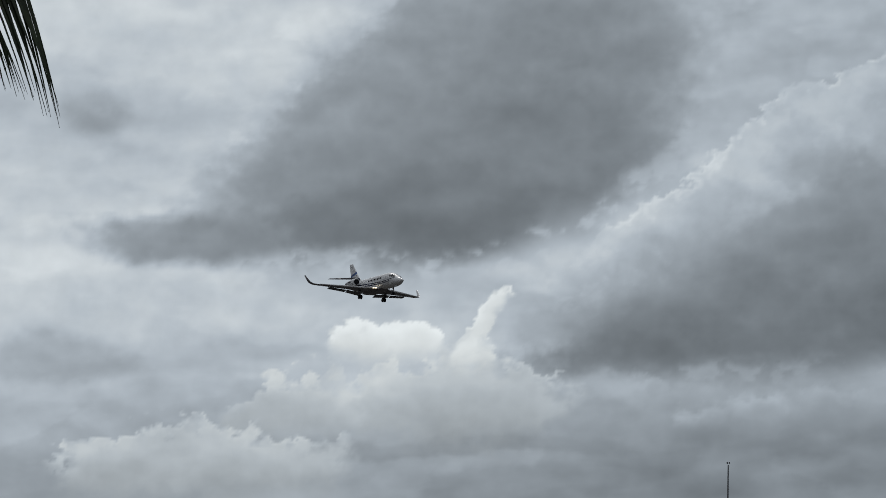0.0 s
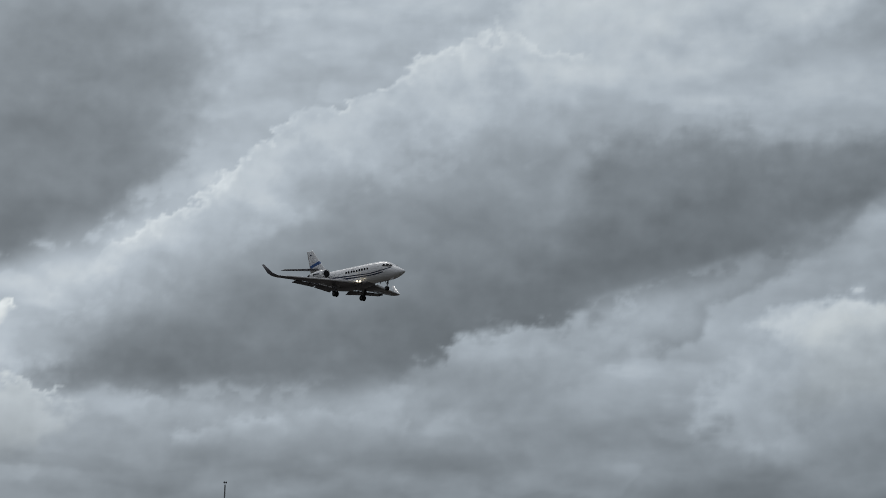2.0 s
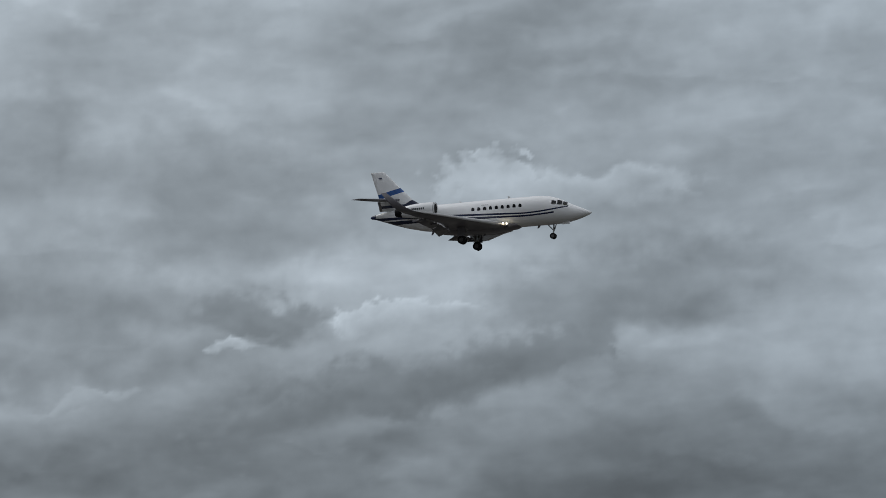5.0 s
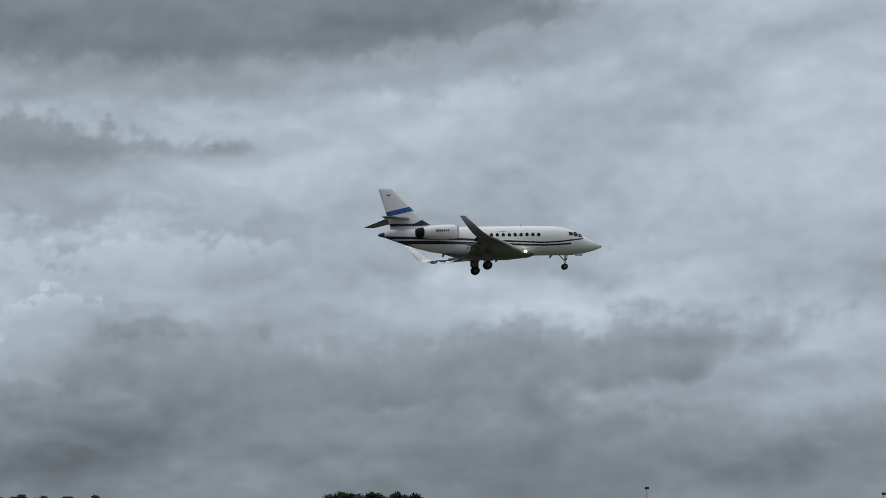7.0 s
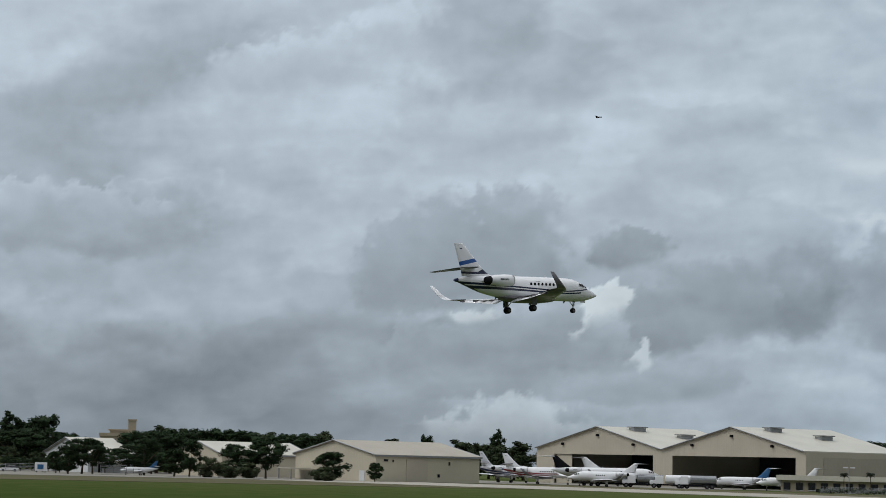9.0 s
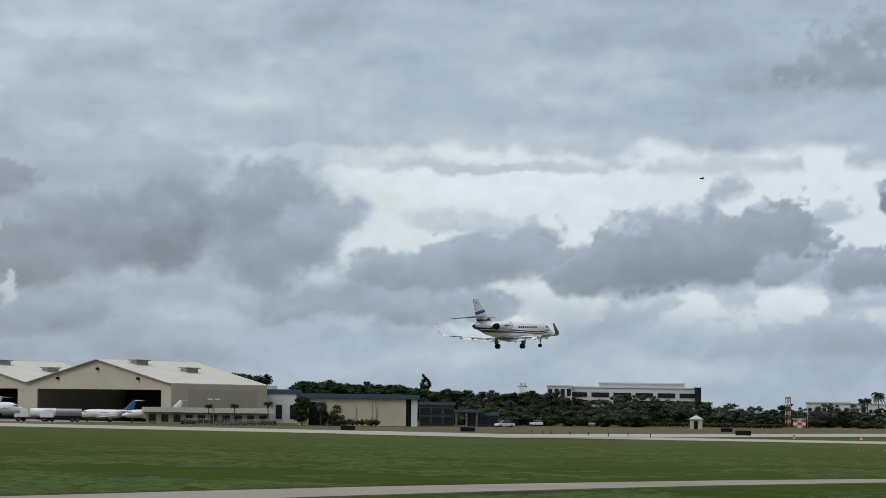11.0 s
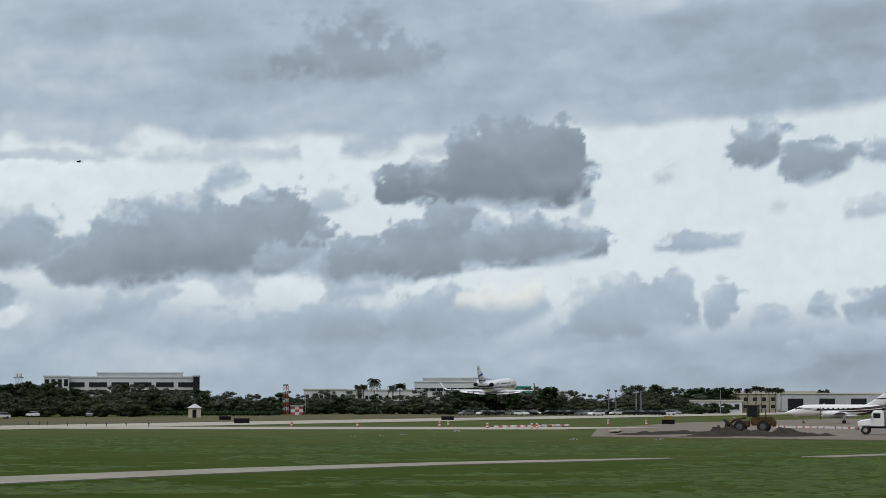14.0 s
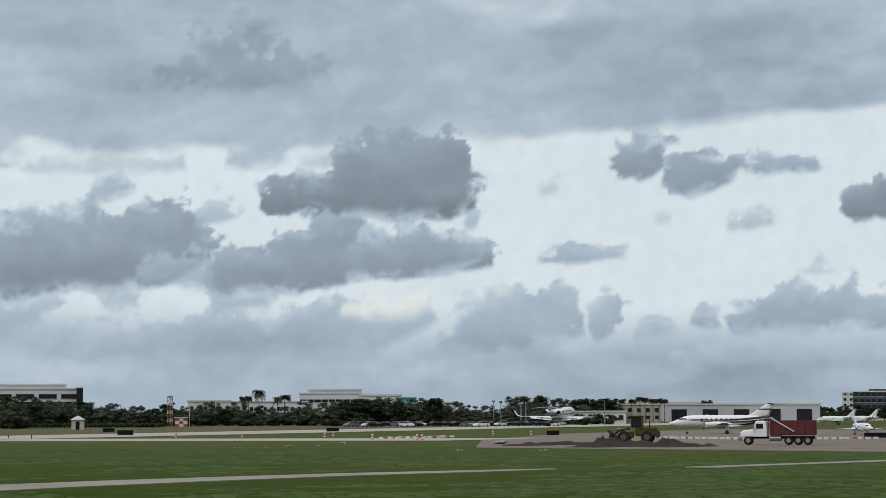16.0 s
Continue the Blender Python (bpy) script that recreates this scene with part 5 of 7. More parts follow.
def twin_hangar():
    """Two wide gabled bays side by side, open fronts towards the apron."""
    X, Y0, W, DEP, EAVE, PEAK = 416.0, 391.5, 48.0, 34.0, 9.0, 14.6
    for k in range(2):
        root = thing("hangar", pose(X, Y0 + k * W, 0), "beige metal aircraft hangar with a wide dark open front", "hangar", "twin hangars on the apron")
        t = 0.35
        o0, o1, top = (3.2, 44.6, 7.6) if k == 0 else (3.5, 41.0, 7.6)
        part("pier", boxed(0, t, 0, o0, 0, EAVE), BEIGE, root)
        part("pier", boxed(0, t, o1, W, 0, EAVE), BEIGE, root)
        part("lintel", boxed(0, t, o0, o1, top, EAVE), BEIGE, root)
        rings = [[(xx, 0, EAVE), (xx, W, EAVE), (xx, W / 2, PEAK)] for xx in (0, t)]
        part("gable", loft(bmesh.new(), rings), BEIGE, root)
        part("side_wall", boxed(t, DEP, 0 if k == 0 else 0.02, t, 0, EAVE), BEIGE, root)
        part("side_wall", boxed(t, DEP, W - t, W - 0.02, 0, EAVE), BEIGE, root)
        # back wall in a dark colour to paint the shade inside the hangar
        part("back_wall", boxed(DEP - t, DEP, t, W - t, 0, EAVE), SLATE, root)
        for ya, yb in ((0.0, W / 2), (W, W / 2)):
            rings = [[(xx, ya, EAVE), (xx, yb, PEAK), (xx, yb, PEAK + 0.2), (xx, ya, EAVE + 0.2)] for xx in (-0.6, DEP + 0.5)]
            part("roof", loft(bmesh.new(), rings), ROOF, root)
            part("verge_trim", rods(((-0.66, ya, EAVE + 0.08), (-0.66, yb, PEAK + 0.1), 0.17, 0.17, 4)), STEEL, root, "dark verge trim")
        # sliding leaves, some of them closed
        leaves = ((o1 - 0.5 - 6.2 * i, i) for i in range(1 if k == 1 else 0))
        for y1, i in leaves:
            part("door_leaf", boxed(0.5 + 0.3 * i, 0.62 + 0.3 * i, y1 - 6.0, y1, 0.05, 7.5), BEIGE, root)
        for y in (W * 0.22, W * 0.5, W * 0.78):
            part("wall_lamp", boxed(-0.7, 0, y - 0.35, y + 0.35, EAVE + 0.9 + (2.3 if abs(y - W / 2) < 1 else 0), EAVE + 1.5 + (2.3 if abs(y - W / 2) < 1 else 0), bevel=0.1), BLACK, root, "black wall lamp")
        for x, f in ((8.0, 0.42), (18.0, 0.27)):
            z = EAVE + 0.2 + (PEAK - EAVE) * f / 0.5
            v = part("roof_vent", boxed(x, x + 4, W * f - 1.0, W * f + 1.0, z - 0.6, z + 0.7), STEEL, root, "grey roof vent")
            part("vent_hood", boxed(x - 0.5, x + 4.5, W * f - 1.5, W * f + 1.5, z + 0.75, z + 1.0, bevel=0.08), STEEL, v)
        if k == 0:
            part("side_panel", boxed(6, 30, -0.12, -0.02, 1.0, 7.8), ribbed("grey_beige_panel", (0.4, 0.36, 0.29), 0.5, axis="x"), root)


def small_windows(parent, face_x, ys, z0, z1, width, mat=None, sill=None):
    for y in ys:
        w = part("window", boxed(face_x - 0.1, face_x + 0.1, y - width / 2, y + width / 2, z0, z1), mat or GLASS, parent)
        part("frame", boxed(face_x - 0.14, face_x + 0.05, y - width / 2 - 0.08, y + width / 2 + 0.08, z0 - 0.12, z0 - 0.02), sill or STUCCO, w)


def block_house(name, a, d, w, depth, h, label, mat=STUCCO, roof=STUCCO, bands=(), n=0, category="building", roof_h=0.5, win_w=2.2, setback=None, z0=0.0, over=0.3):
    """A flat-roofed building facing the airfield; its front is across the line of sight on bearing a. bands: window rows (z0, z1)."""
    x, y = on_bearing(a, d)
    root = thing(name, pose(x, y, 0, 0, 0, 90 - a), label, category)
    part("wall", boxed(0, depth, -w / 2, w / 2, 0, h), mat, root)
    part("roof", boxed(-over, depth + over, -w / 2 - over, w / 2 + over, h, h + roof_h), roof, root)
    for a0, a1 in bands:
        small_windows(root, -0.02, [(-w / 2) + (i + 0.5) * w / n for i in range(n)], a0, a1, win_w, None, SLATE if mat is SLATE else None)
    if setback:
        y0, y1, hh = setback
        part("penthouse", boxed(depth * 0.25, depth * 0.8, y0, y1, h + roof_h, h + roof_h + hh), mat, root)
        part("penthouse_roof", boxed(depth * 0.22, depth * 0.83, y0 - 0.5, y1 + 0.5, h + roof_h + hh, h + roof_h + hh + 0.4), roof, root)
    return root


twin_hangar()
# beige shed with its gable to the west and its long wall to the runway
shed = gable_hangar("hangar", 322.0, 432.0, "beige metal hangar with a pale shallow roof and few small windows", "x", 31.0, 29.5, 5.9, 9.0, CREAM, TAN_ROOF)
for x0, x1, z0, z1, nm in ((2.2, 3.4, 4.5, 5.0, "window"), (4.6, 5.0, 4.4, 4.9, "window"), (20.5, 21.0, 3.9, 4.7, "window")):
    part(nm, boxed(x0, x1, -0.06, 0.05, z0, z1), GLASS, shed)
part("sliding_door", boxed(8.5, 14.5, -0.12, -0.02, 0.05, 5.2), BEIGE, shed)
part("side_door", boxed(-0.1, -0.02, 4.0, 6.0, 0.05, 2.4), STUCCO, shed, "white side door")
part("notice", boxed(17.4, 18.0, -0.1, -0.02, 1.2, 1.9), BLACK, shed)
part("canopy", boxed(-6.0, -0.3, 24.0, 29.5, 2.4, 2.6), ROOF, shed)
for yy in (24.3, 29.2):
    part("canopy_post", boxed(-5.8, -5.6, yy, yy + 0.2, 0, 2.4), STEEL, shed)
h2 = gable_hangar("hangar", 318.0, 488.0, "pale metal hangar half hidden by trees", "x", 20.0, 26.0, 5.4, 8.3, CREAM, ROOF)
h3 = gable_hangar("hangar", 310.0, 537.0, "white gabled hangar with a grey roof behind small trees", "x", 22.0, 13.0, 4.9, 8.7, STUCCO, ROOF)
part("side_door", boxed(3, 4, -0.1, -0.02, 0.05, 2.3), BLACK, h3, "dark door")
part("lean_to", boxed(5, 12, -3.0, -0.05, 2.7, 3.0), ROOF, h3)


def blue_roof_hangar():
    root = thing("hangar", pose(432.5, 331.7, 0, 0, 0, 40.38), "cream hangar with tall sliding doors under a blue-grey fascia", "hangar")
    L, Hh = 26.6, 6.1
    part("wall", boxed(0, 0.3, 0, 1.4, 0, Hh), STUCCO, root, "white end pier")
    part("door_slot", boxed(0.1, 0.4, 1.4, 2.55, 0.05, Hh - 0.1), BLACK, root, "black gap at the door's edge")
    for i in range(4):
        y0 = 2.55 + i * 3.8
        part("door_leaf", boxed(-0.1 + 0.12 * (i % 2), 0.1 + 0.12 * (i % 2), y0, y0 + 3.77, 0.05, Hh - 0.02), CREAM, root)
    for y in (9.1, 13.6):
        part("door_handle", boxed(-0.2, -0.1, y, y + 0.14, 1.6, 4.2), STEEL, root)
    part("wall", boxed(0, 0.3, 17.75, 20.5, 0, Hh), CREAM, root)
    part("lintel", boxed(0, 0.3, 20.5, 24.3, Hh - 0.9, Hh), CREAM, root)
    # black slab stands for the unlit interior behind the doorway
    part("door_slot", boxed(0.5, 0.8, 20.4, 24.4, 0.05, Hh - 0.8), BLACK, root, "black panel painting the dark inside of an open doorway")
    part("wall", boxed(0, 0.3, 24.3, L, 0, Hh), CREAM, root)
    part("side_wall", boxed(0.3, 20, 0, 0.3, 0, Hh), STUCCO, root)
    part("side_wall", boxed(0.3, 20, L - 0.3, L, 0, Hh), STUCCO, root)
    part("back_wall", boxed(19.7, 20, 0.3, L - 0.3, 0, Hh), STUCCO, root)
    part("fascia", boxed(-0.6, -0.1, -0.5, L + 0.5, Hh, Hh + 1.05), TEAL, root, "blue-grey metal fascia")
    part("roof", boxed(-0.1, 20.5, -0.5, L + 0.5, Hh, Hh + 0.9), TEAL, root)


blue_roof_hangar()
tb = block_house("terminal_building", 52.97, 572, 8.2, 14, 4.9, "small slate-grey office with a blue-grey roof and dark glass", SLATE, TEAL, ((0.6, 2.2), (2.9, 4.2)), 3, "building", 0.8, 2.2)
for y in (-4.6, -7.0, -9.4):
    part("canopy_post", boxed(1.0, 1.4, y - 0.2, y + 0.2, 0, 3.4), STEEL, tb)
part("canopy", boxed(0, 10, -11.0, -4.2, 3.4, 3.9), TEAL, tb)
tb2 = block_house("terminal_building", 54.03, 574, 7.6, 12, 2.6, "low blue-roofed annex with dark glazing", SLATE, TEAL, ((0.6, 2.2),), 4, "building", 0.6, 1.7)
bh = block_house("office_building", 49.26, 600, 10.4, 18, 7.3, "white building with a blue-grey roof behind the hangars", STUCCO, TEAL, ((1.0, 4.5),), 3, "building", 1.0, 1.5)
part("plant_room", boxed(6, 14, 0.5, 5.0, 7.3, 9.2), ROOF, bh)
lb = block_house("shed_row", 47.6, 540, 27.0, 6, 2.5, "low shed with a deep pale awning and dark bays", TAN, ROOF, ((0.4, 2.0),), 10, "shed", 1.1, 1.5, over=1.0)

# white blocks and flats seen over the trees
block_house("office_building", 57.58, 1000, 54, 26, 13.4, "long white three-storey office with bands of windows", STUCCO, STUCCO, ((3.4, 5.2), (6.6, 8.4), (9.6, 11.5)), 6, "building", 0.5, 7.2, (-21, 14, 1.5))
block_house("office_building", 55.85, 985, 10, 20, 13.6, "white end wing of an office with dark glass", STUCCO, STUCCO, ((6.6, 8.4), (9.8, 12.6)), 4, "building", 0.5, 1.6)
block_house("stair_tower", 59.09, 990, 2.6, 10, 13.8, "dark glazed stair tower at the end of an office", GLASS, STUCCO, (), 0, "building")
block_house("warehouse", 62.10, 860, 15, 20, 7.7, "long white warehouse with a flat roof", STUCCO, ROOF, ((5.0, 6.0),), 6, "building", 0.5, 1.2)
block_house("warehouse", 63.48, 870, 29, 20, 7.6, "low white building with small windows among trees", STUCCO, STUCCO, ((4.5, 5.8),), 12, "building", 0.4, 1.1)
ob2 = block_house("office_building", 64.97, 900, 24, 26, 10.7, "white office with a stepped flat roof and dark window bands", STUCCO, STUCCO, ((7.5, 8.6),), 9, "building", 0.4, 2.4, (-11, 9, 1.2))
block_house("office_building", 66.12, 890, 15, 26, 9.8, "white office with long window bands", STUCCO, STUCCO, ((6.0, 7.2),), 6, "building", 0.6, 2.2)
block_house("shop_building", 66.70, 840, 7.0, 10, 8.6, "turquoise rendered building corner", TURQUOISE, TURQUOISE, ((4.5, 6.0),), 2, "building", 0.4, 1.4)
block_house("shop_building", 67.47, 850, 16, 14, 7.0, "low white commercial building", STUCCO, STUCCO, ((3.0, 4.5),), 6, "building", 0.4, 1.6)
block_house("shop_building", 66.33, 800, 30, 14, 4.6, "low white building behind parked cars", STUCCO, ROOF, ((1.5, 3.0),), 10, "building", 0.4, 1.8)
block_house("house", 71.28, 760, 16, 12, 3.7, "low pale house among palms", STUCCO, ROOF, ((1.2, 2.8),), 5, "building", 0.5, 1.4)
block_house("house", 72.18, 820, 15, 12, 6.1, "cream two-storey house among palms", material("cream_stucco", (0.4, 0.375, 0.3), 0.85, size=0.2), ROOF, ((1.3, 2.5), (3.7, 5.0)), 5, "building", 0.8, 1.3)
# its window panes are dark sheets for the shade inside the open bays
block_house("hangar", 74.57, 900, 57, 30, 6.2, "wide grey-white hangar with dark open bays", GREYWALL, ROOF, ((0.2, 4.6),), 5, "hangar", 0.5, 5.6, None)
block_house("hangar", 72.64, 980, 42, 30, 6.9, "pale hangar roof beyond the houses", GREYWALL, ROOF, (), 0, "hangar", 0.7)
# flats and glass tower take paler colours that paint in distance haze
block_house("flats", 77.03, 1300, 6.4, 14, 12.8, "slim block of flats far off, haze put into its pale colour", STUCCO, STUCCO, ((3, 4.4), (6, 7.4), (9, 10.4), (12, 13.4)), 2, "building", 0.5, 1.4)
ft = block_house("office_tower", 77.69, 1250, 24, 20, 13.2, "dark green glass office block far off, haze in its colour", material("hazed_green_glass", (0.07, 0.11, 0.12), 0.25, size=0.3), STUCCO, ((2, 3.6), (5, 6.6), (8, 9.6), (11, 12.6)), 8, "building", 0.6, 2.4, (-8, 4, 0.9))
block_house("house", 30.70, 760, 12, 12, 10.4, "tan house with a pale flat roof over the trees", TAN, TAN, (), 0, "building", 1.0, 1.4, (-4, 3, 0.8))
for a, h0 in ((27.67, 14.8), (30.99, 15.0)):
    x, y = on_bearing(a, 745)
    ch = thing("chimney_tower", pose(x, y, 0, 0, 0, 90 - a), "tall square tan chimney tower with a cap", "chimney", "tan chimneys over the trees")
    part("shaft", boxed(-1.2, 1.2, -1.2, 1.2, 0, h0), TAN, ch)
    part("cap", boxed(-1.35, 1.35, -1.35, 1.35, h0, h0 + 0.5, bevel=0.05), TAN, ch)
    part("base_house", boxed(-4, 4, -3.5, 1.5, 0, h0 - 4.2), TAN, ch)
# blue-fronted store with a lettered parapet
st = block_house("store", 19.63, 620, 27, 20, 6.4, "white flat-roofed terminal with dark lettering over a dark front", STUCCO, STUCCO, ((0.3, 3.4),), 6, "building", 0.3, 3.6, (-6, 8, 0.9))
for i, (y0, y1, z0, z1) in enumerate(((4.4, 5.0, 4.6, 5.4), (3.5, 4.1, 4.6, 5.4), (2.7, 3.3, 4.6, 5.4), (-3.6, -3.0, 4.6, 5.4), (-4.4, -3.9, 4.6, 5.4), (-5.3, -4.7, 4.6, 5.4))):
    part("letter_bar", boxed(-0.12, -0.02, y0, y1, z0, z1), BLACK, st, "dark letter-sized bar")
block_house("hangar", 16.97, 520, 50, 20, 4.3, "long blue hangar with a pale roof edge", BLUE, ROOF, ((0.3, 3.2),), 6, "hangar", 0.45, 5.0)
block_house("shed", 20.91, 625, 9, 10, 3.4, "low white shed beside the terminal", STUCCO, STUCCO, ((0.5, 2.0),), 3, "shed", 0.2, 1.6)


# ---- trees ----
def leaf_cloud(bm, centre, r, n, size, squash=0.8):
    c = Vector(centre)
    core = bmesh.ops.create_icosphere(bm, subdivisions=1, radius=r * 0.72, matrix=Matrix.Translation(c) @ Matrix.Diagonal((1, 1, squash, 1)))
    for v in core["verts"]:
        v.co += Vector((random.uniform(-1, 1), random.uniform(-1, 1), random.uniform(-1, 1))) * r * 0.18
    for _ in range(n):
        d = Vector((random.gauss(0, 1), random.gauss(0, 1), random.gauss(0, 1))).normalized()
        p = c + Vector((d.x, d.y, d.z * squash)) * r * random.uniform(0.75, 1.12)
        s = size * random.uniform(0.6, 1.3)
        u = Vector((random.gauss(0, 1), random.gauss(0, 1), random.gauss(0, 1))).normalized()
        w = u.cross(d).normalized()
        if w.length < 0.1:
            continue
        pts = [p + u * s, p + w * s * 0.45, p - u * s, p - w * s * 0.45 + d * s * 0.25]
        bm.faces.new([bm.verts.new(q) for q in pts])


def broad_tree(name, h, spread, trunk, lumps, mat, label, leaf=0.42, flat=0.75):
    root = thing(name, pose(0, -300, -60), label, "tree", "trees along the airfield")
    bm = rods(((0, 0, -0.3), (0.15, 0.1, h * trunk), 0.032 * h, 0.02 * h, 8))
    for i in range(6):
        a = i * 1.05 + random.random()
        rod(bm, (0.1, 0.05, h * trunk * random.uniform(0.7, 1)), (spread * 0.6 * math.cos(a), spread * 0.6 * math.sin(a), h * random.uniform(0.55, 0.8)), 0.014 * h, 0.005 * h, 6)
    part("trunk", bm, BARK, root)
    bm = bmesh.new()
    for i in range(lumps):
        a, k = random.uniform(0, 6.28), math.sqrt(random.random())
        z = h * random.uniform(trunk * 0.95, 0.9)
        lim = spread * max(0.25, 1 - abs((z / h - (trunk + 0.95) / 2) / ((0.95 - trunk) / 2)) ** 2.2 * 0.75)
        r = spread * random.uniform(0.2, 0.36)
        leaf_cloud(bm, (lim * k * 0.85 * math.cos(a), lim * k * 0.85 * math.sin(a), z), r, 66, leaf * 0.72, flat)
    for i in range(5):
        a = random.uniform(0, 6.28)
        leaf_cloud(bm, (spread * 0.35 * math.cos(a), spread * 0.35 * math.sin(a), h * random.uniform(0.86, 0.97)), spread * 0.17, 40, leaf * 0.72, flat)
    part("crown", bm, mat, root)
    return root


def palm_tree(name, h, label, fronds=15, length=2.6, mat=PALM, droop=1.0, width=0.5, leaflet=0.07, group="palms"):
    root = thing(name, pose(0, -300, -60), label, "palm tree", group)
    bm = rods(((0, 0, -0.3), (0.1, 0, h * 0.5), 0.2, 0.16, 8), ((0.1, 0, h * 0.5), (0.05, 0.1, h), 0.16, 0.14, 8))
    part("trunk", bm, BARK, root)
    for i in range(fronds):
        a = i * 2.4
        lift = random.uniform(-0.3, 1.1)
        bm = bmesh.new()
        prev = Vector((0, 0, h))
        for k in range(1, 9):
            s = k / 8
            p = Vector((math.cos(a) * length * s * math.cos(lift * (1 - s * 0.5)), math.sin(a) * length * s * math.cos(lift * (1 - s * 0.5)), h + length * (math.sin(lift) * s - droop * 0.75 * s * s)))
            rod(bm, prev, p, 0.03 * (1.2 - s), 0.02 * (1.2 - s), 4)
            side = Vector((-math.sin(a), math.cos(a), 0))
            fwd = (p - prev).normalized()
            for sg in (-1, 1):
                tip = p + side * sg * width * math.sin(0.4 + 2.5 * s) + fwd * 0.3 * width + Vector((0, 0, -0.35 * width))
                bm.faces.new([bm.verts.new(q) for q in (prev, p, tip, tip - fwd * leaflet * 2)])
            prev = p
        part("frond", bm, mat, root)
    return root


random.seed(5)
KINDS = {
    "broad": broad_tree("tree", 12.0, 5.2, 0.16, 30, LEAF, "dense dark green broadleaf tree", 0.45),
    "wide": broad_tree("tree", 9.5, 5.6, 0.3, 26, LEAF, "wide-spreading dark green tree with a flat crown", 0.42, 0.5),
    "olive": broad_tree("tree", 10.5, 4.6, 0.14, 28, LEAF_B, "dull olive-green tree with a loose crown", 0.42),
    # for the far wood; haze is painted into these leaves
    "grey": broad_tree("tree", 10.0, 5.0, 0.12, 30, LEAF_C, "broadleaf tree in a distant wood, haze mixed into its leaf colour", 0.42),
    "tall": broad_tree("tree", 13.5, 3.2, 0.25, 24, LEAF, "tall narrow dark tree with a ragged crown", 0.38),
    "round": broad_tree("tree", 5.0, 1.9, 0.2, 30, LEAF, "small round dark green tree", 0.26, 0.95),
    "bush": broad_tree("shrub", 3.0, 2.4, 0.08, 22, HEDGE, "low rounded grey-green shrub", 0.25, 0.75),
    "palm": palm_tree("palm", 9.5, "slender palm with drooping dark fronds", 22, 2.7, PALM, 1.0, 0.85, 0.16),
    "sabal": palm_tree("palm", 8.0, "short palm with a round dense head", 34, 1.7, PALM, 0.7, 0.75, 0.16),
}
SIZE = {"broad": 12.0, "wide": 9.5, "olive": 10.5, "grey": 10.0, "tall": 13.5, "round": 5.0, "bush": 3.0, "palm": 11.0, "sabal": 9.0}


def tree(kind, a, d, h, squat=1.0):
    """Stand a tree of that kind and height on bearing a, d metres off."""
    x, y = on_bearing(a, d)
    k = h / SIZE[kind]
    ob = copy_thing(KINDS[kind], pose(x, y, 0, 0, 0, random.uniform(0, 360)))
    ob.scale = (k * squat, k * squat, k)
    return ob


def tree_row(a0, a1, d0, d1, h0, h1, n, kinds, squat=1.35):
    for i in range(n):
        a = a0 + (a1 - a0) * (i + random.uniform(0.1, 0.9)) / n
        d = d0 + (d1 - d0) * (i + 0.5) / n + random.uniform(-25, 25)
        tree(random.choice(kinds), a, d, random.uniform(h0, h1), squat * random.uniform(0.85, 1.25))


# far belt seen first over the picture's foot, then behind the hangars
tree_row(3.24, 7.11, 640, 640, 9.5, 11.5, 8, ("broad", "olive"))
tree_row(11.98, 13.44, 600, 600, 12.3, 13.6, 3, ("broad",))
tree_row(11.63, 13.56, 600, 600, 11.5, 13.6, 4, ("broad",))
tree_row(13.56, 18.41, 640, 640, 8.5, 10.5, 12, ("olive", "broad", "wide"))
tree("sabal", 15.64, 600, 10.0); tree("sabal", 17.97, 600, 10.2); tree("round", 18.26, 598, 9.6, 0.9)
tree("round", 18.39, 598, 7.6, 0.9); tree("round", 19.57, 596, 7.4, 1.1)
tree_row(19.73, 21.85, 680, 680, 9.5, 11.0, 6, ("olive", "broad"))
tree_row(21.85, 24.23, 690, 690, 7.8, 9.2, 8, ("olive", "broad"))
tree_row(23.97, 27.14, 620, 640, 10.0, 12.0, 9, ("broad", "olive", "broad"))
tree("olive", 24.61, 590, 9.6, 1.3); tree("olive", 24.22, 588, 8.8, 1.2)
tree("tall", 27.29, 680, 14.6); tree("tall", 28.21, 678, 16.0, 1.2); tree("broad", 29.00, 676, 15.2, 1.1); tree("broad", 28.60, 682, 13.6, 1.2)
tree_row(25.78, 29.60, 670, 670, 9.4, 12.0, 9, ("broad", "wide"))
tree("wide", 30.11, 566, 8.0, 1.0); tree("round", 29.26, 568, 5.2, 1.1)
tree_row(30.89, 32.21, 650, 650, 10.0, 11.8, 6, ("broad", "wide"))
tree_row(31.68, 35.67, 680, 680, 11.0, 13.0, 14, ("broad", "olive"))
tree("round", 32.00, 545, 6.2, 1.4); tree("bush", 32.82, 545, 4.4); tree("wide", 34.13, 548, 9.0, 1.0); tree("round", 33.74, 548, 6.4, 1.5); tree("bush", 33.76, 544, 3.4)
tree("round", 35.67, 524, 6.3, 1.6); tree("round", 36.69, 524, 4.2, 1.2); tree("bush", 35.34, 526, 2.4)
tree("broad", 37.89, 760, 13.2, 0.6); tree("sabal", 37.07, 760, 12.4)
tree_row(38.58, 40.30, 720, 720, 10.0, 12.5, 6, ("broad", "olive"))
tree("tall", 39.53, 722, 15.0, 0.8)
tree_row(47.68, 48.88, 660, 660, 11.0, 13.0, 5, ("broad", "olive"))
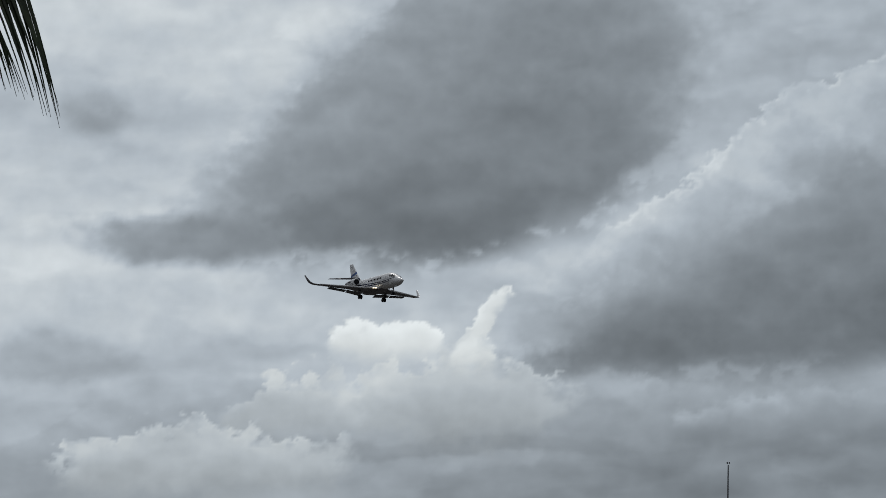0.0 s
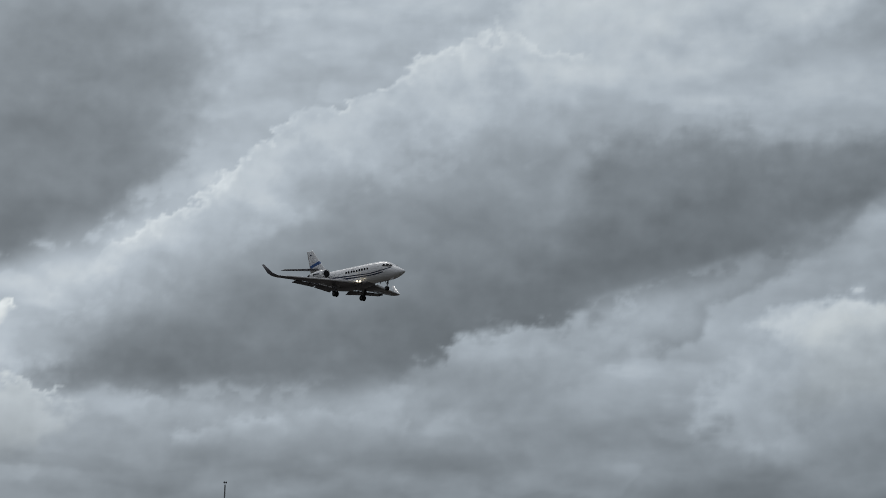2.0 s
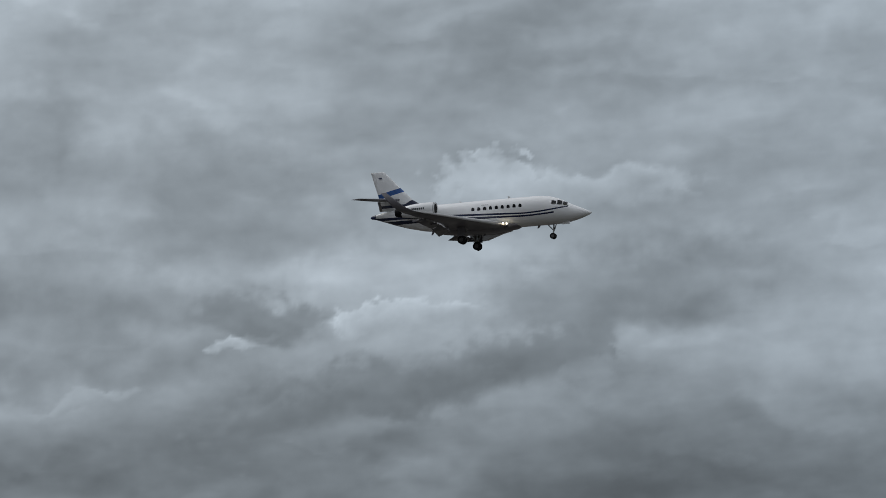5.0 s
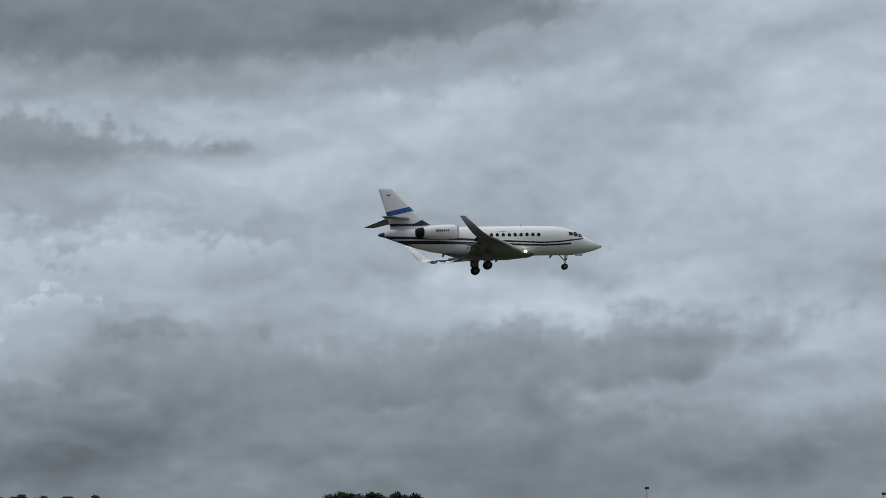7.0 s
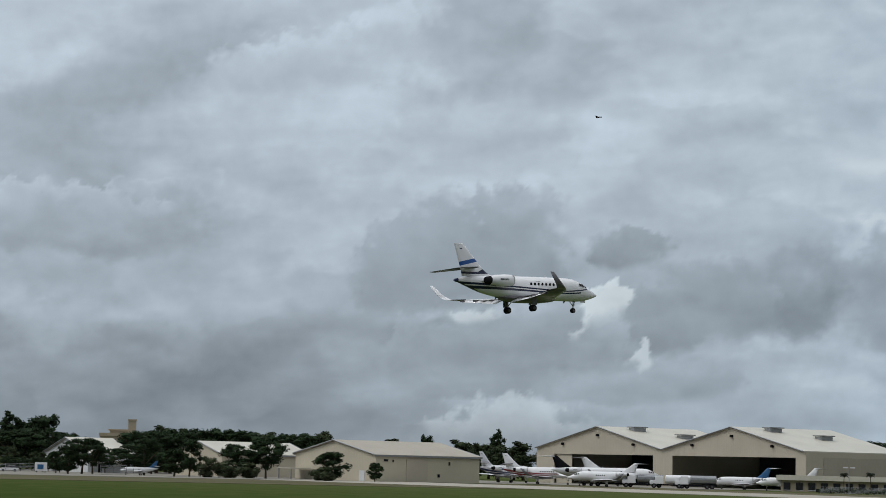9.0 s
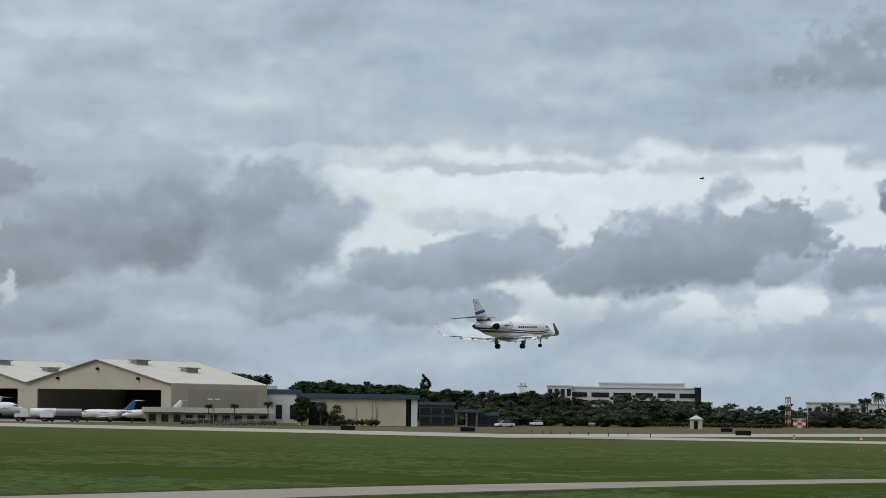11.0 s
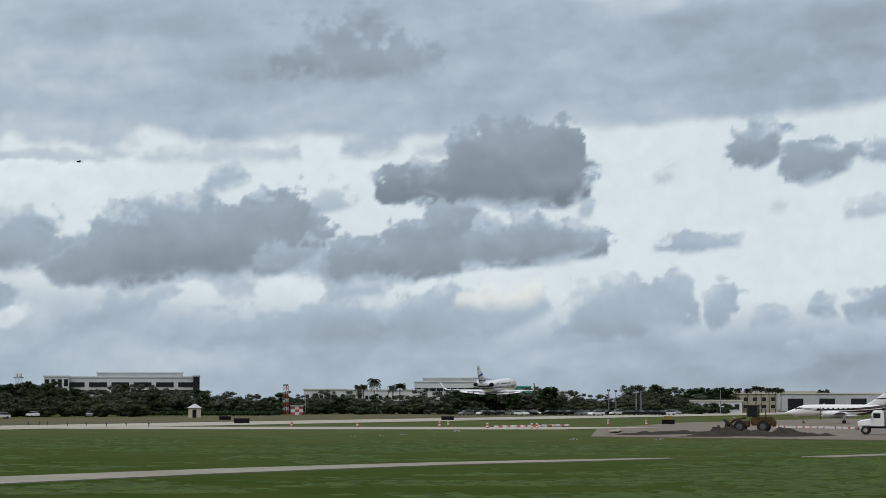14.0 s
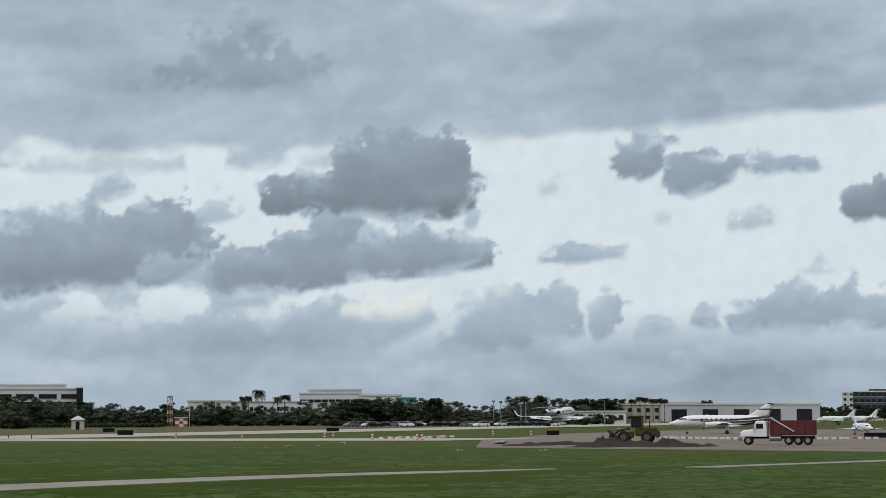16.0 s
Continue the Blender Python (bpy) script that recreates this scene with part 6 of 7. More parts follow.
tree("round", 49.81, 535, 6.4, 0.9); tree("palm", 50.24, 530, 5.6); tree("palm", 50.63, 531, 5.0); tree("sabal", 49.01, 520, 5.4); tree("sabal", 48.22, 522, 4.8); tree("sabal", 47.62, 523, 4.6)
tree("wide", 33.41, 552, 7.8, 1.0); tree("broad", 32.35, 556, 8.6, 1.0); tree("bush", 35.54, 521, 3.0, 1.2); tree("bush", 33.28, 543, 3.6, 1.2)
tree_row(49.79, 52.57, 760, 760, 9.8, 12.6, 16, ("broad", "olive", "wide"))
tree_row(52.43, 55.74, 740, 740, 8.0, 10.2, 16, ("olive", "broad", "olive"))
tree("round", 49.77, 545, 6.0, 1.1); tree("round", 50.30, 543, 4.8, 0.8); tree("bush", 50.61, 543, 3.4, 0.8)
tree_row(59.29, 71.65, 715, 730, 2.4, 3.6, 44, ("bush",), 1.5)
tree_row(22.94, 31.85, 632, 632, 4.5, 6.5, 26, ("wide", "round", "olive"))
# squat trees added in place of the dark shade beneath the taller ones
tree_row(22.9, 29.6, 606, 606, 2.6, 3.8, 34, ("round", "wide"), 1.5)
tree("wide", 29.86, 560, 8.4, 1.15); tree("round", 29.55, 558, 5.6, 1.5); tree("wide", 31.3, 562, 8.8, 1.1)
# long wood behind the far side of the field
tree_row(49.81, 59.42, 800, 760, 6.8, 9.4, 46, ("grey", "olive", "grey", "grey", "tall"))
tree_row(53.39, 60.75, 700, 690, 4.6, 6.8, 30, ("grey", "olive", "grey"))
tree("tall", 52.69, 830, 15.8, 0.7); tree("olive", 52.88, 700, 8.8, 1.2)
tree_row(53.21, 57.96, 640, 640, 3.0, 4.6, 18, ("bush",), 1.3)
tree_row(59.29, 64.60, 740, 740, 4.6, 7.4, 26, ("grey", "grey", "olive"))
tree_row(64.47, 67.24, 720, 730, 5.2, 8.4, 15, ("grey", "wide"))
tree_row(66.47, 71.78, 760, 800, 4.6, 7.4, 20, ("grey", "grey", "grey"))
tree("round", 67.40, 700, 8.0, 1.2); tree("round", 66.53, 705, 7.0, 1.2)
tree_row(69.13, 70.45, 820, 820, 8.0, 9.2, 6, ("grey", "olive"))
tree_row(70.79, 71.58, 800, 800, 7.0, 8.6, 4, ("broad",))
tree("palm", 63.25, 790, 12.2, 0.8); tree("sabal", 62.88, 795, 9.6, 0.7); tree("sabal", 63.01, 796, 9.8, 0.7); tree("palm", 63.68, 800, 9.8, 0.7); tree("sabal", 63.87, 800, 10.2)
for px in [71.79, 72.02, 72.2, 72.33, 72.51, 72.65, 72.78]:
    tree("sabal", px, 790, random.uniform(7.8, 9.2), 0.8)
tree("broad", 73.76, 960, 8.2, 1.2); tree_row(76.37, 78.31, 1000, 1000, 5.0, 7.2, 10, ("broad", "olive"))
tree_row(78.31, 80, 900, 800, 5.5, 8.0, 16, ("broad", "olive"))
tree_row(-30, 2.98, 800, 650, 7.0, 8.5, 14, ("broad", "olive"))


def hedge(a0, a1, d, h):
    x0, y0 = on_bearing(a0, d)
    x1, y1 = on_bearing(a1, d)
    bm = bmesh.new()
    n = max(3, int(math.hypot(x1 - x0, y1 - y0) / 0.9))
    for i in range(n + 1):
        k = i / n
        leaf_cloud(bm, (x0 + (x1 - x0) * k, y0 + (y1 - y0) * k, h * 0.5), h * 0.55, 26, 0.2, 0.9)
    tagged(mesh_object("hedge", bm, LEAF), "clipped dark green hedge along the fence", "hedge", kind="stuff")


hedge(50.67, 51.55, 520, 1.9)
hedge(57.70, 61.02, 640, 1.6)
hedge(47.09, 49.15, 505, 1.3)


def off_line(x, y, a, b):
    """Distance of points from the line between a and b."""
    d = np.array(b) - np.array(a)
    k = np.clip(((x - a[0]) * d[0] + (y - a[1]) * d[1]) / (d @ d), 0, 1)
    return np.hypot(x - a[0] - k * d[0], y - a[1] - k * d[1])


def grass_tufts():
    """Low rounded clumps that make the sward uneven."""
    rnd = np.random.default_rng(3)
    n = 30000
    a = np.radians(rnd.uniform(36, 80, n))
    d = 80 + 200 * rnd.random(n) ** 1.3
    x, y = d * np.sin(a), d * np.cos(a)
    keep = ~((y > 70.5) & (y < 84) & (x < 145)) & (off_line(x, y, (118, 77), (166, 62)) > 8) & (off_line(x, y, (172, 53), (240, 31.5)) > 3.5)
    keep &= ~((x > 236) & (y < 150)) & (y < 200) & (fbm(x / 11, y / 11, 3, 200) + rnd.uniform(-0.1, 0.1, n) > 0.0)
    x, y = x[keep], y[keep]
    n, sides = len(x), 6
    h, r, turn = rnd.uniform(0.03, 0.1, n), rnd.uniform(0.25, 0.8, n), rnd.uniform(0, 6.28, n)
    co = [np.stack((x, y, h), -1)]
    for q, up in ((0.55, 0.72), (1.0, -0.01)):
        for k in range(sides):
            w = r * q * rnd.uniform(0.75, 1.25, n)
            t = turn + 2 * math.pi * k / sides
            co.append(np.stack((x + w * np.cos(t), y + w * np.sin(t), h * up), -1))
    i, faces = np.arange(n), []
    for k in range(sides):
        p, q = 1 + k, 1 + (k + 1) % sides
        faces += np.stack((i, p * n + i, q * n + i), -1).tolist()
        faces += np.stack((p * n + i, (p + sides) * n + i, (q + sides) * n + i, q * n + i), -1).tolist()
    me = bpy.data.meshes.new("grass")
    me.from_pydata(np.concatenate(co).tolist(), [], faces)
    me.polygons.foreach_set("use_smooth", np.ones(len(faces), bool))
    me.materials.append(material("rough_grass", (0.042, 0.07, 0.0165), 1.0, spots=(0.06, 0.088, 0.027), size=0.3, by_island=0.22))
    tagged(new("grass", me), "rough rounded clumps of green grass on the field", "grass", kind="stuff")


grass_tufts()


# ---- masts, signs and field equipment ----
def lamp_mast(a, d, h, label="tall thin steel light mast", head=0.6):
    x, y = on_bearing(a, d)
    root = thing("light_mast", pose(x, y, 0, 0, 0, 90 - a), label, "mast", "light masts")
    part("pole", rods(((0, 0, -0.1), (0, 0, h - 0.4), 0.16, 0.09, 10)), STEEL, root)
    for s in (-1, 1):
        part("lamp_head", boxed(-0.6 * head, 0.6 * head, s * 0.03, s * 0.7 * head, h - 0.8 * head, h, bevel=0.05), BLACK, root)
    return root


lamp_mast(-52.69, 320, 16.3, head=0.32)
lamp_mast(19.06, 700, 18.4, head=0.8)
lamp_mast(24.52, 700, 18.4, head=0.8)
for px, h in ((68.94, 7.0), (69.42, 7.4), (69.52, 7.4), (71.38, 7.6), (68.77, 7.2), (69.41, 7.6), (69.53, 7.6)):
    lamp_mast(px, 700 if px > 40 else 600, h)


def beacon_tower(a, d, h):
    x, y = on_bearing(a, d)
    root = thing("beacon_tower", pose(x, y, 0), "grey lattice beacon tower with a platform", "tower")
    for sx, sy in itertools.product((-1, 1), (-1, 1)):
        part("leg", rods(((sx * 0.9, sy * 0.9, 0), (sx * 0.5, sy * 0.5, h), 0.09, 0.07, 5)), STEEL, root)
    for k in range(6):
        z = h * k / 6
        part("brace", rods(((-0.9, -0.9, z), (0.8, -0.8, z + h / 6), 0.05, 0.05, 4), ((0.9, 0.9, z), (-0.8, 0.8, z + h / 6), 0.05, 0.05, 4)), STEEL, root)
    part("platform", boxed(-1.1, 1.1, -1.1, 1.1, h, h + 0.2), STEEL, root)
    for s in (-0.6, 0.6):
        part("beacon", boxed(-0.3, 0.3, s - 0.35, s + 0.35, h + 0.25, h + 1.3, bevel=0.1), STUCCO, root)


beacon_tower(54.98, 720, 10.8)


def lattice_mast(x, y, h):
    root = thing("approach_mast", pose(x, y, 0), "red and white lattice antenna mast beside a shelter", "mast")
    n = 7
    for k in range(n):
        z0, z1 = h * k / n, h * (k + 1) / n
        bm = bmesh.new()
        for sx, sy in itertools.product((-1, 1), (-1, 1)):
            rod(bm, (sx * 0.55, sy * 0.55, z0), (sx * 0.55, sy * 0.55, z1), 0.08, 0.08, 5)
        rod(bm, (-0.55, -0.55, z0), (0.55, -0.55, z1), 0.05, 0.05, 4)
        rod(bm, (0.55, -0.55, z0), (-0.55, -0.55, z1), 0.05, 0.05, 4)
        rod(bm, (-0.55, 0.55, z0), (-0.55, -0.55, z1), 0.05, 0.05, 4)
        part("section", bm, RED if k % 2 == 0 else STUCCO, root)
    part("antenna_head", boxed(-0.5, 0.5, -0.6, 0.6, h, h + 0.5), STEEL, root)


def shelter(x, y):
    root = thing("equipment_shelter", pose(x, y, 0, 0, 0, 30), "small red and white chequered equipment shelter", "shelter")
    w, h = 1.7, 2.5
    for i, j in itertools.product(range(3), range(3)):
        y0, y1 = -w + i * w * 2 / 3, -w + (i + 1) * w * 2 / 3
        part("panel", boxed(-1.5, 1.5, y0, y1, h * j / 3, h * (j + 1) / 3), RED if (i + j) % 2 == 0 else STUCCO, root)
    part("roof", boxed(-1.7, 1.7, -w - 0.2, w + 0.2, h, h + 0.2), STUCCO, root)
    part("mast", rods(((0, -w - 0.6, 0), (0, -w - 0.6, 7.6), 0.07, 0.05, 6)), STUCCO, root)


lattice_mast(619.0, 340.6, 8.3)
shelter(599.0, 326.0)


def hut(x, y):
    root = thing("equipment_hut", pose(x, y, 0, 0, 0, 30), "small cream hut with a grey hipped roof and dark door", "hut")
    part("wall", boxed(-1.5, 1.5, -1.5, 1.5, 0, 2.4), CREAM, root)
    part("roof", loft(bmesh.new(), [[(-1.8, -1.8, 2.4), (1.8, -1.8, 2.4), (1.8, 1.8, 2.4), (-1.8, 1.8, 2.4)], [(-0.3, -0.3, 3.3), (0.3, -0.3, 3.3), (0.3, 0.3, 3.3), (-0.3, 0.3, 3.3)]]), GREYWALL, root)
    part("door", boxed(-1.58, -1.5, -0.4, 0.5, 0.05, 2.0), BLACK, root, "dark door")
    part("aerial", rods(((0, 0, 3.2), (0, 0, 4.2), 0.04, 0.03, 5)), STEEL, root)


hut(506.0, 303.4)


def ground_sign(x, y, w=2.6, h=0.9, mat=BLACK):
    root = thing("taxiway_sign", pose(x, y, 0.0, 0, 0, 35), "low dark airfield sign box on short legs, seen from behind" if mat is BLACK else "low yellow airfield sign on short legs", "sign", "airfield signs")
    part("panel", boxed(-0.12, 0.12, -w / 2, w / 2, 0.15, h, bevel=0.03), mat, root)
    for s in (-1, 1):
        part("leg", boxed(-0.05, 0.05, s * w * 0.35 - 0.05, s * w * 0.35 + 0.05, -0.05, 0.15), STEEL, root)


ground_sign(333.9, 271.5); ground_sign(349.9, 257.0); ground_sign(438.5, 255.6, 2.4); ground_sign(379.0, 217.5, 2.8, 1.0); ground_sign(452.4, 211.1, 2.6)
ground_sign(379.2, 352.1, 2.6); ground_sign(472.9, 170.7, 1.7, 0.9, SIGN); ground_sign(388.9, 140.3, 2.2, 0.9)
ground_sign(357.6, 78.1, 4.0, 0.9)


def sign_post(x, y):
    root = thing("lamp_post", pose(x, y, 0, 0, 0, 40), "short dark lamp post with twin flat heads", "lamp post")
    part("pole", rods(((0, 0, 0), (0, 0, 5.4), 0.09, 0.07, 6)), STEEL, root)
    for s in (-1, 1):
        part("head", boxed(-0.2, 0.2, s * 0.2, s * 1.2, 5.3, 5.55), STUCCO, root)


sign_post(370.0, 336.3)


def edge_light(x, y):
    root = thing("edge_light", pose(x, y, 0.0), "small dark taxiway edge light on a stem", "light", "taxiway edge lights")
    part("stem", rods(((0, 0, 0), (0, 0, 0.45), 0.07, 0.06, 6)), BLACK, root)
    part("lens", boxed(-0.1, 0.1, -0.1, 0.1, 0.45, 0.65, bevel=0.03), NAVY, root)
    return root


lights = [[(344.3, 239.2), (345.7, 237.8), (339.0, 231.7), (333.9, 224.3), (336.1, 222.1), (331.2, 215.0), (333.4, 212.7), (328.9, 205.6)]]
first_light = edge_light(*lights[0][0])
for p in lights[0][1:]:
    copy_thing(first_light, pose(*p, 0.0))


def cone(x, y):
    root = thing("barrel", pose(x, y, 0.0), "orange safety barrel with pale bands", "safety barrel", "orange safety barrels")
    for k in range(4):
        bm = bmesh.new()
        bmesh.ops.create_cone(bm, cap_ends=True, segments=12, radius1=0.22 - k * 0.018, radius2=0.205 - k * 0.018, depth=0.22, matrix=Matrix.Translation((0, 0, 0.11 + k * 0.22)))
        part("band", bm, ORANGE if k % 2 == 0 else STUCCO, root)
    return root


spots = [(344.8, 188.6), (345.0, 176.8), (347.0, 163.3), (362.9, 169.2), (331.8, 148.3), (330.0, 140.3), (330.5, 139.7), (390.8, 151.9), (386.9, 143.5)]
first_cone = cone(*spots[0])
for p in spots[1:]:
    copy_thing(first_cone, pose(*p, 0.0))


def barricade(x, y, turn):
    root = thing("barricade", pose(x, y, 0.0, 0, 0, turn), "low white and orange plastic barricade on the pavement", "barricade", "low barricades")
    for k in range(3):
        part("block", boxed(-0.25, 0.25, -1.2 + k * 0.8, -0.42 + k * 0.8, 0, 0.36, bevel=0.06), STUCCO if k != 1 else ORANGE, root)
    return root


b0 = None
for (xa, ya), (xb, yb), n in (((339.9, 149.5), (361.0, 148.1), 9), ((352.7, 109.4), (341.1, 94.2), 13), ((342.9, 83.9), (350.7, 77.6), 9)):
    for i in range(n):
        k = i / (n - 1)
        p = (xa + (xb - xa) * k + random.uniform(-0.6, 0.6), ya + (yb - ya) * k)
        turn = random.uniform(-25, 25)
        if b0 is None:
            b0 = barricade(*p, turn)
        else:
            copy_thing(b0, pose(*p, 0.0, 0, 0, turn))


def rubble(x, y, s):
    bm = bmesh.new()
    for _ in range(7):
        r = bmesh.ops.create_icosphere(bm, subdivisions=1, radius=s * random.uniform(0.14, 0.36), matrix=Matrix.Translation((random.uniform(-s, s) * 0.7, random.uniform(-s, s) * 1.2, s * 0.12)) @ pose(0, 0, 0, random.uniform(0, 90), random.uniform(0, 40), random.uniform(0, 180)) @ Matrix.Diagonal((1.3, 0.8, 0.6, 1)))
        for v in r["verts"]:
            v.co += Vector((random.uniform(-1, 1), random.uniform(-1, 1), random.uniform(-1, 1))) * s * 0.15
    ob = mesh_object("rubble", bm, RUBBLE)
    ob.matrix_world = pose(x, y, 0.02)
    tagged(ob, "small heap of white broken rubble on grass", "rubble", "white rubble heaps")


for x, y, s in [(250.7, 128.8, 0.45), (256.7, 128.2, 0.3), (266.5, 130.2, 0.35), (294.3, 136.0, 0.5), (241.4, 97.8, 0.35), (273.2, 129.5, 0.2), (244.0, 89.0, 0.4)]:
    rubble(x, y, s)


# ---- parked aircraft ----
STRIPE_RED = livery("white_red_stripe", (0.78, 0.78, 0.78), (0.2, 0.02, 0.03), "body")
DARK_STRIPE = livery("white_dark_stripe", (0.78, 0.78, 0.77), (0.035, 0.018, 0.018), "body")
NAVY_FIN = livery("white_navy_body", (0.78, 0.78, 0.79), (0.02, 0.03, 0.08), "body")


def park(name, t_x, t_y, turn, label, **k):
    return jet(name, pose(t_x, t_y, 0.0, 0, 0, turn), label, group="parked aircraft", **k)


giv = park("parked_jet", 246.7, 500.5, 153, "large white business jet with a T-tail and navy sweep, parked", skin=NAVY_FIN, s=1.03, fin_top=7.3, tee=True, windows=6)
park("parked_jet", 384.0, 461.0, 5, "white trijet-style business jet parked by the hangar", skin=NAVY_FIN, s=1.0, windows=7)
park("parked_jet", 374.1, 436.6, -40, "white business jet with a thin red stripe, parked", skin=STRIPE_RED, s=0.95, windows=7)
park("parked_jet", 373.0, 417.7, -20, "white business jet with a black fin, parked", fin_mat=BLACK, s=1.0, fin_top=6.8, tee=True, windows=6)
park("parked_jet", 404.9, 442.7, -42, "white T-tailed business jet parked behind the trucks", s=1.0, fin_top=6.8, tee=True, windows=6)
park("parked_jet", 365.0, 404.7, 140, "white T-tailed jet facing the taxiway, parked", s=0.8, fin_top=6.8, tee=True, windows=5)
park("parked_jet", 394.2, 390.6, 140, "small white jet with a blue tail, parked before an open hangar", fin_mat=BLUE, s=0.68, tee=True, windows=5)
park("parked_jet", 396.3, 378.4, 140, "small white jet with winglets, parked before an open hangar", s=0.7, tee=True, windows=5)
park("parked_turboprop", 420.3, 119.6, 107, "white twin turboprop with dark stripes and a T-tail, parked", skin=DARK_STRIPE, fin_skin=PROP_FIN, s=0.8, long=1.18, fin_top=6.9, win_x=-2.6, win_step=0.92, win_r=0.29, tee=True, engines="wing", winglets=False, windows=8)
park("parked_jet", 681.4, 160.4, 112, "white business jet far off on the apron", s=0.58, tee=True, windows=5)
park("parked_jet", 702.3, 158.6, 108, "white business jet far off on the apron", s=0.58, tee=True, windows=5)
park("parked_aircraft", 409.8, 92.1, 212, "small white low-wing propeller aircraft", s=0.48, engines="wing", winglets=False, windows=2)
park("parked_aircraft", 289.9, 479.1, 160, "small white and blue light aircraft by a fence", s=0.45, engines="wing", winglets=False, windows=2, fin_mat=BLUE)


# ---- vehicles ----
def fuel_truck(x, y, turn, tank=True):
    root = thing("fuel_truck", pose(x, y, 0.08, 0, 0, turn), "white airport fuel truck with a steel tank", "truck", "fuel trucks")
    part("chassis", boxed(-4.2, 3.6, -1.0, 1.0, 0.55, 0.9), BLACK, root)
    cab = part("cab", boxed(2.0, 3.9, -1.15, 1.15, 0.8, 2.7, bevel=0.18), PAINT, root)
    part("windscreen", boxed(3.6, 3.94, -0.95, 0.95, 1.75, 2.45, bevel=0.03), GLASS, cab)
    part("hood", boxed(3.8, 5.0, -0.95, 0.95, 0.8, 1.7, bevel=0.15), PAINT, cab)
    part("tank", loft(bmesh.new(), [ring_x(x0, 0, 1.95, w, h, 20, 2.6) for x0, w, h in ((-4.2, 0.7, 0.6), (-4.1, 1.1, 0.95), (1.5, 1.1, 0.95), (1.6, 0.7, 0.6))]), PAINT if not tank else STEEL, root)
    for xx, yy in itertools.product((-3.2, -2.1, 4.1), (-0.95, 0.95)):
        wheel("wheel", root, xx, yy, 0.5, 0.5, 0.35)
    return root


for x, y, turn, s in [(369.1, 405.0, 140, 0), (371.7, 398.5, 140, 1), (374.9, 392.9, 140, 0), (378.8, 389.0, 140, 1)]:
    fuel_truck(x, y, turn, bool(s))
fuel_truck(246.6, 533.5, 160)


def car(x, y, turn, mat, label):
    root = thing("car", pose(x, y, 0.0, 0, 0, turn), label, "car", "parked cars")
    rings = [[(xx, -0.88, 0.35), (xx, 0.88, 0.35), (xx, 0.9, z), (xx, -0.9, z)] for xx, z in ((-2.2, 0.85), (-2.1, 0.95), (1.0, 0.98), (2.1, 0.8), (2.2, 0.6))]
    part("body", loft(bmesh.new(), rings), mat, root)
    rings = [[(a, -w, z), (b, -w, z), (b, w, z), (a, w, z)] for a, b, w, z in ((-1.9, 1.2, 0.84, 0.95), (-1.5, 0.5, 0.68, 1.45))]
    cab = part("cabin", loft(bmesh.new(), rings), GLASS, root, "dark car windows")
    part("roof", boxed(-1.45, 0.45, -0.66, 0.66, 1.45, 1.5), mat, cab)
    for xx, yy in itertools.product((-1.35, 1.4), (-0.82, 0.82)):
        wheel("wheel", root, xx, yy, 0.33, 0.33, 0.22)
    return root


cars = [car(*(508.3, 363.6), 40, BLACK, "dark parked car on the asphalt"), car(*(513.9, 355.7), 60, PAINT, "white parked car beside the trees"), car(*(521.9, 343.8), 30, STEEL, "silver parked car beside the trees")]
for i in range(24):
    a = 65.3 + (70.45 - 65.3) * (i + random.random() * 0.7) / 24
    x, y = on_bearing(a, 660 + random.uniform(-8, 25))
    ob = copy_thing(random.choice((cars[0], cars[0], cars[0], cars[2], cars[1])), pose(x, y, 0, 0, 0, random.choice((60, 150, 240)) + random.uniform(-8, 8)))
for px, d in ((28.20, 590), (54.57, 560), (68.48, 640)):
    x, y = on_bearing(px, d)
    copy_thing(cars[1], pose(x, y, 0.05, 0, 0, 150))


def service_cart(x, y):
    root = thing("service_cart", pose(x, y, 0.05, 0, 0, 60), "white box service cart with a dark blue panel", "cart")
    part("box", boxed(-1, 1, -1.4, 1.4, 0.4, 2.4, bevel=0.05), PAINT, root)
    part("panel", boxed(-1.06, -1.0, -0.6, 0.8, 0.8, 1.9), BLUE, root)
    for xx, yy in itertools.product((-0.7, 0.7), (-1.0, 1.0)):
        wheel("wheel", root, xx, yy, 0.3, 0.3, 0.2)


service_cart(278.1, 503.3)


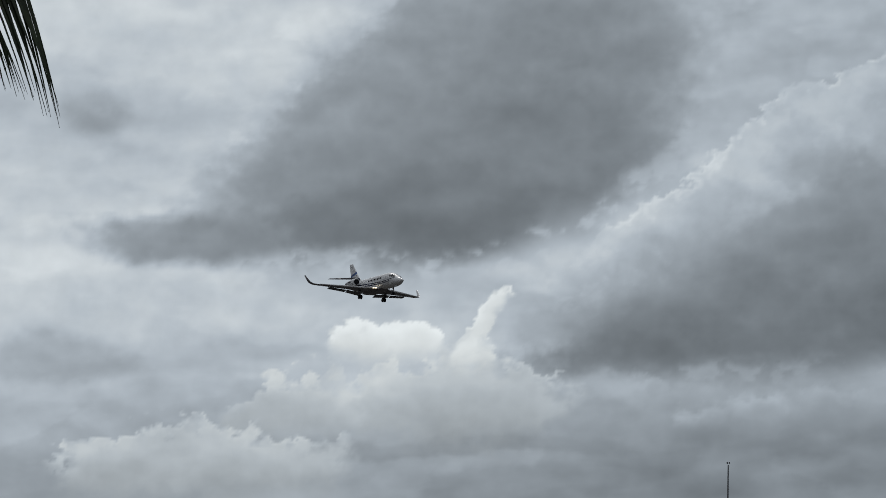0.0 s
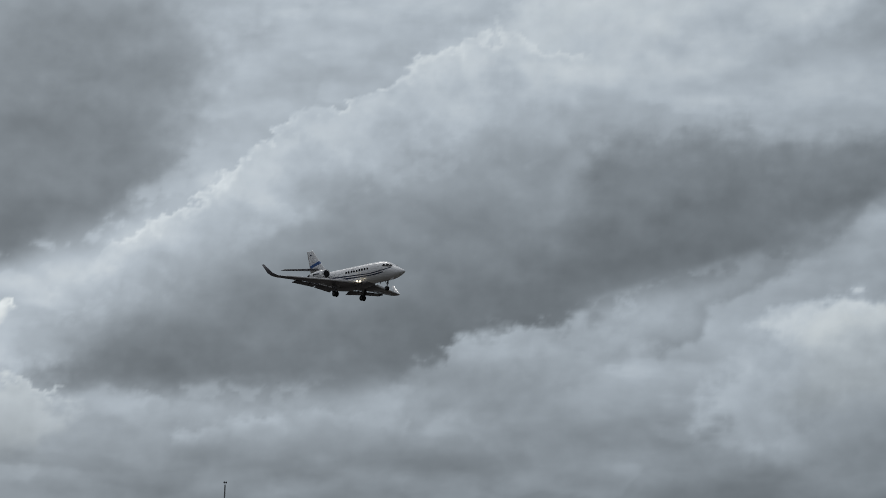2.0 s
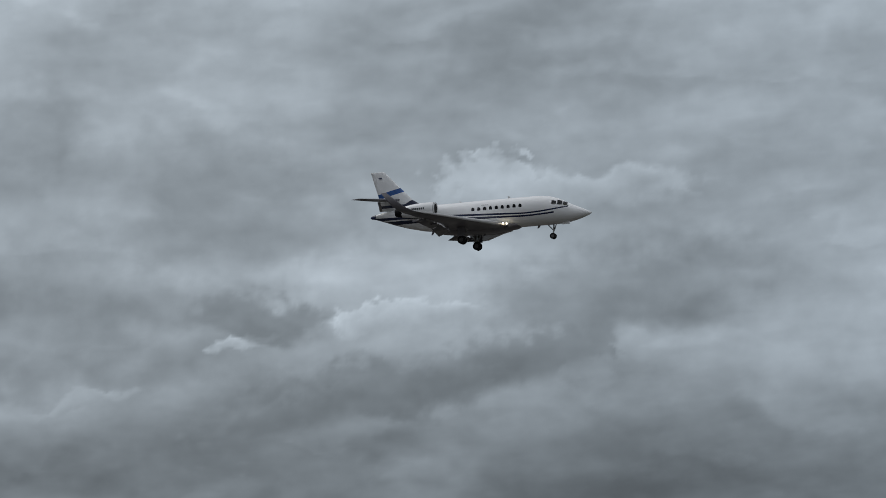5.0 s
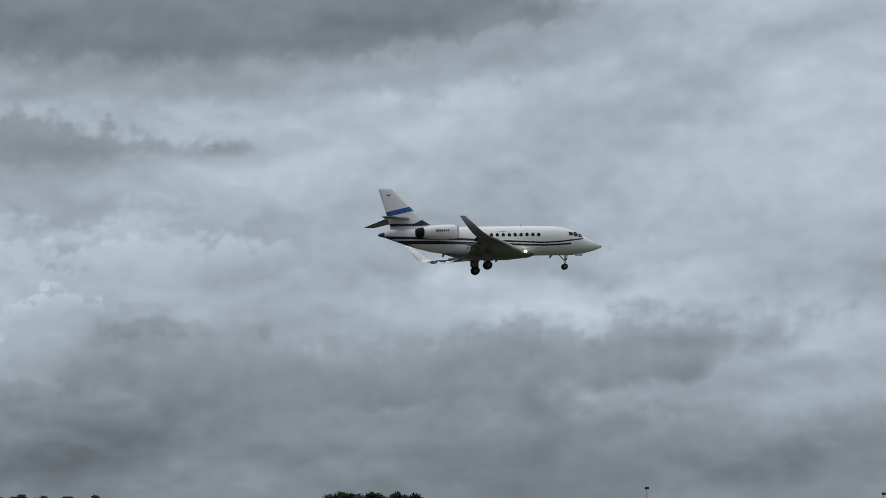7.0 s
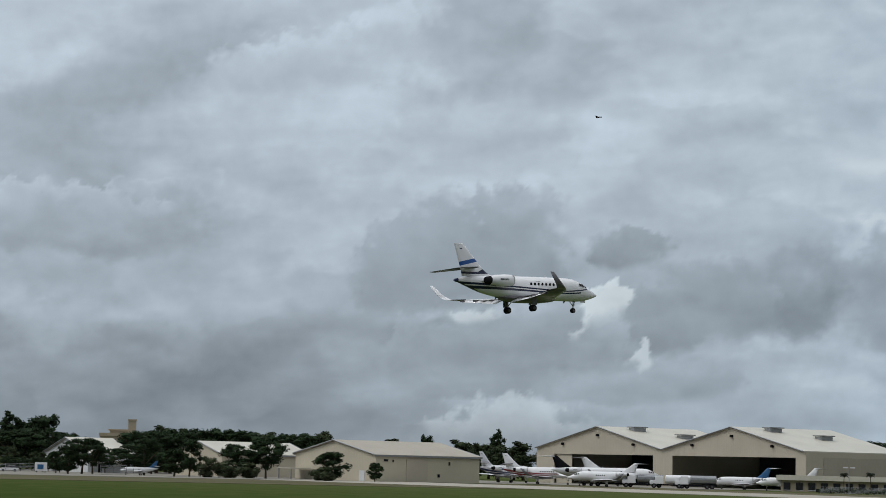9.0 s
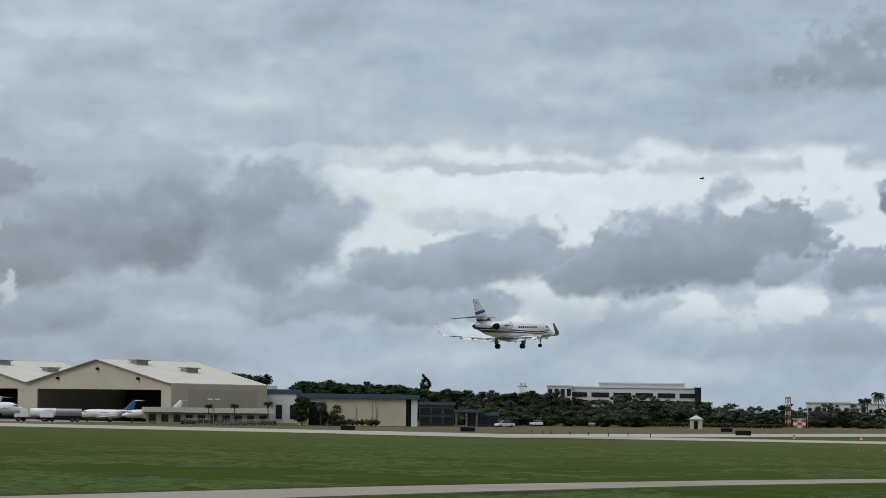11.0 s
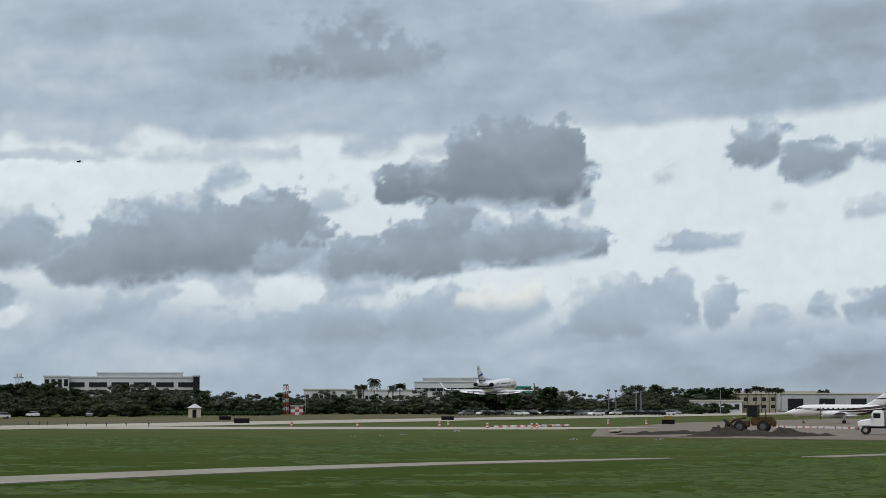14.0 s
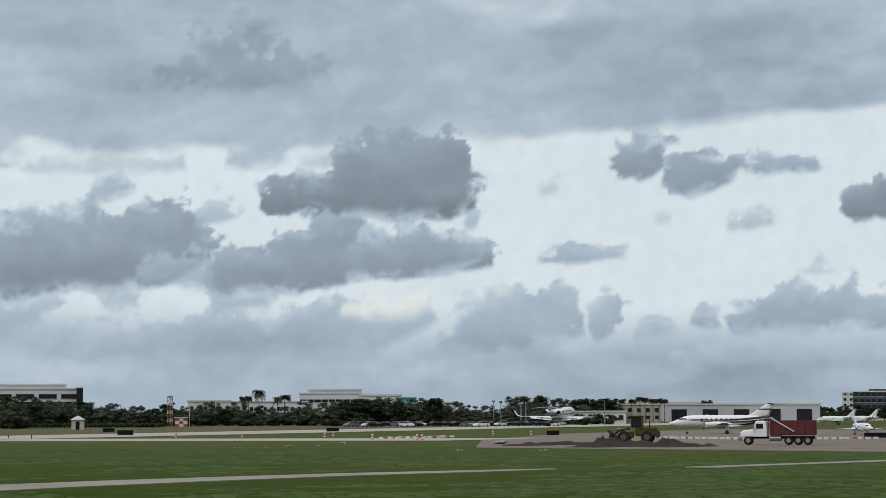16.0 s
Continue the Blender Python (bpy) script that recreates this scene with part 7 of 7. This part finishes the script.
def dump_truck(x, y, turn):
    """Cab towards +x, heaped bed behind."""
    root = thing("dump_truck", pose(x, y, 0.08, 0, 0, turn), "white-cabbed dump truck with a maroon steel bed", "truck")
    part("chassis", boxed(-4.4, 3.4, -0.5, 0.5, 0.75, 1.05), BLACK, root)
    cab = part("cab", loft(bmesh.new(), [[(a, -w, z), (b, -w, z), (b, w, z), (a, w, z)] for a, b, w, z in ((1.3, 3.0, 1.05, 1.0), (1.3, 3.0, 1.1, 1.9), (1.4, 2.7, 1.02, 2.75), (1.6, 2.5, 0.9, 2.9))]), PAINT, root, "white cab", False)
    part("windscreen", loft(bmesh.new(), [[(2.98, -0.95, 1.95), (3.02, 0.95, 1.95), (3.05, 0.95, 1.97), (3.04, -0.95, 1.97)], [(2.72, -0.88, 2.65), (2.74, 0.88, 2.65), (2.8, 0.88, 2.68), (2.78, -0.88, 2.68)]]), GLASS, cab)
    for s in (-1, 1):
        part("side_window", boxed(1.75, 2.6, s * 1.07 - 0.03, s * 1.07 + 0.03, 1.95, 2.55), GLASS, cab)
        part("mirror", boxed(2.8, 2.9, s * 1.3 - 0.08, s * 1.3 + 0.08, 1.9, 2.4), STEEL, cab)
        part("fender", boxed(2.9, 4.2, s * 0.8, s * 1.15, 1.0, 1.25, bevel=0.1), PAINT, cab)
        part("fuel_tank", rods(((1.0, s * 0.9, 0.8), (-0.4, s * 0.9, 0.8), 0.32, 0.32, 12)), STEEL, root)
    part("hood", loft(bmesh.new(), [[(xx, -w, 1.0), (xx, w, 1.0), (xx, w, z), (xx, w * 0.8, z + 0.12), (xx, -w * 0.8, z + 0.12), (xx, -w, z)] for xx, w, z in ((2.9, 0.85, 1.8), (4.2, 0.7, 1.6), (4.5, 0.65, 1.4))]), PAINT, cab)
    part("grille", boxed(4.48, 4.56, -0.5, 0.5, 0.95, 1.5), STEEL, cab)
    part("bumper", boxed(4.4, 4.75, -1.15, 1.15, 0.5, 0.85, bevel=0.06), STEEL, root)
    part("exhaust_stack", rods(((1.15, 0.85, 1.0), (1.15, 0.85, 3.3), 0.09, 0.09, 8)), STEEL, root)
    bed = part("bed", boxed(-4.5, 0.9, -1.2, 1.2, 1.15, 1.3), MAROON, root, "maroon steel bed")
    for s in (-1, 1):
        part("bed_side", boxed(-4.5, 0.9, s * 1.2 - 0.05, s * 1.2 + 0.05, 1.3, 2.95, bevel=0.02), MAROON, bed)
        for k in range(6):
            part("rib", boxed(-4.3 + k * 0.98, -4.2 + k * 0.98, s * 1.3 - 0.05, s * 1.3 + 0.05, 1.3, 2.9), MAROON, bed)
    part("bed_front", boxed(0.8, 0.95, -1.2, 1.2, 1.3, 3.15, bevel=0.02), MAROON, bed)
    part("bed_tail", boxed(-4.6, -4.5, -1.2, 1.2, 1.3, 2.95, bevel=0.02), MAROON, bed)
    part("cab_guard", boxed(0.9, 1.6, -1.1, 1.1, 3.1, 3.18), MAROON, bed)
    part("tarp_arm", rods(((0.7, 1.42, 3.2), (-2.0, 1.42, 1.6), 0.07, 0.07, 6)), STUCCO, bed, "pale tarp arm")
    for xx in (-3.6, -2.45, -1.3, 3.55):
        for s in (-1, 1):
            wheel("wheel", root, xx, s * 0.95, 0.53, 0.53, 0.5 if xx < 0 else 0.34, DUSTY)


dump_truck(287.8, 74.9, 101.0)


def wheel_loader(x, y, turn):
    root = thing("wheel_loader", pose(x, y, 0.08, 0, 0, turn), "muddy yellow wheel loader with its bucket down in dark spoil", "loader")
    part("rear_body", boxed(-3.2, -0.4, -0.95, 0.95, 0.9, 2.0, bevel=0.15), YELLOW, root)
    part("counterweight", boxed(-3.5, -3.1, -1.05, 1.05, 0.7, 1.6, bevel=0.12), YELLOW, root)
    part("front_frame", boxed(-0.2, 1.4, -0.6, 0.6, 0.7, 1.5, bevel=0.08), YELLOW, root)
    cab = part("cab", boxed(-1.3, 0.1, -0.75, 0.75, 2.0, 3.35, bevel=0.08), GLASS, root, "dark glazed cab")
    part("cab_roof", boxed(-1.5, 0.3, -0.85, 0.85, 3.36, 3.52, bevel=0.05), YELLOW, cab)
    for xx, yy in itertools.product((-1.3, 0.05), (-0.75, 0.75)):
        part("cab_post", boxed(xx - 0.06, xx + 0.06, yy - 0.06, yy + 0.06, 2.0, 3.36), YELLOW, cab)
    for s in (-1, 1):
        part("lift_arm", rods(((0.4, s * 0.6, 1.9), (1.8, s * 0.6, 1.6), 0.16, 0.14, 6), ((1.8, s * 0.6, 1.6), (2.7, s * 0.6, 0.7), 0.14, 0.12, 6)), YELLOW, root)
        part("hydraulic_ram", rods(((0.3, s * 0.3, 1.4), (1.9, s * 0.3, 1.9), 0.07, 0.06, 6)), STEEL, root)
    rings = [[(2.6, yy, 0.15), (3.9, yy, 0.1), (3.95, yy, 0.2), (2.95, yy, 0.4), (2.75, yy, 1.2), (3.1, yy, 1.6), (3.0, yy, 1.7), (2.5, yy, 1.3)] for yy in (-1.35, 1.35)]
    part("bucket", loft(bmesh.new(), rings), MUD, root, "mud-caked bucket")
    for xx, s in itertools.product((-2.0, 1.0), (-1, 1)):
        wheel("wheel", root, xx, s * 1.0, 0.78, 0.78, 0.6)
    part("exhaust", rods(((-2.3, 0.4, 2.0), (-2.3, 0.4, 2.9), 0.07, 0.07, 6)), BLACK, root)


wheel_loader(298.6, 96.9, 101.1)


def spoil_mound(x, y, length, width, h, turn, label="long low heap of dark excavated soil"):
    bm = bmesh.new()
    nx, ny = 40, 12
    vs = [[bm.verts.new(((i / nx - 0.5) * length, (j / ny - 0.5) * width, max(-0.05, h * (1 - abs(2 * i / nx - 1) ** 2.5) * (1 - abs(2 * j / ny - 1) ** 1.6) * (0.55 + 0.9 * noise.noise((i * 0.22 + x, j * 0.4, 3))) - 0.04))) for j in range(ny + 1)] for i in range(nx + 1)]
    for i, j in itertools.product(range(nx), range(ny)):
        bm.faces.new((vs[i][j], vs[i + 1][j], vs[i + 1][j + 1], vs[i][j + 1]))
    ob = mesh_object("spoil_mound", bm, MUD, smooth=True)
    ob.matrix_world = pose(x, y, 0.08, 0, 0, turn)
    tagged(ob, label, "soil heap", "mounds of dark soil")


spoil_mound(270.4, 90.1, 15, 6, 1.1, -15)
spoil_mound(274.9, 86.0, 16, 6, 1.0, -20)
spoil_mound(282.4, 101.4, 22, 5, 0.6, -20)
spoil_mound(272.0, 81.7, 12, 4, 0.6, -18)
spoil_mound(296.6, 99.4, 5.0, 2.8, 1.35, 101, "steep heap of dark soil before the loader bucket")
sheet("kerb_slab", [(290.2, 112.9), (311.3, 119.6), (305.9, 116.9), (285.7, 109.7)], 0.35, ROADWAY, "broken raised edge of a concrete slab")


def fence_run(a0, a1, d, h):
    root = thing("fence", pose(*on_bearing(a0, d), 0), "grey chain-link fence before the sheds", "fence")
    x0, y0 = on_bearing(a0, d)
    x1, y1 = on_bearing(a1, d)
    n = max(4, int(math.hypot(x1 - x0, y1 - y0) / 3))
    for i in range(n + 1):
        k = i / n
        part("post", rods((((x1 - x0) * k, (y1 - y0) * k, 0), ((x1 - x0) * k, (y1 - y0) * k, h), 0.05, 0.05, 5)), STEEL, root)
    for z in [h * q / 6 for q in range(1, 7)]:
        part("rail", rods(((0, 0, z), (x1 - x0, y1 - y0, z), 0.03, 0.03, 4)), STEEL, root)


fence_run(30.29, 30.89, 556, 2.2)
fence_run(27.46, 28.77, 585, 2.0)
fence_run(47.09, 49.15, 500, 1.4)


# ---- palm beside the camera: only the drooping tips of one frond reach the view ----
def near_palm():
    x, y = on_bearing(-76.9, 24.0)
    root = thing("near_palm", pose(x, y, 0), "tall palm with long ragged drooping fronds", "palm tree")
    top = Vector((0, 0, 10.0))
    bm = bmesh.new()
    for k in range(12):
        rod(bm, (0.02 * k, 0, 10.0 * k / 12 - 0.2), (0.02 * (k + 1), 0, 10.0 * (k + 1) / 12), 0.2 - 0.004 * k, 0.19 - 0.004 * k, 10)
    part("trunk", bm, BARK, root)
    right = Vector((math.cos(radians(-75.6)), -math.sin(radians(-75.6)), 0))
    for i in range(11):
        a = i * 2 * math.pi / 11
        d = right * math.cos(a) + Vector((-right.y, right.x, 0)) * math.sin(a)
        bm, prev, n = bmesh.new(), top.copy(), 48
        reach = 3.05 if i == 0 else 2.8
        for k in range(1, n + 1):
            s = k / n
            p = top + d * reach * s + Vector((0, 0, 0.55 * math.sin(s * 2.2) - 0.75 * s * s))
            rod(bm, prev, p, 0.035 * (1.15 - s), 0.033 * (1.1 - s), 5)
            f = (p - prev).normalized()
            sd = f.cross(Vector((0, 0, 1))).normalized()
            for sg in (-1, 1):
                ln = (1.75 + 0.4 * random.random()) * (1.05 - 0.35 * s)
                way = (f * 0.62 + sd * sg * 0.16 + Vector((0, 0, -0.9))) + Vector((random.uniform(-1, 1), random.uniform(-1, 1), 0)) * 0.08
                q0, w = p, 0.021
                for j in range(4):
                    q1 = q0 + way.normalized() * ln / 4
                    way.z -= 0.12
                    e = Vector((f.x, f.y, 0)).normalized() * w * (1 - j / 4.4)
                    e1 = Vector((f.x, f.y, 0)).normalized() * w * (1 - (j + 1) / 4.4)
                    bm.faces.new([bm.verts.new(v) for v in (q0 - e, q0 + e, q1 + e1, q1 - e1)])
                    q0 = q1
            prev = p
        part("frond", bm, PALM, root)


near_palm()


# ---- birds ----
def bird(name, span, label):
    root = thing(name, pose(0, 0, 30), label, "bird")
    s = span / 2
    part("body", loft(bmesh.new(), [ring_x(x * s, 0, 0, r * s, r * s * 0.9, 10) for x, r in ((0.5, 0.02), (0.42, 0.08), (0.1, 0.13), (-0.25, 0.09), (-0.45, 0.03))]), FEATHER, root, "", True)
    part("tail", loft(bmesh.new(), [[(-0.35 * s, -0.05 * s, -0.01), (-0.35 * s, 0.05 * s, -0.01), (-0.35 * s, 0.05 * s, 0.01), (-0.35 * s, -0.05 * s, 0.01)], [(-0.75 * s, -0.14 * s, -0.01), (-0.75 * s, 0.14 * s, -0.01), (-0.75 * s, 0.14 * s, 0.01), (-0.75 * s, -0.14 * s, 0.01)]]), FEATHER, root)
    for sg in (-1, 1):
        rr = [foil((0.22 * s, sg * 0.06 * s, 0.03 * s), 0.4 * s, 0.1, (0, 0, 1)), foil((0.3 * s, sg * 0.5 * s, 0.2 * s), 0.36 * s, 0.08, (0, 0, 1)), foil((0.05 * s, sg * s, 0.16 * s), 0.12 * s, 0.08, (0, 0, 1))]
        part("wing", loft(bmesh.new(), rr), FEATHER, root)
    return root


soaring_bird = bird("soaring_bird", 1.15, "dark bird soaring on spread wings")
low_bird = bird("low_bird", 0.34, "small dark bird crossing low")
rising_bird = bird("rising_bird", 0.3, "small dark bird climbing past")

for ob in KINDS.values():
    for o in (*ob.children_recursive, ob):
        bpy.data.objects.remove(o)


def air(a, e, d, turn):
    x, y = on_bearing(a, d)
    return pose(x, y, EYE[2] + d * math.tan(radians(e)), 0, 0, turn)


# ---- what moves ----
def motions():
    walk(hero, [jet_row(*r) for r in (
        (0, -357.38, 197.27, 44.98, 2.63, 2.27, -1.34),
        (0.5, -328.40, 197.51, 43.73, 3.06, 1.93, -1.29),
        (1, -298.23, 197.76, 42.38, 3.48, 1.58, -1.23),
        (1.5, -267.95, 198.12, 40.98, 3.58, 1.21, -1.17),
        (2, -235.63, 198.49, 39.61, 3.69, 0.83, -1.10),
        (2.5, -207.85, 198.88, 38.62, 3.05, 1.48, -1.16),
        (3, -177.69, 199.28, 36.99, 2.42, 2.13, -1.21),
        (3.5, -149.79, 199.66, 36.03, 2.49, 1.12, -1.02),
        (4, -120.56, 200.05, 34.42, 2.56, 0.10, -0.82),
        (4.5, -91.19, 200.60, 32.98, 2.41, 0.04, -0.84),
        (4.7, -77.33, 200.82, 32.04, 2.35, 0.02, -0.84),
        (6.8, 43.15, 202.14, 26.71, 3.43, 0.38, -1.31),
        (7, 55.37, 202.26, 26.51, 3.53, 0.41, -1.35),
        (7.5, 86.82, 202.73, 25.12, 3.05, -0.03, -1.53),
        (8, 114.51, 203.19, 23.89, 2.56, -0.48, -1.72),
        (8.5, 144.29, 203.57, 22.32, 2.24, 0.46, -1.71),
        (9, 172.16, 203.95, 20.79, 1.92, 1.40, -1.69),
        (9.5, 202.08, 204.36, 19.03, 1.76, 0.70, -1.43),
        (10, 231.91, 204.77, 17.20, 1.59, 0.01, -1.17),
        (10.2, 243.83, 204.85, 16.24, 1.71, 0.05, -1.17),
        (12.3, 366.11, 205.69, 8.98, 2.89, 0.45, -1.17),
        (12.5, 378.10, 205.77, 8.49, 3.00, 0.49, -1.17),
        (13, 407.90, 206.19, 6.92, 3.14, -0.03, -1.22),
        (13.5, 439.87, 206.55, 5.54, 3.29, -0.43, -1.22),
        (14, 467.80, 206.80, 4.27, 3.46, -0.65, -1.14),
        (14.5, 497.59, 207.10, 2.99, 3.56, -0.78, -1.09),
        (15, 524.82, 207.48, 2.09, 3.56, -0.78, -1.09),
        (15.5, 554.01, 207.86, 1.52, 3.56, -0.78, -1.09),
        (16, 583.41, 208.24, 0.72, 3.56, -0.78, -1.09),
    )])
    walk(soaring_bird, [(t, air(a, e, 250, 150)) for t, a, e in (
        (0, 70.0, 4.2), (12.3, 57.97, 5.47), (12.5, 57.79, 5.47), (13, 57.32, 5.49), (13.5, 56.79, 5.52), (14, 56.33, 5.55), (14.5, 55.82, 5.60), (16, 54.2, 5.7))])
    walk(low_bird, [(t, air(a, e, 70, 170)) for t, a, e in (
        (0, -38.0, 0.6), (1, -52.46, 1.86), (1.2, -55.03, 2.40), (1.5, -59.86, 3.95), (2, -72.0, 6.5), (16, -110.0, 9.0))])
    walk(rising_bird, [(t, air(a, e, 60, 100)) for t, a, e in (
        (0, 40.0, 1.0), (8.2, 40.6, 0.4), (8.5, 41.28, 2.25), (9, 41.77, 8.22), (9.3, 42.2, 11.8), (16, 50.0, 20.0))])


motions()
